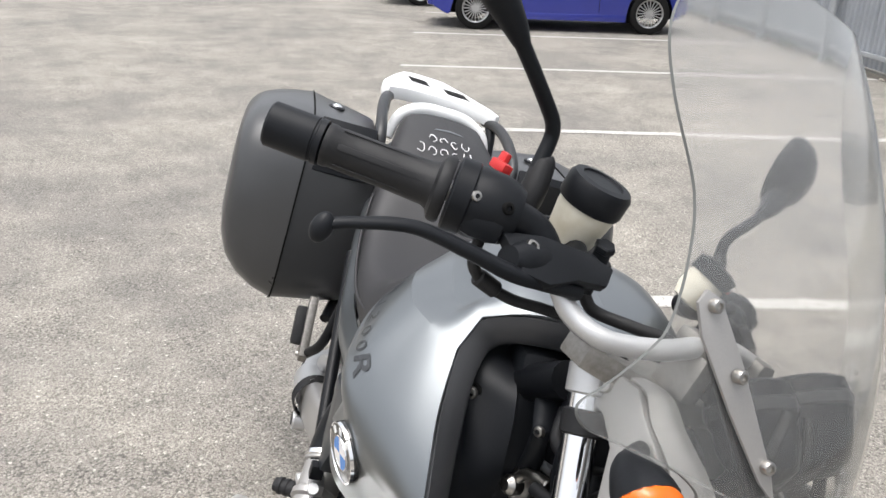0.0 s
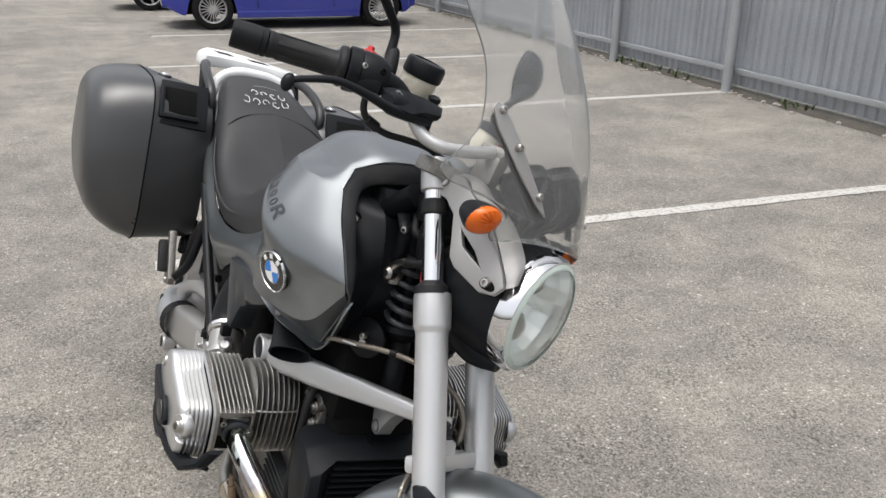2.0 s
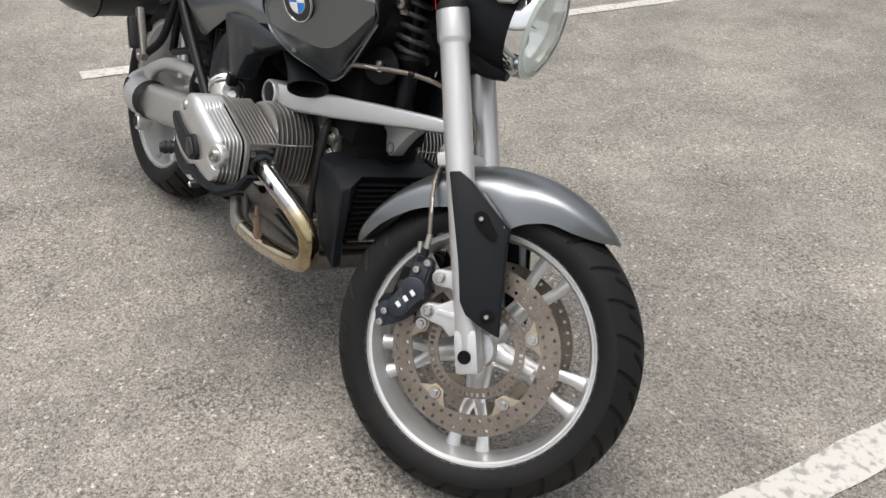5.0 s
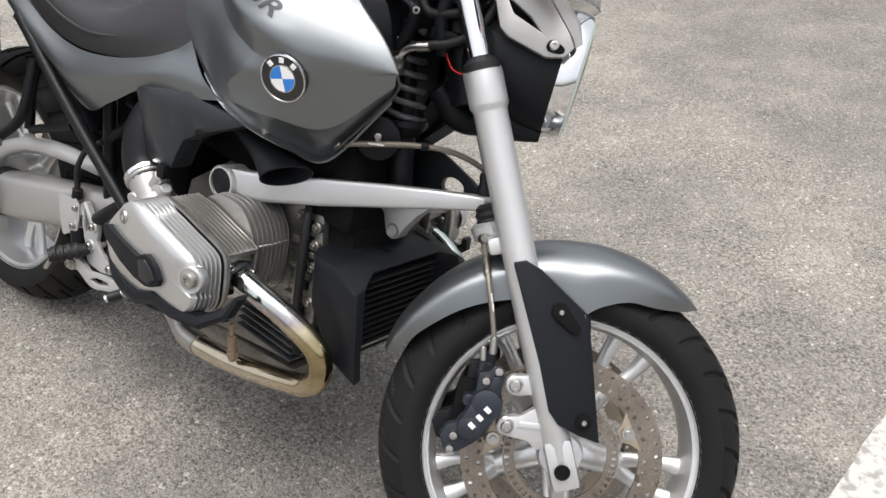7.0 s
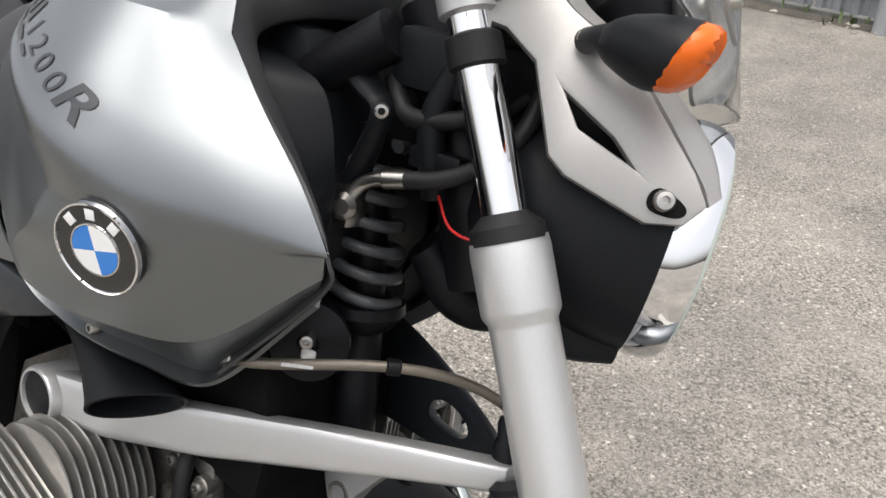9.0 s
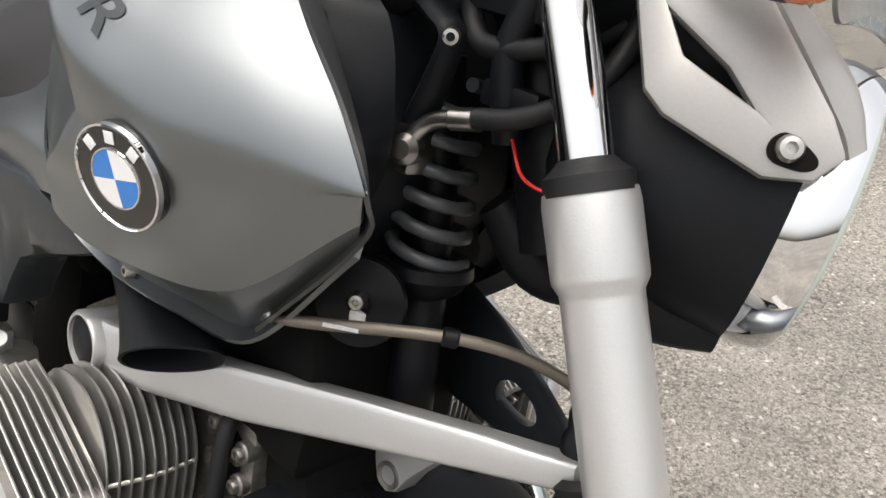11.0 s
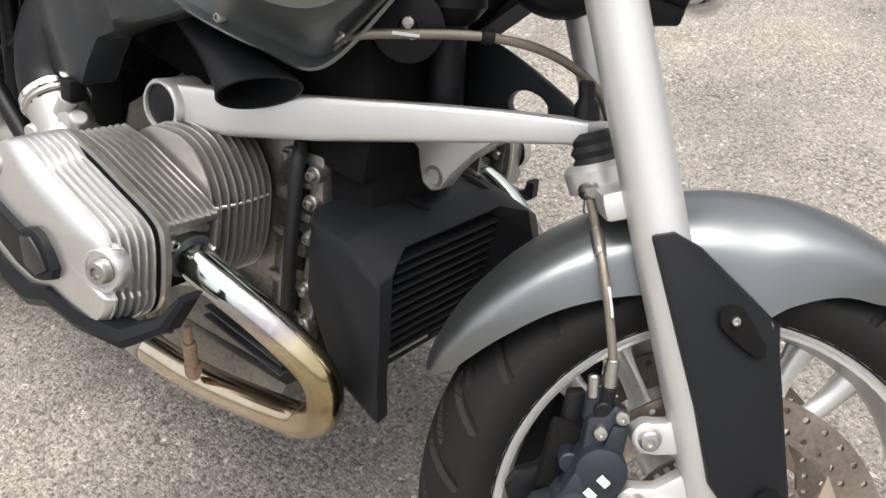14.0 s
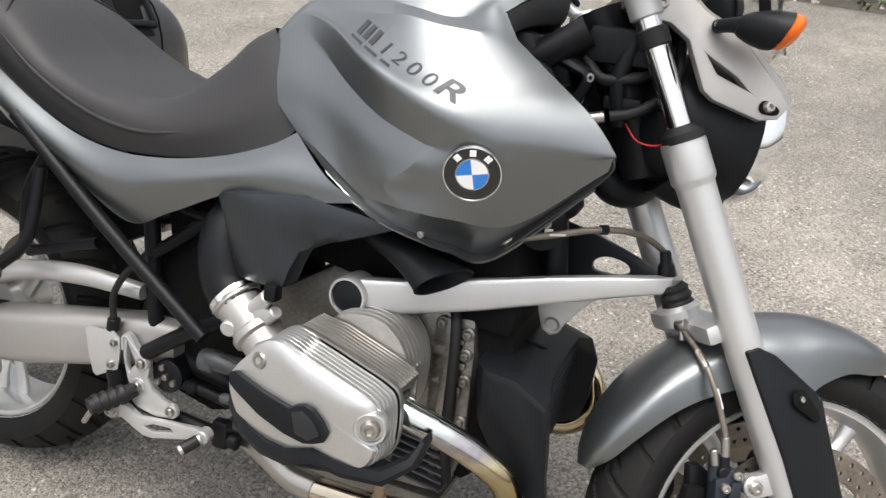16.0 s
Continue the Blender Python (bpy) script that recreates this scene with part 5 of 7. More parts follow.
# -- tank cover, seat, side panels --
TANK = Skin([
    [(0.59, 0, 0.905), (0.65, 0, 0.975), (0.72, 0, 1.02), (0.79, 0, 1.042), (0.86, 0, 1.052), (0.92, 0, 1.053), (0.97, 0, 1.050), (1.015, 0, 1.044), (1.055, 0, 1.035)],
    [(0.594, -0.045, 0.904), (0.657, -0.06, 0.970), (0.73, -0.075, 1.010), (0.80, -0.092, 1.032), (0.87, -0.100, 1.043), (0.925, -0.100, 1.043), (0.965, -0.098, 1.040), (1.00, -0.092, 1.034), (1.028, -0.085, 1.026)],
    [(0.600, -0.065, 0.902), (0.664, -0.078, 0.968), (0.738, -0.108, 0.994), (0.815, -0.138, 0.998), (0.880, -0.150, 0.992), (0.930, -0.152, 0.985), (0.960, -0.148, 0.990), (0.985, -0.143, 1.004), (1.005, -0.138, 1.000)],
    [(0.602, -0.078, 0.900), (0.669, -0.090, 0.964), (0.746, -0.130, 0.976), (0.828, -0.180, 0.976), (0.892, -0.202, 0.980), (0.945, -0.206, 0.974), (0.985, -0.193, 0.972), (1.012, -0.179, 0.970), (1.034, -0.164, 0.967)],
    [(0.604, -0.085, 0.898), (0.672, -0.097, 0.961), (0.750, -0.144, 0.965), (0.836, -0.205, 0.948), (0.905, -0.234, 0.934), (0.962, -0.241, 0.927), (1.012, -0.225, 0.924), (1.057, -0.205, 0.925), (1.098, -0.182, 0.925)],
    [(0.6045, -0.088, 0.8975), (0.674, -0.101, 0.959), (0.753, -0.151, 0.957), (0.841, -0.219, 0.930), (0.912, -0.250, 0.907), (0.972, -0.258, 0.895), (1.034, -0.241, 0.890), (1.095, -0.217, 0.888), (1.151, -0.189, 0.887)],
    [(0.605, -0.090, 0.897), (0.675, -0.103, 0.957), (0.755, -0.155, 0.952), (0.845, -0.226, 0.915), (0.918, -0.258, 0.885), (0.980, -0.267, 0.866), (1.045, -0.250, 0.856), (1.120, -0.220, 0.851), (1.185, -0.190, 0.850)],
    [(0.612, -0.098, 0.893), (0.675, -0.112, 0.944), (0.745, -0.151, 0.920), (0.815, -0.192, 0.880), (0.885, -0.226, 0.848), (0.962, -0.2535, 0.828), (1.0337, -0.2515, 0.8262), (1.1082, -0.2170, 0.8222), (1.1838, -0.1880, 0.8440)],
    [(0.655, -0.140, 0.855), (0.700, -0.151, 0.882), (0.754, -0.173, 0.869), (0.813, -0.201, 0.841), (0.876, -0.231, 0.814), (0.945, -0.2580, 0.797), (1.0225, -0.2470, 0.7965), (1.0965, -0.2080, 0.7935), (1.1825, -0.1860, 0.8380)],
    [(0.695, -0.162, 0.828), (0.732, -0.173, 0.834), (0.774, -0.189, 0.820), (0.821, -0.208, 0.799), (0.866, -0.228, 0.778), (0.908, -0.2480, 0.767), (1.0112, -0.2425, 0.7668), (1.0848, -0.1990, 0.7648), (1.1812, -0.1840, 0.8320)],
    [(0.735, -0.180, 0.800), (0.770, -0.194, 0.788), (0.800, -0.205, 0.774), (0.832, -0.215, 0.757), (0.868, -0.227, 0.742), (0.930, -0.246, 0.740), (1.000, -0.238, 0.737), (1.073, -0.190, 0.736), (1.180, -0.182, 0.826)],
    [(0.795, -0.198, 0.759), (0.823, -0.206, 0.744), (0.850, -0.211, 0.729), (0.875, -0.212, 0.718), (0.900, -0.208, 0.709), (0.940, -0.194, 0.697), (0.978, -0.164, 0.684), (1.030, -0.126, 0.677), (1.158, -0.160, 0.803)],
    [(0.797, -0.200, 0.756), (0.825, -0.208, 0.741), (0.852, -0.214, 0.725), (0.877, -0.216, 0.714), (0.902, -0.213, 0.704), (0.943, -0.201, 0.691), (0.983, -0.174, 0.677), (1.036, -0.138, 0.670), (1.163, -0.166, 0.797)],
], creases=(2, 3, 7, 10, 11), kinked=(7, 8, 9), corner=5)


def flank_point(x, z, lift=0.0008):
    """The point of the tank's flank at x, z, and a little out of it."""
    if not FLANK:
        FLANK.extend((TANK.at(i / 6, j / 6), i / 6, j / 6) for i in range(6, 49) for j in range(12, 67))
    p, u, v = min(FLANK, key=lambda q: (q[0].x - x) ** 2 + (q[0].z - z) ** 2)
    for _ in range(3):
        p, e = TANK.at(u, v), 0.01
        a, b = (TANK.at(u + e, v) - TANK.at(u - e, v)) / (2 * e), (TANK.at(u, v + e) - TANK.at(u, v - e)) / (2 * e)
        det = a.x * b.z - a.z * b.x
        if abs(det) < 1e-7:
            break
        dx, dz = x - p.x, z - p.z
        u, v = u + (dx * b.z - dz * b.x) / det, v + (dz * a.x - dx * a.z) / det
        u, v = min(max(u, 0.05), 7.95), min(max(v, 0.05), 10.95)
    return TANK.at(u, v) + TANK.normal(u, v) * lift, TANK.normal(u, v)


FLANK = []
NUMBER = (0.868, 0.933, 1.00, -0.38, 0.30, 0.74)  # start of the lettering, its run and its rise, in x and z
SEAT = Skin([
    [(-0.12, -0.105, 0.925), (0.02, -0.130, 0.880), (0.15, -0.155, 0.808), (0.29, -0.168, 0.742), (0.40, -0.174, 0.720), (0.505, -0.174, 0.724), (0.610, -0.172, 0.742), (0.690, -0.170, 0.768), (0.722, -0.162, 0.800)],
    [(-0.125, -0.108, 0.960), (0.02, -0.138, 0.920), (0.15, -0.165, 0.850), (0.28, -0.180, 0.785), (0.395, -0.186, 0.760), (0.50, -0.182, 0.766), (0.602, -0.170, 0.800), (0.676, -0.154, 0.846), (0.704, -0.142, 0.872)],
    [(-0.125, -0.092, 0.998), (0.02, -0.118, 0.958), (0.15, -0.140, 0.895), (0.27, -0.158, 0.828), (0.39, -0.164, 0.798), (0.487, -0.148, 0.807), (0.562, -0.126, 0.862), (0.606, -0.112, 0.908), (0.640, -0.100, 0.930)],
    [(-0.122, -0.050, 1.012), (0.02, -0.060, 0.975), (0.15, -0.072, 0.914), (0.26, -0.082, 0.838), (0.385, -0.085, 0.800), (0.476, -0.075, 0.806), (0.545, -0.062, 0.860), (0.586, -0.055, 0.908), (0.614, -0.050, 0.934)],
    [(-0.120, 0, 1.016), (0.02, 0, 0.980), (0.15, 0, 0.920), (0.26, 0, 0.842), (0.38, 0, 0.800), (0.470, 0, 0.805), (0.540, 0, 0.860), (0.580, 0, 0.907), (0.606, 0, 0.934)],
])


def build_tank():
    def cover():
        return TANK.mesh(10, 8, 0.004)

    for s, c in zip((1, -1), both(cover, "tank_cover", PAINT, "silver-grey metallic fuel tank cover", sharp=24)):
        # round badge, quartered blue and white in a black ring
        mid, out = flank_point(1.0255, 0.804, 0.0)
        up = (V(-0.08, 0, 1) - out * out.dot(V(-0.08, 0, 1))).normalized()
        m = Matrix.Translation(mid + out * 0.002) @ Matrix((up.cross(out), up, out)).transposed().to_4x4()

        def face(bm):
            bm = moved(bm, m)
            return bm if s == 1 else flipped(bm)

        badge = part("badge", face(turned([(0.0003, 0.0035), (0.0355, 0.0030), (0.0365, 0.001), (0.0365, -0.008)], (0, 0, 0), (0, 0, 1), 48)), BADGE, c, "round badge, quartered blue and white")
        part("badge_rim", face(joined(turned([(0.0347, 0.003), (0.0352, 0.0042), (0.0366, 0.0038), (0.0372, 0.0)], (0, 0, 0), (0, 0, 1), 48), turned([(0.0196, 0.003), (0.020, 0.0045), (0.0210, 0.0045), (0.0214, 0.003)], (0, 0, 0), (0, 0, 1), 48))), CHROME, badge)
        for q in range(4):
            pie = bmesh.new()
            c0 = pie.verts.new((0, 0, 0.0046))
            ring = [pie.verts.new((0.0197 * math.cos(radians(90 * q + 90 * k / 10 + 8)), 0.0197 * math.sin(radians(90 * q + 90 * k / 10 + 8)), 0.0044)) for k in range(11)]
            for a, b in zip(ring, ring[1:]):
                pie.faces.new((c0, a, b))
            part("quarter", face(pie), WHITE if q % 2 == 0 else BLUE, badge)
        for a in (132, 90, 48):
            part("pale_mark", face(moved(box(0.008, 0.0085, 0.0008, (0, 0.0282, 0.0036), 0.0003), Matrix.Rotation(radians(a - 90), 4, "Z"))), WHITE, badge)
        # number lettered along the flank, running down towards the nose
        def inked(a, b):
            p, _ = flank_point(NUMBER[0] + a * NUMBER[2] + b * NUMBER[4], NUMBER[1] + a * NUMBER[3] + b * NUMBER[5])
            return V(p.x, p.y * s, p.z)

        for text, x0, size in (("1200", 0.0, 0.031), ("R", 0.093, 0.040)):
            cu = bpy.data.curves.new("lettering", "FONT")
            cu.body, cu.size, cu.resolution_u = text, 1.0, 6
            cu.shear = 0.25
            if text == "1200":
                cu.space_character = 1.45
            else:
                cu.offset = 0.018
            tmp = new("lettering", cu)
            dep = bpy.context.evaluated_depsgraph_get()
            me = bpy.data.meshes.new_from_object(tmp.evaluated_get(dep))
            bpy.data.objects.remove(tmp)
            bm = bmesh.new()
            bm.from_mesh(me)
            bpy.data.meshes.remove(me)
            bmesh.ops.triangulate(bm, faces=bm.faces[:])
            wide = max(v.co.x for v in bm.verts)
            for _ in range(2):
                bmesh.ops.subdivide_edges(bm, edges=[e for e in bm.edges if e.calc_length() > 0.15], cuts=1)
            for v in bm.verts:
                x, y = v.co.x, v.co.y
                if s == -1:
                    x = wide - x
                v.co = inked(x0 + x * size * (1.4 if text == "R" else 1.1), y * size)
            bmesh.ops.recalc_face_normals(bm, faces=bm.faces)
            for f in bm.faces:
                if f.normal.y * s > 0:
                    f.normal_flip()
            part("lettering", bm, DECAL, c, "dark grey model number")
        # small plain mark and a bar of fine print in front of the number
        for k in range(3):
            bm = bmesh.new()
            vs = [bm.verts.new(inked(-0.046 + 0.014 * k + a, b)) for a, b in ((0, 0), (0.009, 0), (0.012, 0.026), (0.004, 0.026))]
            bm.faces.new(vs if s == 1 else vs[::-1])
            part("mark", bm, DECAL, c)
        bm = bmesh.new()
        rows = [[bm.verts.new(inked(-0.050 + 0.008 * k, -0.010 + d)) for k in range(11)] for d in (0.0, 0.0045)]
        for k in range(10):
            if k not in (3, 7):
                bm.faces.new((rows[0][k], rows[0][k + 1], rows[1][k + 1], rows[1][k]))
        bmesh.ops.recalc_face_normals(bm, faces=bm.faces)
        part("fine_print", bm, DECAL, c)
    # black lining behind the cover's front edge: a lip round the opening, then a flat panel
    rim_line = [(1.053, 0.0, 1.031), (1.026, -0.083, 1.022), (1.004, -0.136, 0.996), (1.033, -0.162, 0.963), (1.098, -0.179, 0.921), (1.151, -0.186, 0.883), (1.183, -0.186, 0.842), (1.168, -0.170, 0.806), (1.054, -0.148, 0.690)]
    lip_line = [(1.047, 0.0, 0.996), (1.022, -0.076, 0.987), (1.008, -0.114, 0.968), (1.040, -0.136, 0.943), (1.084, -0.148, 0.912), (1.122, -0.155, 0.878), (1.142, -0.156, 0.846), (1.120, -0.146, 0.800), (1.05, -0.135, 0.70)]

    def lip():
        return Skin([[V(*p), V(*p).lerp(V(*q), 0.45) + V(0.002, 0, 0), V(*p).lerp(V(*q), 0.93), V(*q) + V(-0.006, 0, 0)] for p, q in zip(rim_line, lip_line)]).mesh(5, 5, 0.003)

    def recess():
        deep = ([(1.015, 0.0, 0.985), (0.97, 0.0, 0.98)], [(0.995, -0.070, 0.976), (0.965, -0.065, 0.972)], [(0.990, -0.100, 0.962), (0.985, -0.080, 0.955)], [(1.012, -0.130, 0.940), (1.052, -0.085, 0.938)], [(1.037, -0.131, 0.915), (1.074, -0.085, 0.915)],
                [(1.075, -0.132, 0.878), (1.085, -0.085, 0.878)], [(1.105, -0.130, 0.845), (1.090, -0.085, 0.842)], [(1.095, -0.125, 0.80), (1.08, -0.085, 0.80)], [(1.045, -0.115, 0.71), (1.04, -0.085, 0.72)])
        return Skin([[V(*q) + V(-0.006, 0, 0)] + [V(*p) for p in d] for q, d in zip(lip_line, deep)]).mesh(5, 4, 0.003)

    for s, r in zip((1, -1), both(recess, "intake_lining", BLACK, "black plastic lining inside the tank cover")):
        part("lip", lip() if s == 1 else flipped(lip()), LIPGREY, r, "dark grey lip round the opening")
        part("screw", hexbolt((1.037, -0.130 * s, 0.919), (0.85, -0.5 * s, 0.1), 0.0075, 0.006), STEEL, r)
        part("washer", turned([(0.0003, 0.0005), (0.011, 0.0005), (0.0115, -0.004)], (1.0365, -0.1295 * s, 0.919), (0.85, -0.5 * s, 0.1), 20), DEEP, r)
    inner = body("inner_cover", plate([(0.96, 0.985), (1.03, 0.980), (1.055, 0.93), (1.075, 0.87), (1.08, 0.80), (1.05, 0.74), (0.95, 0.75), (0.90, 0.9)], 0, 0.168, 0.012), BLACK, "black air box cover")
    part("screw", hexbolt((1.113, -0.070, 0.930), (0.6, -0.8, 0), 0.007, 0.006), STEEL, inner)
    part("bracket", joined(tube([(1.07, -0.05, 0.95), (1.095, -0.062, 0.94), (1.112, -0.068, 0.93), (1.10, -0.06, 0.90), (1.08, -0.05, 0.86)], [0.02, 0.014, 0.011, 0.012, 0.014], 10, flat=0.6)), BLACK, inner)


def build_seat():
    left = SEAT.mesh(7, 5)
    seat = body("seat", joined(left, flipped(SEAT.mesh(7, 5))), SEATHIDE, "black vinyl dual seat with a raised pillion part", sharp=50)
    for s in (1, -1):
        seam = tube([(0.555, -0.176 * s, 0.770), (0.46, -0.186 * s, 0.757), (0.36, -0.187 * s, 0.772), (0.25, -0.180 * s, 0.815), (0.16, -0.165 * s, 0.866)], [0.002, 0.0035, 0.0035, 0.003, 0.002], 8)
        part("welt", seam, SEATHIDE, seat)
    arch = [(0.152, -0.160, 0.866), (0.136, -0.128, 0.908), (0.112, -0.080, 0.932), (0.098, 0.0, 0.945)]
    part("step_seam", tube(arch + [(x, -y, z) for x, y, z in arch[2::-1]], 0.0022, 8), GRIP, seat)
    rnd = random.Random(3)
    for k in range(9):
        x, y = (0.015 if k < 4 else 0.050) + rnd.uniform(-0.006, 0.006), (-0.045 + 0.026 * k if k < 4 else -0.075 + 0.028 * (k - 4))
        pts = []
        for j in range(7):
            a = radians(42 * j + 75 * k)
            px, py = x + 0.0125 * math.cos(a) + rnd.uniform(-0.004, 0.004), y + 0.009 * math.sin(a)
            pts.append(V(px, py, 0.9845 - (0.26 if px < 0.02 else 0.47) * (px - 0.02) - 1.1 * max(0, abs(py) - 0.035) ** 2))
        part("chalk_mark", tube(pts, 0.0012, 6, 3), CHALK, seat)
    # cowl below and behind the seat
    def side_panel():
        return Skin([
            [(-0.14, -0.095, 0.93), (0.02, -0.128, 0.878), (0.15, -0.158, 0.806), (0.29, -0.172, 0.742), (0.40, -0.178, 0.718), (0.505, -0.180, 0.722), (0.610, -0.180, 0.744), (0.690, -0.178, 0.774), (0.735, -0.180, 0.800)],
            [(-0.14, -0.115, 0.915), (0.02, -0.150, 0.855), (0.155, -0.178, 0.770), (0.30, -0.190, 0.705), (0.415, -0.196, 0.668), (0.52, -0.200, 0.690), (0.63, -0.204, 0.722), (0.72, -0.205, 0.745), (0.80, -0.206, 0.752)],
            [(-0.14, -0.110, 0.895), (0.02, -0.140, 0.828), (0.165, -0.162, 0.730), (0.305, -0.168, 0.662), (0.428, -0.166, 0.602), (0.52, -0.178, 0.638), (0.645, -0.196, 0.696), (0.745, -0.205, 0.704), (0.858, -0.214, 0.726)],
        ], creases=()).mesh(7, 6, 0.003)

    both(side_panel, "side_panel", PAINT, "silver-grey metallic panel under the seat", sharp=40)

    def tail():
        return tube([(-0.05, 0, 0.955), (-0.14, 0, 0.965), (-0.20, 0, 0.955), (-0.27, 0, 0.93)], [0.10, 0.095, 0.075, 0.03], 20, 6, flat=0.45)

    body("tail_cowl", tail(), PAINT, "silver-grey metallic tail cowl")
    body("seat_trim", tube([(-0.135, -0.124, 0.930), (-0.155, -0.108, 0.985), (-0.168, -0.06, 1.012), (-0.170, 0, 1.017), (-0.168, 0.06, 1.012), (-0.155, 0.108, 0.985), (-0.135, 0.124, 0.930)], [0.012, 0.014, 0.016, 0.016, 0.016, 0.014, 0.012], 14, 6), RACK, "pale trim hoop behind the seat")


def build_luggage():
    def slot(a, b, w, h, skew):
        return [(a - w, b - h), (a + w, b - h), (a + w + skew, b + h), (a - w + skew, b + h)]

    half = [(-0.592, 0.0), (-0.588, 0.040), (-0.570, 0.066), (-0.46, 0.104), (-0.30, 0.150), (-0.225, 0.156), (-0.205, 0.142), (-0.245, 0.098), (-0.262, 0.045)]
    outline = [(a, -b) for a, b in half[:0:-1]] + half
    level = Matrix.Translation((0, 0, 1.0265)) @ Matrix.Rotation(radians(-0.5), 4, "Y")
    rack = body("luggage_rack", moved(plate(outline, 0, 0.034, 0.008, axis="z"), level), RACK, "pale cast luggage rack with slots behind the seat")
    # Slots and grooves are thin dark plates that paint the shade in them.
    for a, b, h in ((-0.445, -0.036, 0.026), (-0.385, 0.062, 0.030)):
        part("slot", moved(plate(slot(a, b, 0.044, h, 0.010), 0.0167, 0.0012, 0, axis="z"), level), DEEP, rack)
    for a0, b0, a1, b1 in ((-0.290, -0.100, -0.290, -0.030), (-0.350, 0.075, -0.250, 0.140), (-0.375, -0.104, -0.375, -0.030)):
        p, q = V(a0, b0, 0.0168), V(a1, b1, 0.0168)
        part("groove", moved(box((q - p).length, 0.006, 0.0012, (0, 0, 0), 0.0004), level @ Matrix.Translation((p + q) / 2) @ Matrix.Rotation(math.atan2(b1 - b0, a1 - a0), 4, "Z")), DARK, rack)

    def grab():
        return tube([(-0.245, -0.128, 1.012), (-0.18, -0.148, 1.016), (-0.09, -0.160, 1.000), (-0.01, -0.162, 0.972), (0.018, -0.160, 0.940), (0.012, -0.152, 0.900), (-0.02, -0.14, 0.865)], [0.012, 0.0135, 0.0135, 0.0135, 0.0135, 0.0125, 0.012], 14, 6)

    def stay():
        return tube([(-0.235, -0.138, 1.012), (-0.20, -0.142, 0.985), (-0.16, -0.142, 0.91), (-0.11, -0.142, 0.835), (-0.04, -0.14, 0.78)], 0.0125, 14, 6)

    for s, r in zip((1, -1), both(grab, "grab_rail", GREYBLACK, "dark grey passenger grab rail")):
        part("stay", stay() if s == 1 else flipped(stay()), BLACK, r)

    # hard case: an inner half with a handle recess, an outer lid
    def ring(y, sx, sz, cx, cz, n=28, sq=0.36):
        out = []
        for k in range(n):
            a = 2 * math.pi * k / n
            c, s = math.cos(a), math.sin(a)
            px = cx + sx * math.copysign(abs(c) ** sq, c)
            pz = cz + sz * math.copysign(abs(s) ** sq, s)
            out.append(V(px - 0.10 * (pz - cz), y, pz))
        return out

    def lid():
        st = ((-0.315, 1.0, 1.0, 0), (-0.360, 0.985, 0.970, 0), (-0.400, 0.95, 0.905, 0), (-0.432, 0.89, 0.80, 0), (-0.452, 0.80, 0.66, 0), (-0.463, 0.64, 0.48, 0), (-0.467, 0.3, 0.2, 0))
        return loft([ring(y, 0.225 * a, 0.222 * b, -0.122, 0.746 + 0.10 * (1 - b), sq=0.44 + 0.16 * min(1, (-0.315 - y) / 0.1)) for y, a, b, _ in st])

    def case():
        st = ((-0.312, 1.0, 1.0), (-0.28, 0.985, 0.975), (-0.22, 0.965, 0.94), (-0.165, 0.945, 0.90), (-0.155, 0.93, 0.88))
        return loft([ring(y, 0.225 * a, 0.222 * b, -0.122, 0.746 - 0.012 * (1 - b), sq=0.44) for y, a, b in st])

    for s, p in zip((1, -1), both(case, "pannier", CASESHELL, "dark grey hard pannier case with a handle", sharp=50)):
        def side(bm):
            return bm if s == 1 else flipped(bm)

        part("lid", side(lid()), CASESHELL, p, sharp=50)
        part("seam", side(loft([ring(y, 0.2272 * a, 0.2242 * a, -0.122, 0.746, sq=0.44) for y, a in ((-0.316, 0.985), (-0.3158, 1.0), (-0.3122, 1.0), (-0.312, 0.985))], caps=False)), DEEP, p)
        part("lock", side(turned([(0.0003, 0.006), (0.007, 0.006), (0.0085, 0.0045), (0.012, 0.003), (0.013, -0.004)], (-0.165, -0.257, 0.963), (0.05, 0, 1), 24)), CHROME, p)
        part("lock_face", side(turned([(0.0003, 0.0001), (0.019, 0.0), (0.02, -0.004)], (-0.165, -0.257, 0.963), (0.05, 0, 1), 24)), BLACK, p)
        m = Matrix.Translation((0.030, -0.235, 0.898)) @ Matrix.Rotation(radians(-30), 4, "Y")
        part("handle_recess", side(moved(box(0.012, 0.125, 0.125, (0.028, 0.0, 0.005), 0.004), m)), BLACK, p)
        # A blacker box stands for the shade in the hollow behind the handle.
        part("handle_well_shade", side(moved(box(0.008, 0.085, 0.07, (0.033, -0.012, 0.012), 0.002), m)), DEEP, p)
        part("handle", side(moved(joined(box(0.014, 0.10, 0.014, (0.042, -0.012, -0.035), 0.004), box(0.014, 0.012, 0.09, (0.042, -0.060, 0.002), 0.004)), m)), BLACK, p)
        part("mount", side(tube([(0.02, -0.14, 0.60), (0.03, -0.16, 0.55), (0.10, -0.18, 0.53)], 0.012, 10)), DARK, p)


# -- engine --
def outline_at(scale, cx=0.884, cz=0.484):
    """The valve cover's outline in side view, scaled about its middle."""
    o = [(0.753, 0.490), (0.777, 0.524), (0.815, 0.557), (0.862, 0.549), (0.920, 0.530), (0.965, 0.514), (0.981, 0.500), (0.986, 0.470), (0.985, 0.432), (0.974, 0.410), (0.952, 0.398), (0.900, 0.393), (0.840, 0.402), (0.775, 0.430), (0.755, 0.460)]
    return [(cx + (a - cx) * scale, cz + (b - cz) * scale) for a, b in o]


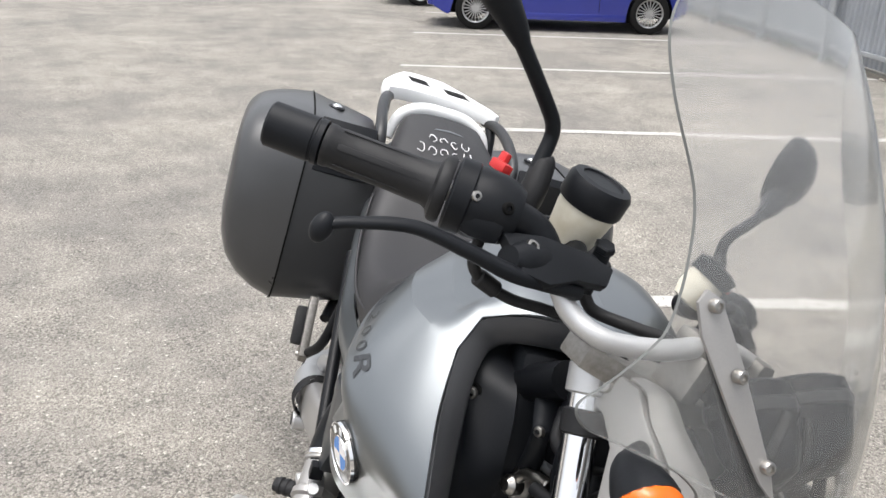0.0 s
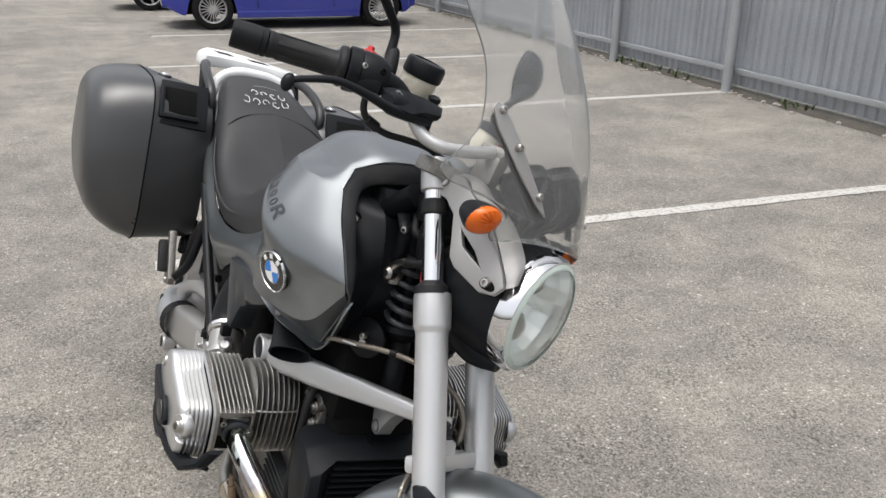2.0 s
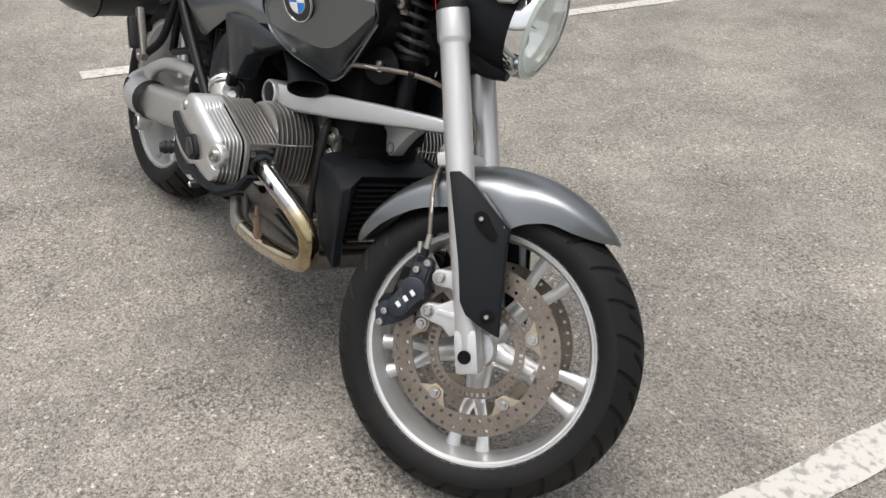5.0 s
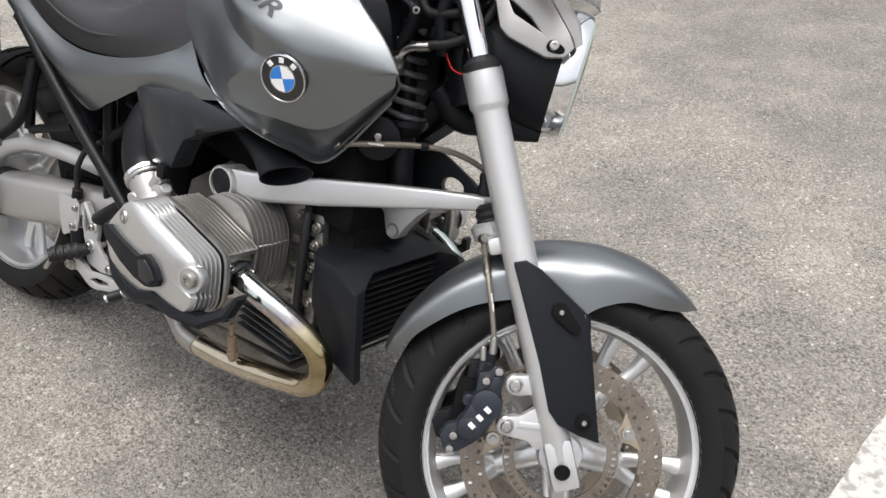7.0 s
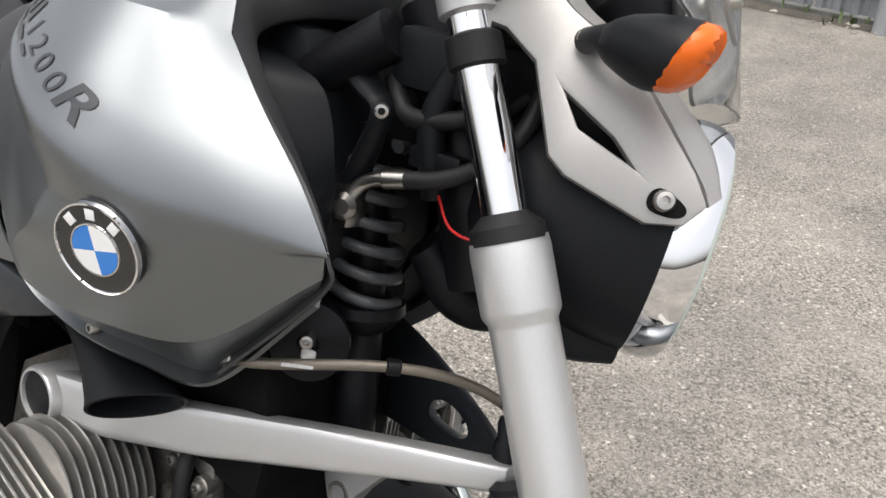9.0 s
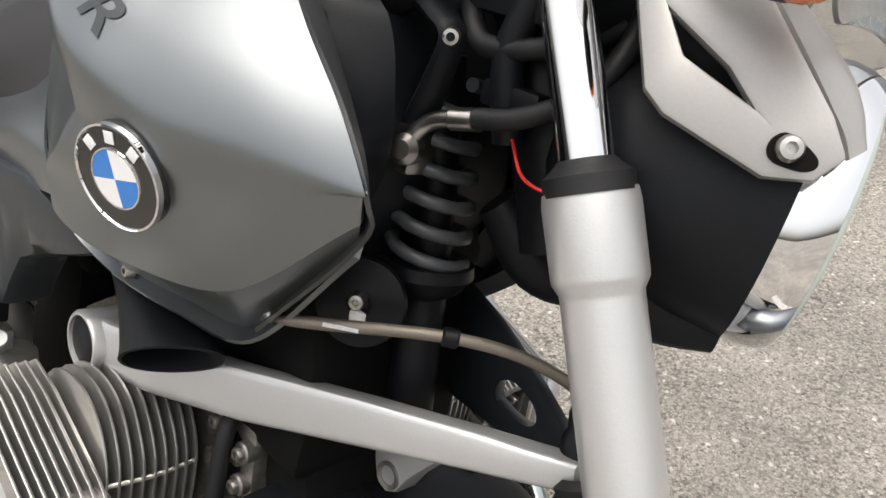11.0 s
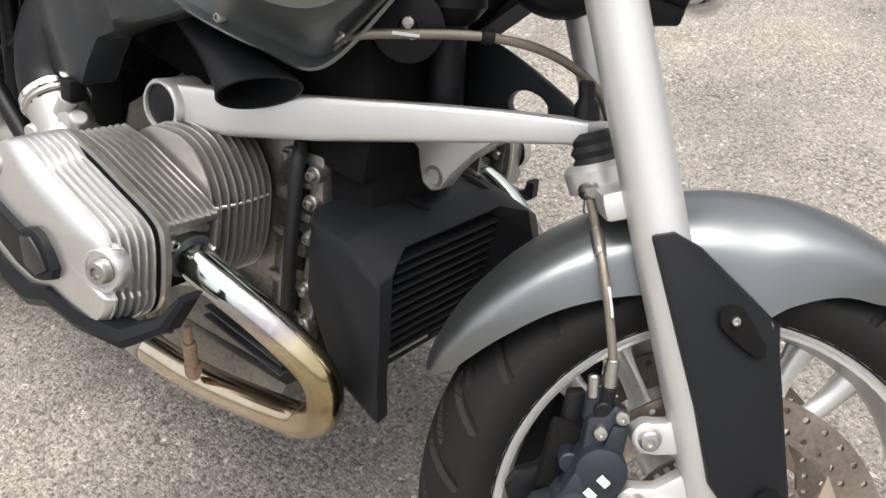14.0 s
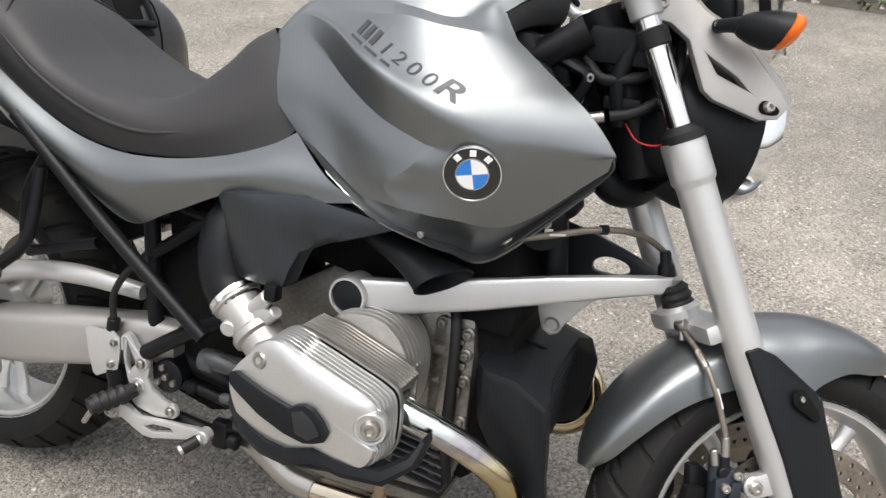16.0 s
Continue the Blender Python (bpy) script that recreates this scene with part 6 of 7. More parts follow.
def rounded(o, per=4):
    loop = [V(*p, 0) for p in o]
    loop = [loop[-1]] + loop + loop[:2]
    return [tuple(spline(loop, 1 + k / per)[:2]) for k in range(len(o) * per)]


def ribbed_cover():
    """The valve cover: a chamfer round the top and front cut by six grooves, then a smooth domed face."""
    o = outline_at(1.0)
    loop = [V(*p, 0) for p in o]
    loop = [loop[-1]] + loop + loop[:2]
    per, mid = 10, V(0.884, 0.484, 0)
    base = [spline(loop, 1 + k / per) for k in range(len(o) * per)]
    grooved = [min(1, max(0, (k / per - 2.75) / 0.25)) * min(1, max(0, (9.6 - k / per) / 0.25)) for k in range(len(base))]
    rings = []

    def ring(y, scale, cut=0.0):
        out = []
        for p, g in zip(base, grooved):
            w = min(1, max(0, (p.x - 0.800) / 0.085))
            w = (0.12 + 0.88 * w * w * (3 - 2 * w)) * (0.6 if p.y < 0.44 else 1.0)
            if scale < 0.8:
                q = mid + (p - mid) * (1 - 0.2 * w) * (scale / 0.8)
            else:
                q = mid + (p - mid) * (1 - (1 - scale) * w - cut * g)
            out.append(V(q.x, y, q.y))
        rings.append(out)

    ring(-0.279, 0.985)
    ring(-0.284, 0.985)
    for k in range(6):
        y, f = -0.2845 - 0.0078 * k, 0.975 - 0.017 * k - 0.004 * max(0, k - 3)
        ring(y, f - 0.002, 0.095)
        ring(y - 0.0040, f - 0.005, 0.095)
        ring(y - 0.0043, f - 0.006, 0.010)
        ring(y - 0.0047, f - 0.006, 0.0)
        ring(y - 0.0070, f - 0.010, 0.0)
        ring(y - 0.0074, f - 0.012, 0.010)
    ring(-0.3345, 0.840)
    ring(-0.3385, 0.800)
    for y, f in ((-0.3405, 0.76), (-0.3430, 0.66), (-0.3450, 0.50), (-0.3460, 0.30), (-0.3463, 0.12)):
        ring(y, f)
    return loft(rings)


def build_engine():
    block = body("engine_block", joined(plate([(0.60, 0.30), (0.66, 0.52), (0.78, 0.60), (1.00, 0.57), (1.022, 0.50), (1.022, 0.32), (0.98, 0.25), (0.66, 0.24)], 0, 0.19, 0.02)), CAST, "cast aluminium boxer engine block")
    part("front_cover", plate([(0.945, 0.545), (1.012, 0.56), (1.018, 0.50), (1.022, 0.34), (1.005, 0.28), (0.95, 0.27)], -0.085, 0.02, 0.005), CAST, block)
    for x, z in ((1.006, 0.535), (1.006, 0.501), (1.010, 0.459), (1.012, 0.392), (1.014, 0.345), (0.995, 0.30), (0.965, 0.545)):
        part("bolt", joined(rod((x, -0.088, z), (x, -0.104, z), 0.0105, 16), hexbolt((x, -0.105, z), (0, -1, 0), 0.007, 0.005)), CAST, block)
    part("rib", box(0.012, 0.016, 0.27, (0.978, -0.098, 0.42), 0.004), CAST, block)
    for k, (x, z) in enumerate(((0.993, 0.520), (0.995, 0.482), (0.997, 0.440), (0.999, 0.392), (1.001, 0.352), (0.963, 0.50), (0.961, 0.45), (0.961, 0.39), (0.963, 0.34))):
        part("casting_web", box(0.026 if k % 2 else 0.018, 0.012, 0.008 + 0.004 * (k % 3), (x, -0.097, z), 0.003), CAST, block)
    # Flat dark plates paint the shade of pockets in the casting.
    for z0, z1 in ((0.545, 0.470), (0.462, 0.408), (0.400, 0.335)):
        part("pocket_shade", plate([(0.982, z0), (0.998, z0 - 0.006), (1.000, z1 + 0.004), (0.984, z1)], -0.0965, 0.003, 0.001), DARK, block)
    part("pipe", tube([(0.982, -0.10, 0.565), (0.990, -0.112, 0.535), (0.996, -0.116, 0.44), (1.000, -0.114, 0.34), (1.006, -0.106, 0.29)], 0.0085, 12), GRIP, block, "black rubber breather pipe")
    part("sump", plate([(0.62, 0.25), (1.0, 0.25), (0.98, 0.20), (0.66, 0.19)], 0, 0.20, 0.02), CAST, block)
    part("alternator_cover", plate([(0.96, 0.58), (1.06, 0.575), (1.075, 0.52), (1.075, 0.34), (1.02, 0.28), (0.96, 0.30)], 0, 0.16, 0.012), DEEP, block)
    for s in (1, -1):
        def side(bm):
            return bm if s == 1 else moved(flipped(bm), Matrix.Translation((0.045, 0.03, 0.015)))

        # Core coloured near black, so the gaps between the bare fins look shaded.
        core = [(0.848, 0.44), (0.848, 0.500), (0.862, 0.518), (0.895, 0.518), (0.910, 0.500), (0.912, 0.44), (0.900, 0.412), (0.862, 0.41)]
        head = body("cylinder", side(joined(plate(core, -0.155, 0.11, 0.004), plate([(0.812, 0.43), (0.812, 0.490), (0.828, 0.512), (0.925, 0.484), (0.925, 0.478), (0.918, 0.47), (0.915, 0.42), (0.86, 0.415)], -0.241, 0.070, 0.004))), DARK, "finned aluminium cylinder, its core coloured dark for shade between fins")
        # Black block that stands for the shade inside the exhaust port.
        part("port_shade", side(box(0.012, 0.060, 0.085, (0.930, -0.240, 0.448), 0.003)), DEEP, head)
        part("port_frame", side(joined(box(0.020, 0.074, 0.008, (0.964, -0.240, 0.499), 0.002), box(0.024, 0.006, 0.062, (0.962, -0.2055, 0.472), 0.002), box(0.014, 0.008, 0.10, (0.968, -0.2745, 0.452), 0.002), tube([(0.958, -0.262, 0.486), (0.966, -0.238, 0.493), (0.962, -0.213, 0.484)], 0.006, 10, 4))), CAST, head, "cast frame round the exhaust port")
        part("rubber_gasket", side(loft([[V(a, y, b) for a, b in rounded(outline_at(k))] for y, k in ((-0.2795, 0.978), (-0.2845, 0.978))])), DEEP, head)
        for k in range(9):
            y = -0.112 - 0.0106 * k
            c = 0.004 * math.sin(math.pi * k / 8)
            o = [(0.815, 0.44), (0.818, 0.525 + c), (0.845, 0.556 + c), (0.890, 0.562 + c), (0.926, 0.548 + c), (0.950 + c, 0.515), (0.955 + c, 0.475), (0.950 + c, 0.425), (0.925, 0.392), (0.87, 0.382), (0.83, 0.40)]
            part("cooling_fin", side(plate(rounded(o, 3), y, 0.0026, 0.0007)), FIN, head)
        part("fin_tie", side(tube([(0.9500, -0.112, 0.495), (0.9545, -0.155, 0.495), (0.9510, -0.198, 0.495)], 0.0022, 8, 4)), FIN, head)
        for k in range(8):
            y = -0.2075 - 0.0088 * k
            o = [(0.785, 0.44), (0.788, 0.510), (0.800, 0.540), (0.818, 0.5535), (0.862, 0.546), (0.920, 0.526), (0.962, 0.5115), (0.9745, 0.5035), (0.972, 0.495), (0.930, 0.493), (0.925, 0.42), (0.86, 0.412)]
            part("cooling_fin", side(plate(o, y, 0.0031, 0.0008)), FIN, head)
        part("gasket", side(loft([[V(a, y, b) for a, b in rounded(outline_at(k))] for y, k in ((-0.272, 0.985), (-0.280, 0.985))])), CAST, head)
        cover = body("valve_cover", side(ribbed_cover()), COVER, "polished silver valve cover with ribs", sharp=24)
        for x, z, y in ((0.966, 0.472, -0.3350), (0.803, 0.523, -0.3330)):
            out = (0.30 if x > 0.9 else -0.25, -1, 0.05)
            part("bolt_well", side(turned([(0.0003, 0.0015), (0.0165, 0.0015), (0.0172, 0.005), (0.0205, 0.0055), (0.0235, 0.001), (0.0245, -0.012)], (x, y, z), out, 28)), COVER, cover)
            part("cover_bolt", side(joined(turned([(0.0125, 0.001), (0.0135, 0.003), (0.0125, 0.0045), (0.0118, 0.006), (0.0118, 0.010), (0.0105, 0.012), (0.006, 0.012)], (x, y, z), out, 24), turned([(0.0062, 0.012), (0.0058, 0.007), (0.0003, 0.007)], (x, y, z), out, 6))), STEEL, cover)
        # head protector: an upper strip that swells into a pad, a lower strip round the bottom edge, a lip below it
        def strap(o, y, thick, dish):
            bm = plate(o, y, thick, 0.003)
            for v in bm.verts:
                v.co.y += dish * ((v.co.x - 0.885) / 0.12) ** 2
            return bm

        upper = strap([(0.760, 0.497), (0.772, 0.501), (0.817, 0.486), (0.857, 0.476), (0.866, 0.482), (0.878, 0.486), (0.891, 0.483), (0.905, 0.470), (0.915, 0.455), (0.910, 0.442), (0.897, 0.436), (0.881, 0.432), (0.851, 0.437), (0.810, 0.452), (0.773, 0.474), (0.762, 0.482)], -0.3490, 0.012, 0.004)
        band = [(0.752, -0.314, 0.470), (0.758, -0.328, 0.446), (0.785, -0.336, 0.415), (0.815, -0.339, 0.402), (0.850, -0.341, 0.398), (0.892, -0.342, 0.414), (0.936, -0.338, 0.406), (0.986, -0.326, 0.404), (1.018, -0.304, 0.426), (1.026, -0.288, 0.452)]
        rings = []
        for k, p in enumerate(band):
            w = (0.006, 0.010, 0.0125, 0.013, 0.0125, 0.0125, 0.0125, 0.012, 0.009, 0.005)[k]
            a, b = V(*band[max(k - 1, 0)]), V(*band[min(k + 1, len(band) - 1)])
            d = (b - a).normalized()
            up = V(-d.z, 0, d.x).normalized()
            rings.append([V(*p) + up * (w * c) + V(0, e, 0) for c, e in ((1.0, 0.004), (0.8, -0.006), (-0.2, -0.009), (-0.9, -0.005), (-1.0, 0.012), (0.2, 0.022), (0.9, 0.018))])
        lip = tube([(0.792, -0.312, 0.392), (0.84, -0.314, 0.378), (0.90, -0.310, 0.384), (0.955, -0.298, 0.388), (1.0, -0.282, 0.402)], [0.005, 0.009, 0.010, 0.009, 0.005], 10, 5, flat=0.7)
        crash = body("cylinder_guard", side(joined(upper, loft(rings), lip)), BLACK, "black plastic cylinder head protector", sharp=30)
        part("pad", side(strap([(0.862, 0.473), (0.879, 0.479), (0.895, 0.468), (0.907, 0.452), (0.890, 0.440), (0.870, 0.444)], -0.3560, 0.005, 0.004)), GREYBLACK, crash)
        # throttle body and intake rubber
        thr = body("throttle_body", side(tube_rings([(V(0.652, -0.186, 0.532) + V(0.735, -0.20, -0.52).normalized() * h, r * 1.16) for h, r in ((0, 0.030), (0.004, 0.034), (0.012, 0.034), (0.014, 0.031), (0.060, 0.030), (0.064, 0.034), (0.074, 0.034), (0.078, 0.029), (0.14, 0.027))], (0.735, -0.20, -0.52), 28)), BRACKET, "aluminium throttle body with clamps")
        part("clamp", side(turned([(0.0395, -0.005), (0.0415, -0.004), (0.0415, 0.004), (0.0395, 0.005)], (0.654, -0.187, 0.531), (0.735, -0.20, -0.52), 32)), CHROME, thr)
        part("injector", side(joined(rod((0.695, -0.205, 0.525), (0.730, -0.215, 0.560), 0.012, 14), rod((0.715, -0.205, 0.510), (0.745, -0.215, 0.540), 0.010, 14), box(0.03, 0.024, 0.022, (0.722, -0.208, 0.530), 0.004), rod((0.668, -0.200, 0.505), (0.674, -0.232, 0.498), 0.0125, 16))), SILVER, thr)
        part("plug", side(box(0.02, 0.022, 0.026, (0.738, -0.217, 0.570), 0.004)), DARK, thr)
        body("intake_rubber", side(tube([(0.664, -0.188, 0.524), (0.632, -0.180, 0.552), (0.615, -0.165, 0.605), (0.62, -0.14, 0.65), (0.66, -0.10, 0.69)], [0.037, 0.039, 0.040, 0.038, 0.038], 18, 6)), DARK, "black rubber intake boot")
        # exhaust header
        head_pipe = body("exhaust_header", side(tube([(0.940, -0.228, 0.458), (0.975, -0.229, 0.449), (1.020, -0.222, 0.433), (1.070, -0.206, 0.406), (1.112, -0.186, 0.368), (1.122, -0.176, 0.325), (1.100, -0.170, 0.290), (1.055, -0.168, 0.272), (0.92, -0.168, 0.248), (0.806, -0.160, 0.236)], 0.0208, 24, 7)), HEAT, "heat-tinted stainless exhaust header")
        part("flange", side(joined(rod((0.945, -0.228, 0.457), (0.962, -0.229, 0.453), 0.027, 20), box(0.010, 0.074, 0.024, (0.950, -0.232, 0.456), 0.004))), SPRING, head_pipe)
        for d in (-0.034, 0.034):
            part("flange_nut", side(hexbolt((0.962, -0.232 + d * 0.8, 0.470 - 0.3 * d), (1, 0, -0.2), 0.0075, 0.012)), STEEL, head_pipe)
        part("rear_pipe", side(tube([(0.812, -0.161, 0.237), (0.76, -0.150, 0.236), (0.70, -0.125, 0.244), (0.60, -0.08, 0.25)], [0.0225, 0.0225, 0.0225, 0.0225], 18, 6)), STEEL, head_pipe)
        part("lambda_sensor", side(joined(rod((0.930, -0.190, 0.268), (0.936, -0.205, 0.325), 0.008, 12), rod((0.931, -0.192, 0.275), (0.932, -0.195, 0.290), 0.011, 6), rod((0.936, -0.205, 0.325), (0.938, -0.21, 0.35), 0.005, 10))), BRICKRED, head_pipe)
        for k in range(6):
            part("cooling_fin", side(plate([(0.86, 0.366 - 0.014 * k), (1.00, 0.346 - 0.014 * k), (1.001, 0.343 - 0.014 * k), (0.86, 0.363 - 0.014 * k)], -0.102, 0.034, 0.0006)), SPRING, head)
    # oil cooler behind a black guard
    profile = (
        (-0.150, [(1.062, 0.496), (1.10, 0.492), (1.144, 0.470), (1.155, 0.40), (1.160, 0.36), (1.170, 0.318), (1.12, 0.345), (1.066, 0.42)]),
        (-0.146, [(1.048, 0.507), (1.10, 0.502), (1.149, 0.473), (1.160, 0.40), (1.164, 0.36), (1.174, 0.313), (1.11, 0.340), (1.055, 0.42)]),
        (-0.128, [(1.034, 0.512), (1.10, 0.508), (1.150, 0.480), (1.160, 0.40), (1.163, 0.36), (1.172, 0.314), (1.10, 0.335), (1.045, 0.42)]),
        (-0.100, [(1.034, 0.516), (1.10, 0.514), (1.142, 0.501), (1.124, 0.487), (1.115, 0.348), (1.130, 0.338), (1.10, 0.335), (1.045, 0.42)]),
        (0.100, [(1.034, 0.516), (1.10, 0.514), (1.138, 0.500), (1.122, 0.484), (1.113, 0.348), (1.128, 0.338), (1.10, 0.335), (1.045, 0.42)]),
        (0.148, [(1.045, 0.505), (1.10, 0.503), (1.152, 0.488), (1.168, 0.45), (1.164, 0.37), (1.152, 0.330), (1.10, 0.335), (1.05, 0.42)]),
        (0.176, [(1.056, 0.488), (1.10, 0.487), (1.150, 0.476), (1.166, 0.44), (1.162, 0.37), (1.150, 0.332), (1.10, 0.340), (1.06, 0.42)]),
        (0.183, [(1.066, 0.468), (1.10, 0.470), (1.144, 0.464), (1.156, 0.435), (1.154, 0.375), (1.144, 0.342), (1.10, 0.348), (1.07, 0.41)]))
    def eased(ring, cut=0.0035):
        """A ring with each corner cut by a short chamfer of three points."""
        out = []
        for k, (a, b) in enumerate(ring):
            p, q, r = V(a, b, 0), V(*ring[k - 1], 0), V(*ring[(k + 1) % len(ring)], 0)
            u, w = p + (q - p).normalized() * cut, p + (r - p).normalized() * cut
            out += [u, (u + w) * 0.25 + p * 0.5, w]
        return out

    hoops = [[V(p.x, y, p.y) for p in eased(ring)] for y, ring in profile]
    guard = body("cooler_guard", loft(hoops), BLACK, "black plastic oil cooler guard", sharp=32)
    for k in range(11):
        f = k / 10
        part("slat", box(0.016, 0.202, 0.0035, (0, 0, 0), 0.001, Matrix.Translation((1.130 - 0.009 * f, 0, 0.482 - 0.128 * f)) @ Matrix.Rotation(radians(14), 4, "Y")), BLACK, guard)
    part("cooler_core", box(0.004, 0.20, 0.15, (1.1225, 0, 0.418), 0.001, None), DEEP, guard)
    part("core_edge", box(0.004, 0.090, 0.004, (1.127, -0.048, 0.3485), 0.001), STEEL, guard, "bare aluminium edge of the cooler")
    # Vents are uncut; thin black plates carry the shade of their openings.
    for y in (-0.020, 0.105):
        part("vent_slot_shade", moved(plate([(-0.022, -0.004), (0.010, -0.007), (0.020, 0.002), (0.004, 0.006), (-0.020, 0.006)], 0, 0.0012, 0.0003, axis="z"), Matrix.Translation((1.092, y, 0.5155 if y < 0.1 else 0.5148)) @ Matrix.Rotation(radians(8), 4, "Y")), DEEP, guard)


# -- front suspension arm, spring, frame --
def build_arm():
    def leg():
        pts = [(V(0.836, -0.157, 0.574), 0.026, 0.016), (V(0.92, -0.141, 0.586), 0.0255, 0.017), (V(1.02, -0.112, 0.606), 0.024, 0.017), (V(1.12, -0.070, 0.626), 0.0205, 0.017), (V(1.20, -0.036, 0.641), 0.0165, 0.018), (V(1.255, -0.012, 0.650), 0.0135, 0.020), (V(1.280, 0.0, 0.653), 0.0125, 0.016)]
        rings = []
        for p, h, w in pts:
            side, up = V(-0.40, -0.92, 0), V(-0.22, 0, 0.975)
            rings.append([p + side * (w * math.copysign(abs(math.cos(a)) ** 0.4, math.cos(a))) + up * (h * math.copysign(abs(math.sin(a)) ** 0.4, math.sin(a))) for a in (2 * math.pi * k / 20 for k in range(20))])
        return loft(rings)

    arm = body("telelever_arm", leg(), SILVER, "satin silver front suspension arm", sharp=30)
    part("pivot_eye", turned([(0.0003, -0.03), (0.029, -0.03), (0.0305, 0.016), (0.0285, 0.019), (0.0255, 0.019), (0.0250, 0.015)], (0.836, -0.157, 0.574), (0, -1, 0), 32), SILVER, arm)
    part("pivot_cap", turned([(0.0003, 0.0175), (0.020, 0.0175), (0.0245, 0.0155), (0.025, 0.010)], (0.836, -0.157, 0.574), (0, -1, 0), 32), BLACK, arm)
    part("ball_cap", turned([(0.0003, 0.045), (0.007, 0.045), (0.0085, 0.040), (0.0085, 0.028), (0.0125, 0.022), (0.0135, 0.0)], (1.264, 0.002, 0.655), (-0.25, 0, 1), 20), DARK, arm)
    part("lug", plate([(1.051, 0.590), (1.161, 0.616), (1.181, 0.618), (1.156, 0.594), (1.133, 0.563), (1.123, 0.543), (1.111, 0.536), (1.098, 0.543), (1.091, 0.559), (1.085, 0.579), (1.071, 0.587)], -0.010, 0.03, 0.005), SILVER, arm)
    part("lug_bore", turned([(0.0003, -0.006), (0.008, -0.006), (0.009, 0.001), (0.0125, 0.002), (0.013, -0.002)], (1.112, -0.0255, 0.555), (0, -1, 0), 20), CAST, arm)
    # Far web of the silver arm, with its shade put into a dark colour.
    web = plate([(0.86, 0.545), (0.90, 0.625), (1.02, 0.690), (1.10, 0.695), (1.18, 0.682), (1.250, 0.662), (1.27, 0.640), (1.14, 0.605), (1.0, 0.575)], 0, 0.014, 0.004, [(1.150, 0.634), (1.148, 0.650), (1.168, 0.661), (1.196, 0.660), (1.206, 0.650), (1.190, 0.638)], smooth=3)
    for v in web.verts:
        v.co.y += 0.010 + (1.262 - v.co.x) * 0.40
    part("far_web", web, ANTHRACITE, arm, "far side of the arm with an oval opening, coloured dark for shade")

    strut = body("spring_strut", tube([(1.062, -0.018, 0.91), (1.082, -0.008, 0.76), (1.104, -0.008, 0.60)], [0.017, 0.019, 0.021], 20, 4), DARK, "black shock absorber with a grey coil spring")
    turns, pts = 6.6, []
    for k in range(int(turns * 14) + 1):
        a = 2 * math.pi * k / 14
        f = k / (turns * 14)
        c = V(1.065 + 0.021 * f, -0.018 + 0.008 * f, 0.895 - 0.158 * f)
        pts.append(c + V(0.0315 * math.cos(a), 0.0315 * math.sin(a), 0.0))
    part("coil_spring", tube(pts, 0.0058, 10, 1), SPRING, strut, "grey painted coil spring")
    part("spring_seat", turned([(0.02, 0.012), (0.040, 0.010), (0.041, 0.0), (0.03, -0.014), (0.02, -0.02)], (1.086, -0.010, 0.736), (-0.12, 0, 1), 28), DARK, strut)
    part("valve_banjo", joined(turned([(0.0003, 0.010), (0.007, 0.010), (0.012, 0.004), (0.012, -0.010)], (1.091, -0.068, 0.843), (0.4, -1, 0.1), 16), tube([(1.091, -0.066, 0.849), (1.098, -0.06, 0.864), (1.114, -0.056, 0.873), (1.138, -0.05, 0.879)], 0.0065, 12), rod((1.116, -0.056, 0.8735), (1.14, -0.049, 0.8795), 0.0085, 12), box(0.04, 0.03, 0.04, (1.073, -0.05, 0.841), 0.008)), STEEL, strut)
    body("brake_line", tube([(1.150, -0.070, 0.883), (1.18, -0.062, 0.892), (1.21, -0.045, 0.915), (1.225, -0.03, 0.95), (1.22, -0.01, 0.99)], 0.0075, 12), GRIP, "black rubber brake line")
    horn = body("horn", turned([(0.0003, 0.010), (0.008, 0.010), (0.010, 0.006), (0.030, 0.004), (0.036, 0.002), (0.037, -0.004), (0.025, -0.02), (0.0003, -0.022)], (1.085, -0.075, 0.716), (0.55, -0.8, 0.1), 32), DARK, "black disc horn")
    part("terminal", box(0.012, 0.008, 0.009, (1.098, -0.088, 0.712), 0.002), WHITE, horn)
    part("nut", hexbolt((1.091, -0.084, 0.722), (0.55, -0.8, 0.1), 0.007, 0.008), STEEL, horn)
    hose = body("cross_hose", tube([(1.03, -0.128, 0.690), (1.07, -0.138, 0.706), (1.10, -0.132, 0.715), (1.169, -0.062, 0.725), (1.215, -0.010, 0.716), (1.252, 0.030, 0.688), (1.272, 0.045, 0.650), (1.283, 0.040, 0.62)], 0.0048, 12, 8), BRAID, "braided steel brake hose across the arm")
    part("clip", rod((1.165, -0.066, 0.725), (1.174, -0.057, 0.725), 0.0075, 12), DARK, hose)
    part("pale_print", box(0.026, 0.0012, 0.003, (0, 0, 0), 0, Matrix.Translation((1.118, -0.122, 0.7185)) @ Matrix.Rotation(radians(46), 4, "Z")), CHALK, hose)
    part("crimp", rod((1.035, -0.130, 0.693), (1.062, -0.1365, 0.7035), 0.0065, 12), STEEL, hose)
    wires = body("wiring", tube([(1.17, -0.05, 0.875), (1.19, -0.055, 0.855), (1.215, -0.052, 0.852), (1.235, -0.04, 0.862)], 0.0013, 8), RED, "red wires by the steering head")
    part("plug", box(0.05, 0.016, 0.018, (1.16, -0.045, 0.90), 0.003, None), DARK, wires)


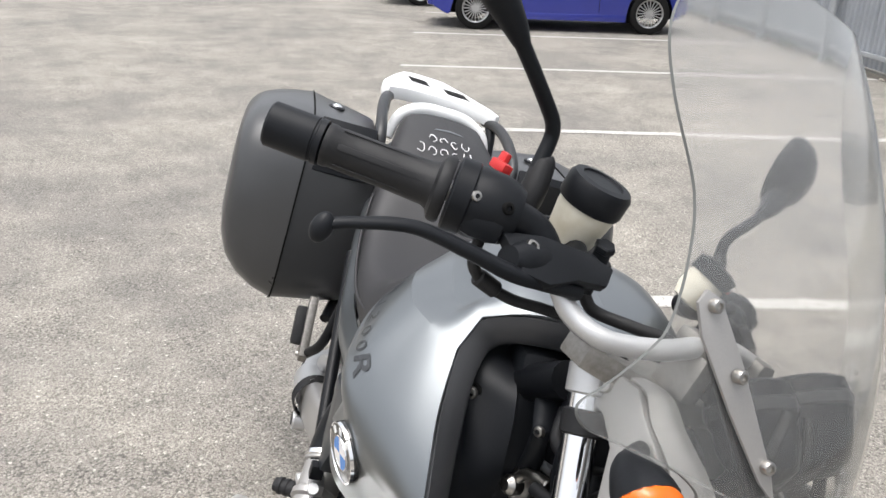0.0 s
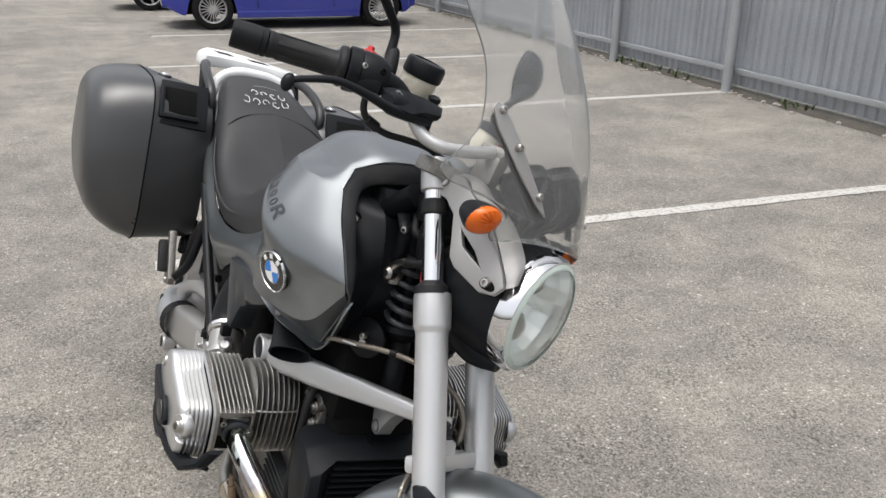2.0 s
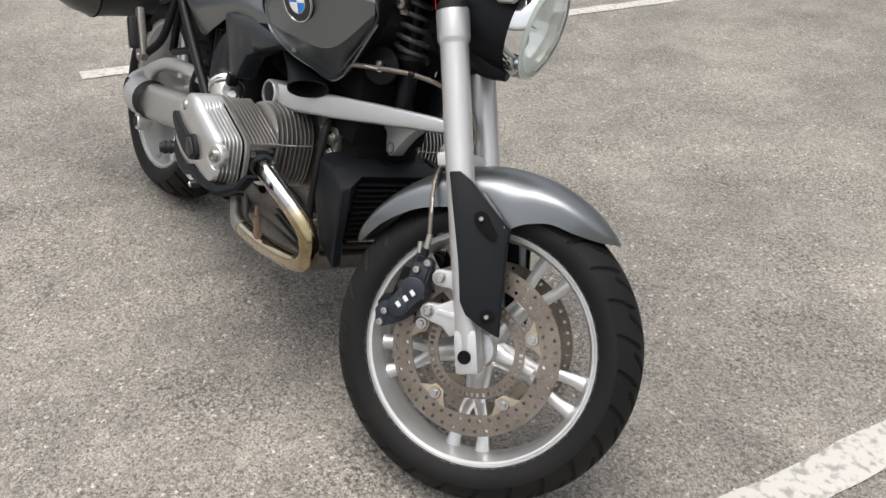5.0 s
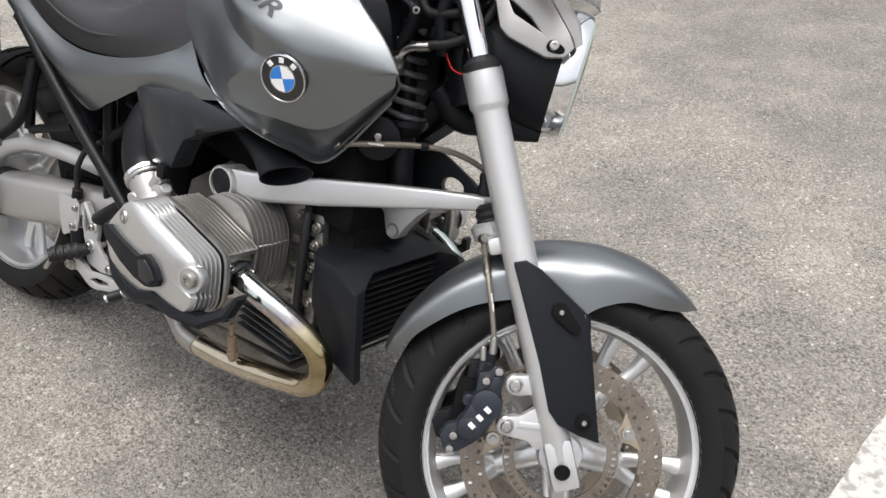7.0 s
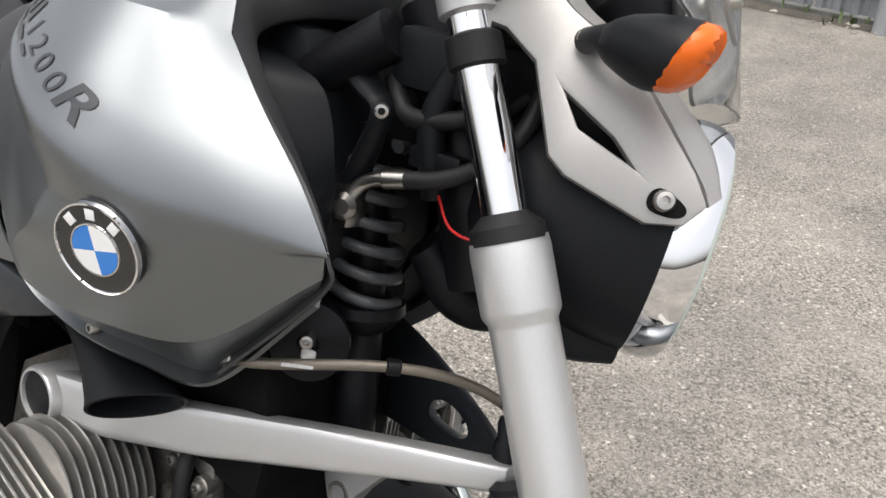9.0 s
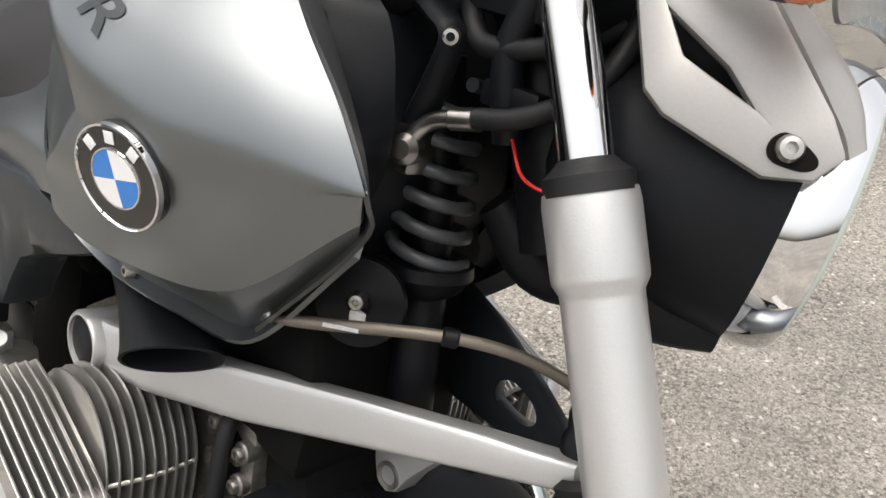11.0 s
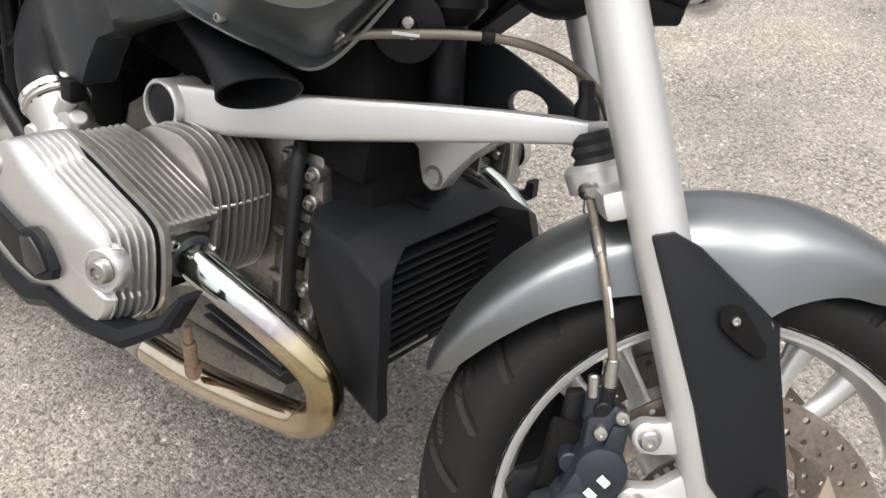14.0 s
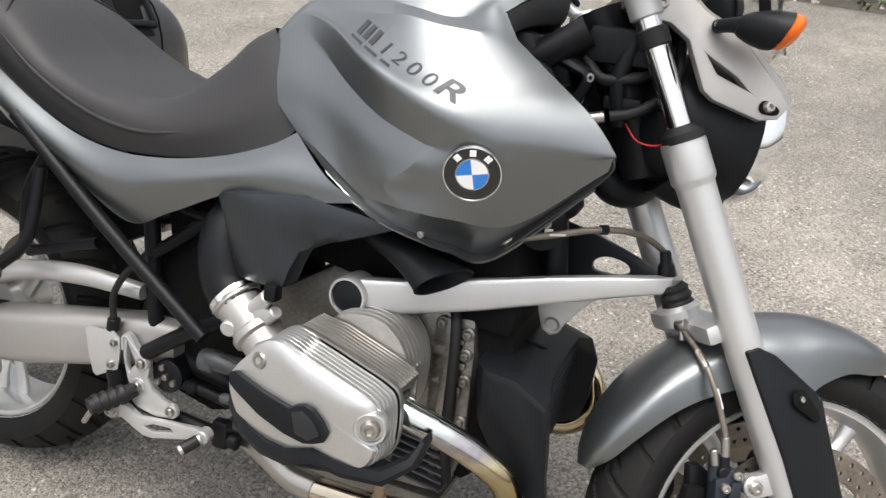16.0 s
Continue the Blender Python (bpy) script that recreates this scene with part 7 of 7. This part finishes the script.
def build_frame():
    head = body("steering_head", joined(tube([(1.20, 0, 0.80), (1.16, 0, 0.90), (1.10, 0, 1.02)], [0.03, 0.034, 0.036], 18), tube([(1.10, -0.055, 0.99), (1.0, -0.07, 0.92), (0.80, -0.09, 0.78), (0.70, -0.10, 0.62)], 0.022, 12), tube([(1.10, 0.055, 0.99), (1.0, 0.07, 0.92), (0.80, 0.09, 0.78), (0.70, 0.10, 0.62)], 0.022, 12)), DARK, "black steel frame")
    # Plain matt black blocks fill the inside of the frame.
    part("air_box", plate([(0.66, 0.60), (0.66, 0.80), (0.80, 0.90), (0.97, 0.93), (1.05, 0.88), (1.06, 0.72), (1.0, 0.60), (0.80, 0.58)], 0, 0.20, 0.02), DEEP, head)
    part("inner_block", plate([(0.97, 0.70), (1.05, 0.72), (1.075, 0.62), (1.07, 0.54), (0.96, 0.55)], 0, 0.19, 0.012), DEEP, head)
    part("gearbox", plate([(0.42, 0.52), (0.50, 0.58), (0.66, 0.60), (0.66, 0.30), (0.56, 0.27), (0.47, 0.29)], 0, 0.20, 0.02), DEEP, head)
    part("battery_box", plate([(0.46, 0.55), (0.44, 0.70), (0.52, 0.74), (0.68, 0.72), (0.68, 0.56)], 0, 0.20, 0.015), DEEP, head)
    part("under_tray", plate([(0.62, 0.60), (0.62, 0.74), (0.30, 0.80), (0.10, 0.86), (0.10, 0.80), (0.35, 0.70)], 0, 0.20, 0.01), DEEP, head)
    rails = joined(tube([(1.165, -0.045, 0.985), (1.15, -0.05, 0.93), (1.16, -0.04, 0.87)], 0.012, 10), box(0.10, 0.11, 0.05, (1.15, 0, 0.975), 0.01))
    part("lock_housing", rails, BLACK, head)
    part("cable_loom", tube([(1.10, -0.045, 0.955), (1.13, -0.055, 0.93), (1.18, -0.045, 0.94), (1.20, 0.0, 0.96)], 0.008, 10), GRIP, head)
    part("lower_cowl", tube([(1.12, 0.02, 0.81), (1.155, 0.045, 0.772), (1.185, 0.075, 0.772), (1.205, 0.105, 0.805)], [0.025, 0.036, 0.036, 0.028], 16, flat=0.8), BLACK, head)

    def tubes():
        yield [(0.205, -0.178, 0.742), (0.40, -0.184, 0.592), (0.602, -0.190, 0.452)], 0.0125
        yield [(0.18, -0.13, 0.49), (0.34, -0.135, 0.540)], 0.010
        yield [(0.24, -0.13, 0.70), (0.18, -0.13, 0.60), (0.17, -0.13, 0.49)], 0.011
        yield [(0.437, -0.12, 0.62), (0.445, -0.12, 0.52), (0.462, -0.12, 0.34)], 0.014
        yield [(0.430, -0.12, 0.53), (0.50, -0.12, 0.582), (0.60, -0.12, 0.66)], 0.012
        yield [(0.50, -0.12, 0.632), (0.62, -0.125, 0.612)], 0.009
        yield [(0.46, -0.15, 0.375), (0.54, -0.155, 0.43), (0.64, -0.16, 0.49)], 0.014
        yield [(0.46, -0.10, 0.36), (0.60, -0.10, 0.34), (0.76, -0.10, 0.32)], 0.016

    for pts, r in tubes():
        for s in (1, -1):
            body("frame_tube", tube([(a, b * s, c) for a, b, c in pts], r, 12, 5), DARK, "black painted frame tube")

    def infill():
        o = [(0.619, 0.693), (0.66, 0.704), (0.715, 0.712), (0.774, 0.720), (0.86, 0.712), (0.925, 0.702), (0.875, 0.680), (0.810, 0.655), (0.772, 0.634), (0.760, 0.605), (0.753, 0.577), (0.705, 0.570), (0.657, 0.566), (0.643, 0.60), (0.634, 0.648)]
        bm = plate(o, -0.172, 0.050, 0.010)
        bmesh.ops.triangulate(bm, faces=[f for f in bm.faces if len(f.verts) > 4])
        bmesh.ops.subdivide_edges(bm, edges=[e for e in bm.edges if e.calc_length() > 0.03], cuts=2, use_grid_fill=True)
        for v in bm.verts:
            ridge = v.co.x - 0.672 - 0.55 * (0.70 - v.co.z)
            v.co.y += 0.16 * max(0, ridge) * (0.8 if v.co.z < 0.66 else 0.25) + 0.30 * max(0, -ridge) - 0.022
        return bm

    for s, p in zip((1, -1), both(infill, "infill_panel", ANTHRACITE, "black plastic panel below the tank")):
        part("screw", hexbolt((0.948, -0.196 * s, 0.698), (0, -s, 0), 0.0055, 0.004), STEEL, p)

    def snorkel():
        pts = [V(0.800, -0.118, 0.690), V(0.850, -0.138, 0.676), V(0.900, -0.150, 0.657), V(0.942, -0.160, 0.640), V(0.984, -0.166, 0.628)]
        bm = tube(pts, [0.026, 0.027, 0.028, 0.030, 0.034], 28, 7, caps=False, flat=0.75)
        for v in bm.verts:
            if v.co.x > 0.90:
                f = min(1, (v.co.x - 0.90) / 0.08)
                v.co.x += f * ((v.co.y + 0.153) * 0.55 + (v.co.z - 0.626) * 0.75)
        bm.normal_update()
        bmesh.ops.solidify(bm, geom=bm.faces[:], thickness=0.003)
        return bm

    both(snorkel, "intake_snorkel", BLACK, "black air intake snorkel with an oval mouth")

    # shaft drive side
    drive = body("swing_arm", loft([[V(x, y + w * math.copysign(abs(math.cos(a)) ** 0.5, math.cos(a)), z + h * math.copysign(abs(math.sin(a)) ** 0.5, math.sin(a))) for a in (2 * math.pi * k / 20 for k in range(20))] for x, y, z, w, h in ((0.50, -0.100, 0.385, 0.03, 0.04), (0.44, -0.105, 0.382, 0.035, 0.044), (0.32, -0.117, 0.358, 0.036, 0.050), (0.20, -0.135, 0.338, 0.036, 0.054), (0.10, -0.150, 0.325, 0.034, 0.05))]), BRACKET, "silver shaft drive swing arm")
    part("final_drive", joined(turned([(0.05, 0.04), (0.085, 0.03), (0.088, -0.01), (0.06, -0.06), (0.045, -0.075), (0.041, -0.078)], (0.005, -0.105, 0.318), (0, 1, 0), 32), tube([(0.10, -0.145, 0.325), (0.06, -0.145, 0.32), (0.02, -0.14, 0.318)], [0.05, 0.055, 0.06], 18)), SILVER, drive)
    part("hub_cap", turned([(0.0003, 0.080), (0.034, 0.079), (0.039, 0.074), (0.040, 0.065)], (0.005, -0.105, 0.318), (0, -1, 0), 32), BLACK, drive)
    part("boot", turned([(0.052, -0.02), (0.056, -0.01), (0.050, 0.0), (0.056, 0.01), (0.052, 0.02)], (0.115, -0.149, 0.328), (1, 0.08, 0.10), 24), GRIP, drive)
    part("joint_cap", joined(turned([(0.0003, 0.012), (0.016, 0.012), (0.018, 0.008), (0.024, 0.008), (0.026, -0.02)], (0.115, -0.178, 0.262), (0, -1, 0), 24), tube([(0.115, -0.165, 0.262), (0.08, -0.155, 0.29), (0.04, -0.15, 0.31)], [0.024, 0.02, 0.014], 12)), SILVER, drive)
    part("joint_plug", turned([(0.0003, 0.0135), (0.0155, 0.0132), (0.0165, 0.009)], (0.115, -0.178, 0.262), (0, -1, 0), 20), BLACK, drive)
    part("top_link", tube([(0.43, -0.125, 0.470), (0.30, -0.130, 0.472), (0.18, -0.135, 0.455), (0.09, -0.14, 0.42), (0.05, -0.14, 0.39)], [0.013, 0.016, 0.016, 0.016, 0.02], 14, 6, flat=1.15), SILVER, drive)
    part("hugger", tube([(0.32, -0.02, 0.52), (0.25, -0.02, 0.62), (0.14, 0, 0.68), (0.02, 0, 0.70)], [0.06, 0.09, 0.10, 0.09], 16, 6, flat=0.16), BLACK, drive)

    # foot controls
    hanger = body("peg_hanger", plate([(0.413, 0.396), (0.422, 0.403), (0.432, 0.401), (0.445, 0.384), (0.459, 0.371), (0.472, 0.362), (0.473, 0.347), (0.470, 0.331), (0.480, 0.313), (0.503, 0.300), (0.526, 0.296), (0.533, 0.283), (0.521, 0.272), (0.492, 0.266), (0.452, 0.272), (0.440, 0.280), (0.438, 0.300), (0.427, 0.323), (0.420, 0.348), (0.415, 0.373)], -0.152, 0.012, 0.003, [(0.425, 0.388), (0.435, 0.370), (0.446, 0.353), (0.439, 0.346), (0.431, 0.332), (0.424, 0.349)]), SILVER, "silver footrest hanger plate")
    for a, b in ((0.459, 0.358), (0.453, 0.315), (0.523, 0.287)):
        part("boss", turned([(0.0003, 0.006), (0.0125, 0.006), (0.0135, 0.004), (0.0135, -0.002)], (a, -0.155, b), (0, -1, 0), 20), SILVER, hanger)
        part("bolt", hexbolt((a, -0.162, b), (0, -1, 0), 0.009, 0.006), STEEL, hanger)
    part("rim", tube([(0.417, -0.158, 0.372), (0.417, -0.158, 0.392), (0.425, -0.158, 0.398), (0.434, -0.158, 0.390), (0.450, -0.158, 0.374), (0.464, -0.158, 0.362)], 0.003, 8), SILVER, hanger)
    hub_plate = part("hub_plate", turned([(0.0003, 0.004), (0.026, 0.004), (0.030, 0.001), (0.031, -0.05)], (0.498, -0.140, 0.338), (0, -1, 0), 28), DARK, hanger, "round black hub cover")
    for a, b in ((0.491, 0.354), (0.483, 0.326), (0.514, 0.331), (0.498, 0.338)):
        part("hub_bolt", hexbolt((a, -0.146, b), (0, -1, 0), 0.0062, 0.005), STEEL, hub_plate)
    peg = body("footrest", tube([(0.446, -0.158, 0.305), (0.436, -0.178, 0.301), (0.420, -0.205, 0.294), (0.409, -0.226, 0.289)], [0.014, 0.0165, 0.0175, 0.016], 16, 5, flat=0.85), GRIP, "ribbed black rubber rider footrest")
    for k in range(4):
        f = 0.30 + 0.18 * k
        p = V(0.446, -0.158, 0.305).lerp(V(0.409, -0.226, 0.289), f)
        part("rib", turned([(0.0165, -0.005), (0.0178, -0.003), (0.0180, 0.003), (0.0165, 0.005)], p, (0.037, 0.068, 0.016), 16), GRIP, peg)
    part("feeler", rod((0.408, -0.218, 0.280), (0.395, -0.222, 0.255), 0.005, 10), STEEL, peg)
    pedal = body("brake_pedal", plate([(0.395, 0.262), (0.402, 0.274), (0.424, 0.281), (0.442, 0.277), (0.466, 0.264), (0.524, 0.272), (0.580, 0.278), (0.600, 0.279), (0.604, 0.268), (0.596, 0.260), (0.559, 0.250), (0.494, 0.232), (0.474, 0.232), (0.455, 0.240), (0.430, 0.252), (0.405, 0.248)], -0.166, 0.011, 0.003, [(0.476, 0.249), (0.496, 0.259), (0.532, 0.262), (0.538, 0.257), (0.515, 0.251), (0.496, 0.245)]), SILVER, "silver brake pedal")
    part("pivot_bolt", joined(turned([(0.0003, 0.004), (0.014, 0.004), (0.015, 0.0), (0.015, -0.02)], (0.410, -0.172, 0.262), (0, -1, 0), 20), hexbolt((0.410, -0.178, 0.262), (0, -1, 0), 0.009, 0.006)), STEEL, pedal)
    part("toe_peg", joined(rod((0.600, -0.160, 0.272), (0.600, -0.180, 0.270), 0.0125, 16), rod((0.600, -0.180, 0.270), (0.579, -0.208, 0.253), 0.008, 14)), SILVER, pedal)
    part("pedal_rubber", rod((0.597, -0.183, 0.267), (0.582, -0.204, 0.2555), 0.0105, 16), GRIP, pedal)
    guard = body("heel_guard", plate([(0.341, 0.394), (0.351, 0.401), (0.373, 0.400), (0.402, 0.403), (0.415, 0.393), (0.416, 0.367), (0.412, 0.335), (0.391, 0.324), (0.367, 0.311), (0.360, 0.315), (0.350, 0.344)], -0.163, 0.003, 0.001), SILVER, "bare aluminium heel guard plate")
    for a, b in ((0.406, 0.384), (0.400, 0.343)):
        part("bolt", hexbolt((a, -0.167, b), (0, -1, 0), 0.007, 0.006), STEEL, guard)
    part("reservoir", rod((0.396, -0.150, 0.330), (0.405, -0.150, 0.29), 0.017, 16), DARK, guard)
    part("hose_end", rod((0.392, -0.155, 0.400), (0.395, -0.155, 0.422), 0.011, 16), DARK, guard)
    body("brake_linkage", joined(tube([(0.51, -0.128, 0.325), (0.56, -0.128, 0.326), (0.63, -0.130, 0.318)], 0.010, 12), turned([(0.011, -0.012), (0.014, -0.008), (0.011, -0.004), (0.014, 0.0), (0.011, 0.004), (0.013, 0.010)], (0.545, -0.128, 0.326), (1, 0, 0), 16), rod((0.40, -0.130, 0.268), (0.64, -0.130, 0.250), 0.014, 12), box(0.03, 0.02, 0.05, (0.610, -0.135, 0.262), 0.006)), DARK, "black brake linkage below the gearbox")
    for p, q, r in (((0.60, -0.175, 0.415), (0.67, -0.190, 0.418), 0.011), ((0.575, -0.15, 0.395), (0.67, -0.16, 0.405), 0.020), ((0.625, -0.165, 0.345), (0.655, -0.170, 0.350), 0.009)):
        body("gearbox_boss", turned([(r * 0.6, 0.0), (r, 0.004), (r, 0.03), (r * 0.8, 0.034), (r * 0.8, (V(*q) - V(*p)).length)], p, tuple(V(*q) - V(*p)), 18, True), SPRING, "cast metal gearbox fitting")
    body("rear_brake_hose", tube([(0.394, -0.155, 0.42), (0.398, -0.160, 0.47), (0.43, -0.16, 0.52), (0.46, -0.15, 0.54)], 0.006, 10), GRIP, "black rubber hose behind the footrest")

    def pillion():
        return plate([(0.112, 0.585), (0.132, 0.592), (0.150, 0.56), (0.205, 0.480), (0.202, 0.462), (0.175, 0.455), (0.160, 0.462), (0.130, 0.53)], -0.218, 0.02, 0.005)

    for s, p in zip((1, -1), both(pillion, "pillion_footrest", CAST, "folded pillion footrest with a black rubber pad")):
        part("rubber_pad", box(0.024, 0.03, 0.088, (0, 0, 0), 0.008, Matrix.Translation((0.150, -0.236 * s, 0.525)) @ Matrix.Rotation(radians(-33), 4, "Y")), GRIP, p)
        part("bolt", hexbolt((0.184, -0.230 * s, 0.472), (0, -s, 0), 0.006, 0.004), STEEL, p)
        part("stay", tube([(0.19, -0.21 * s, 0.48), (0.24, -0.19 * s, 0.54), (0.25, -0.17 * s, 0.66)], 0.011, 12), DARK, p)
    stand = body("side_stand", tube([(0.62, 0.10, 0.30), (0.60, 0.16, 0.16), (0.58, 0.235, 0.0)], [0.016, 0.014, 0.012], 12), DARK, "black side stand resting on asphalt")
    part("foot", box(0.09, 0.06, 0.012, (0.58, 0.24, 0.068), 0.004), DARK, stand)


front_wheel()
rear_wheel()
build_fork()
build_mudguard()
build_headlight()
build_screen()
build_bar()
build_tank()
build_seat()
build_luggage()
build_engine()
build_arm()
build_frame()
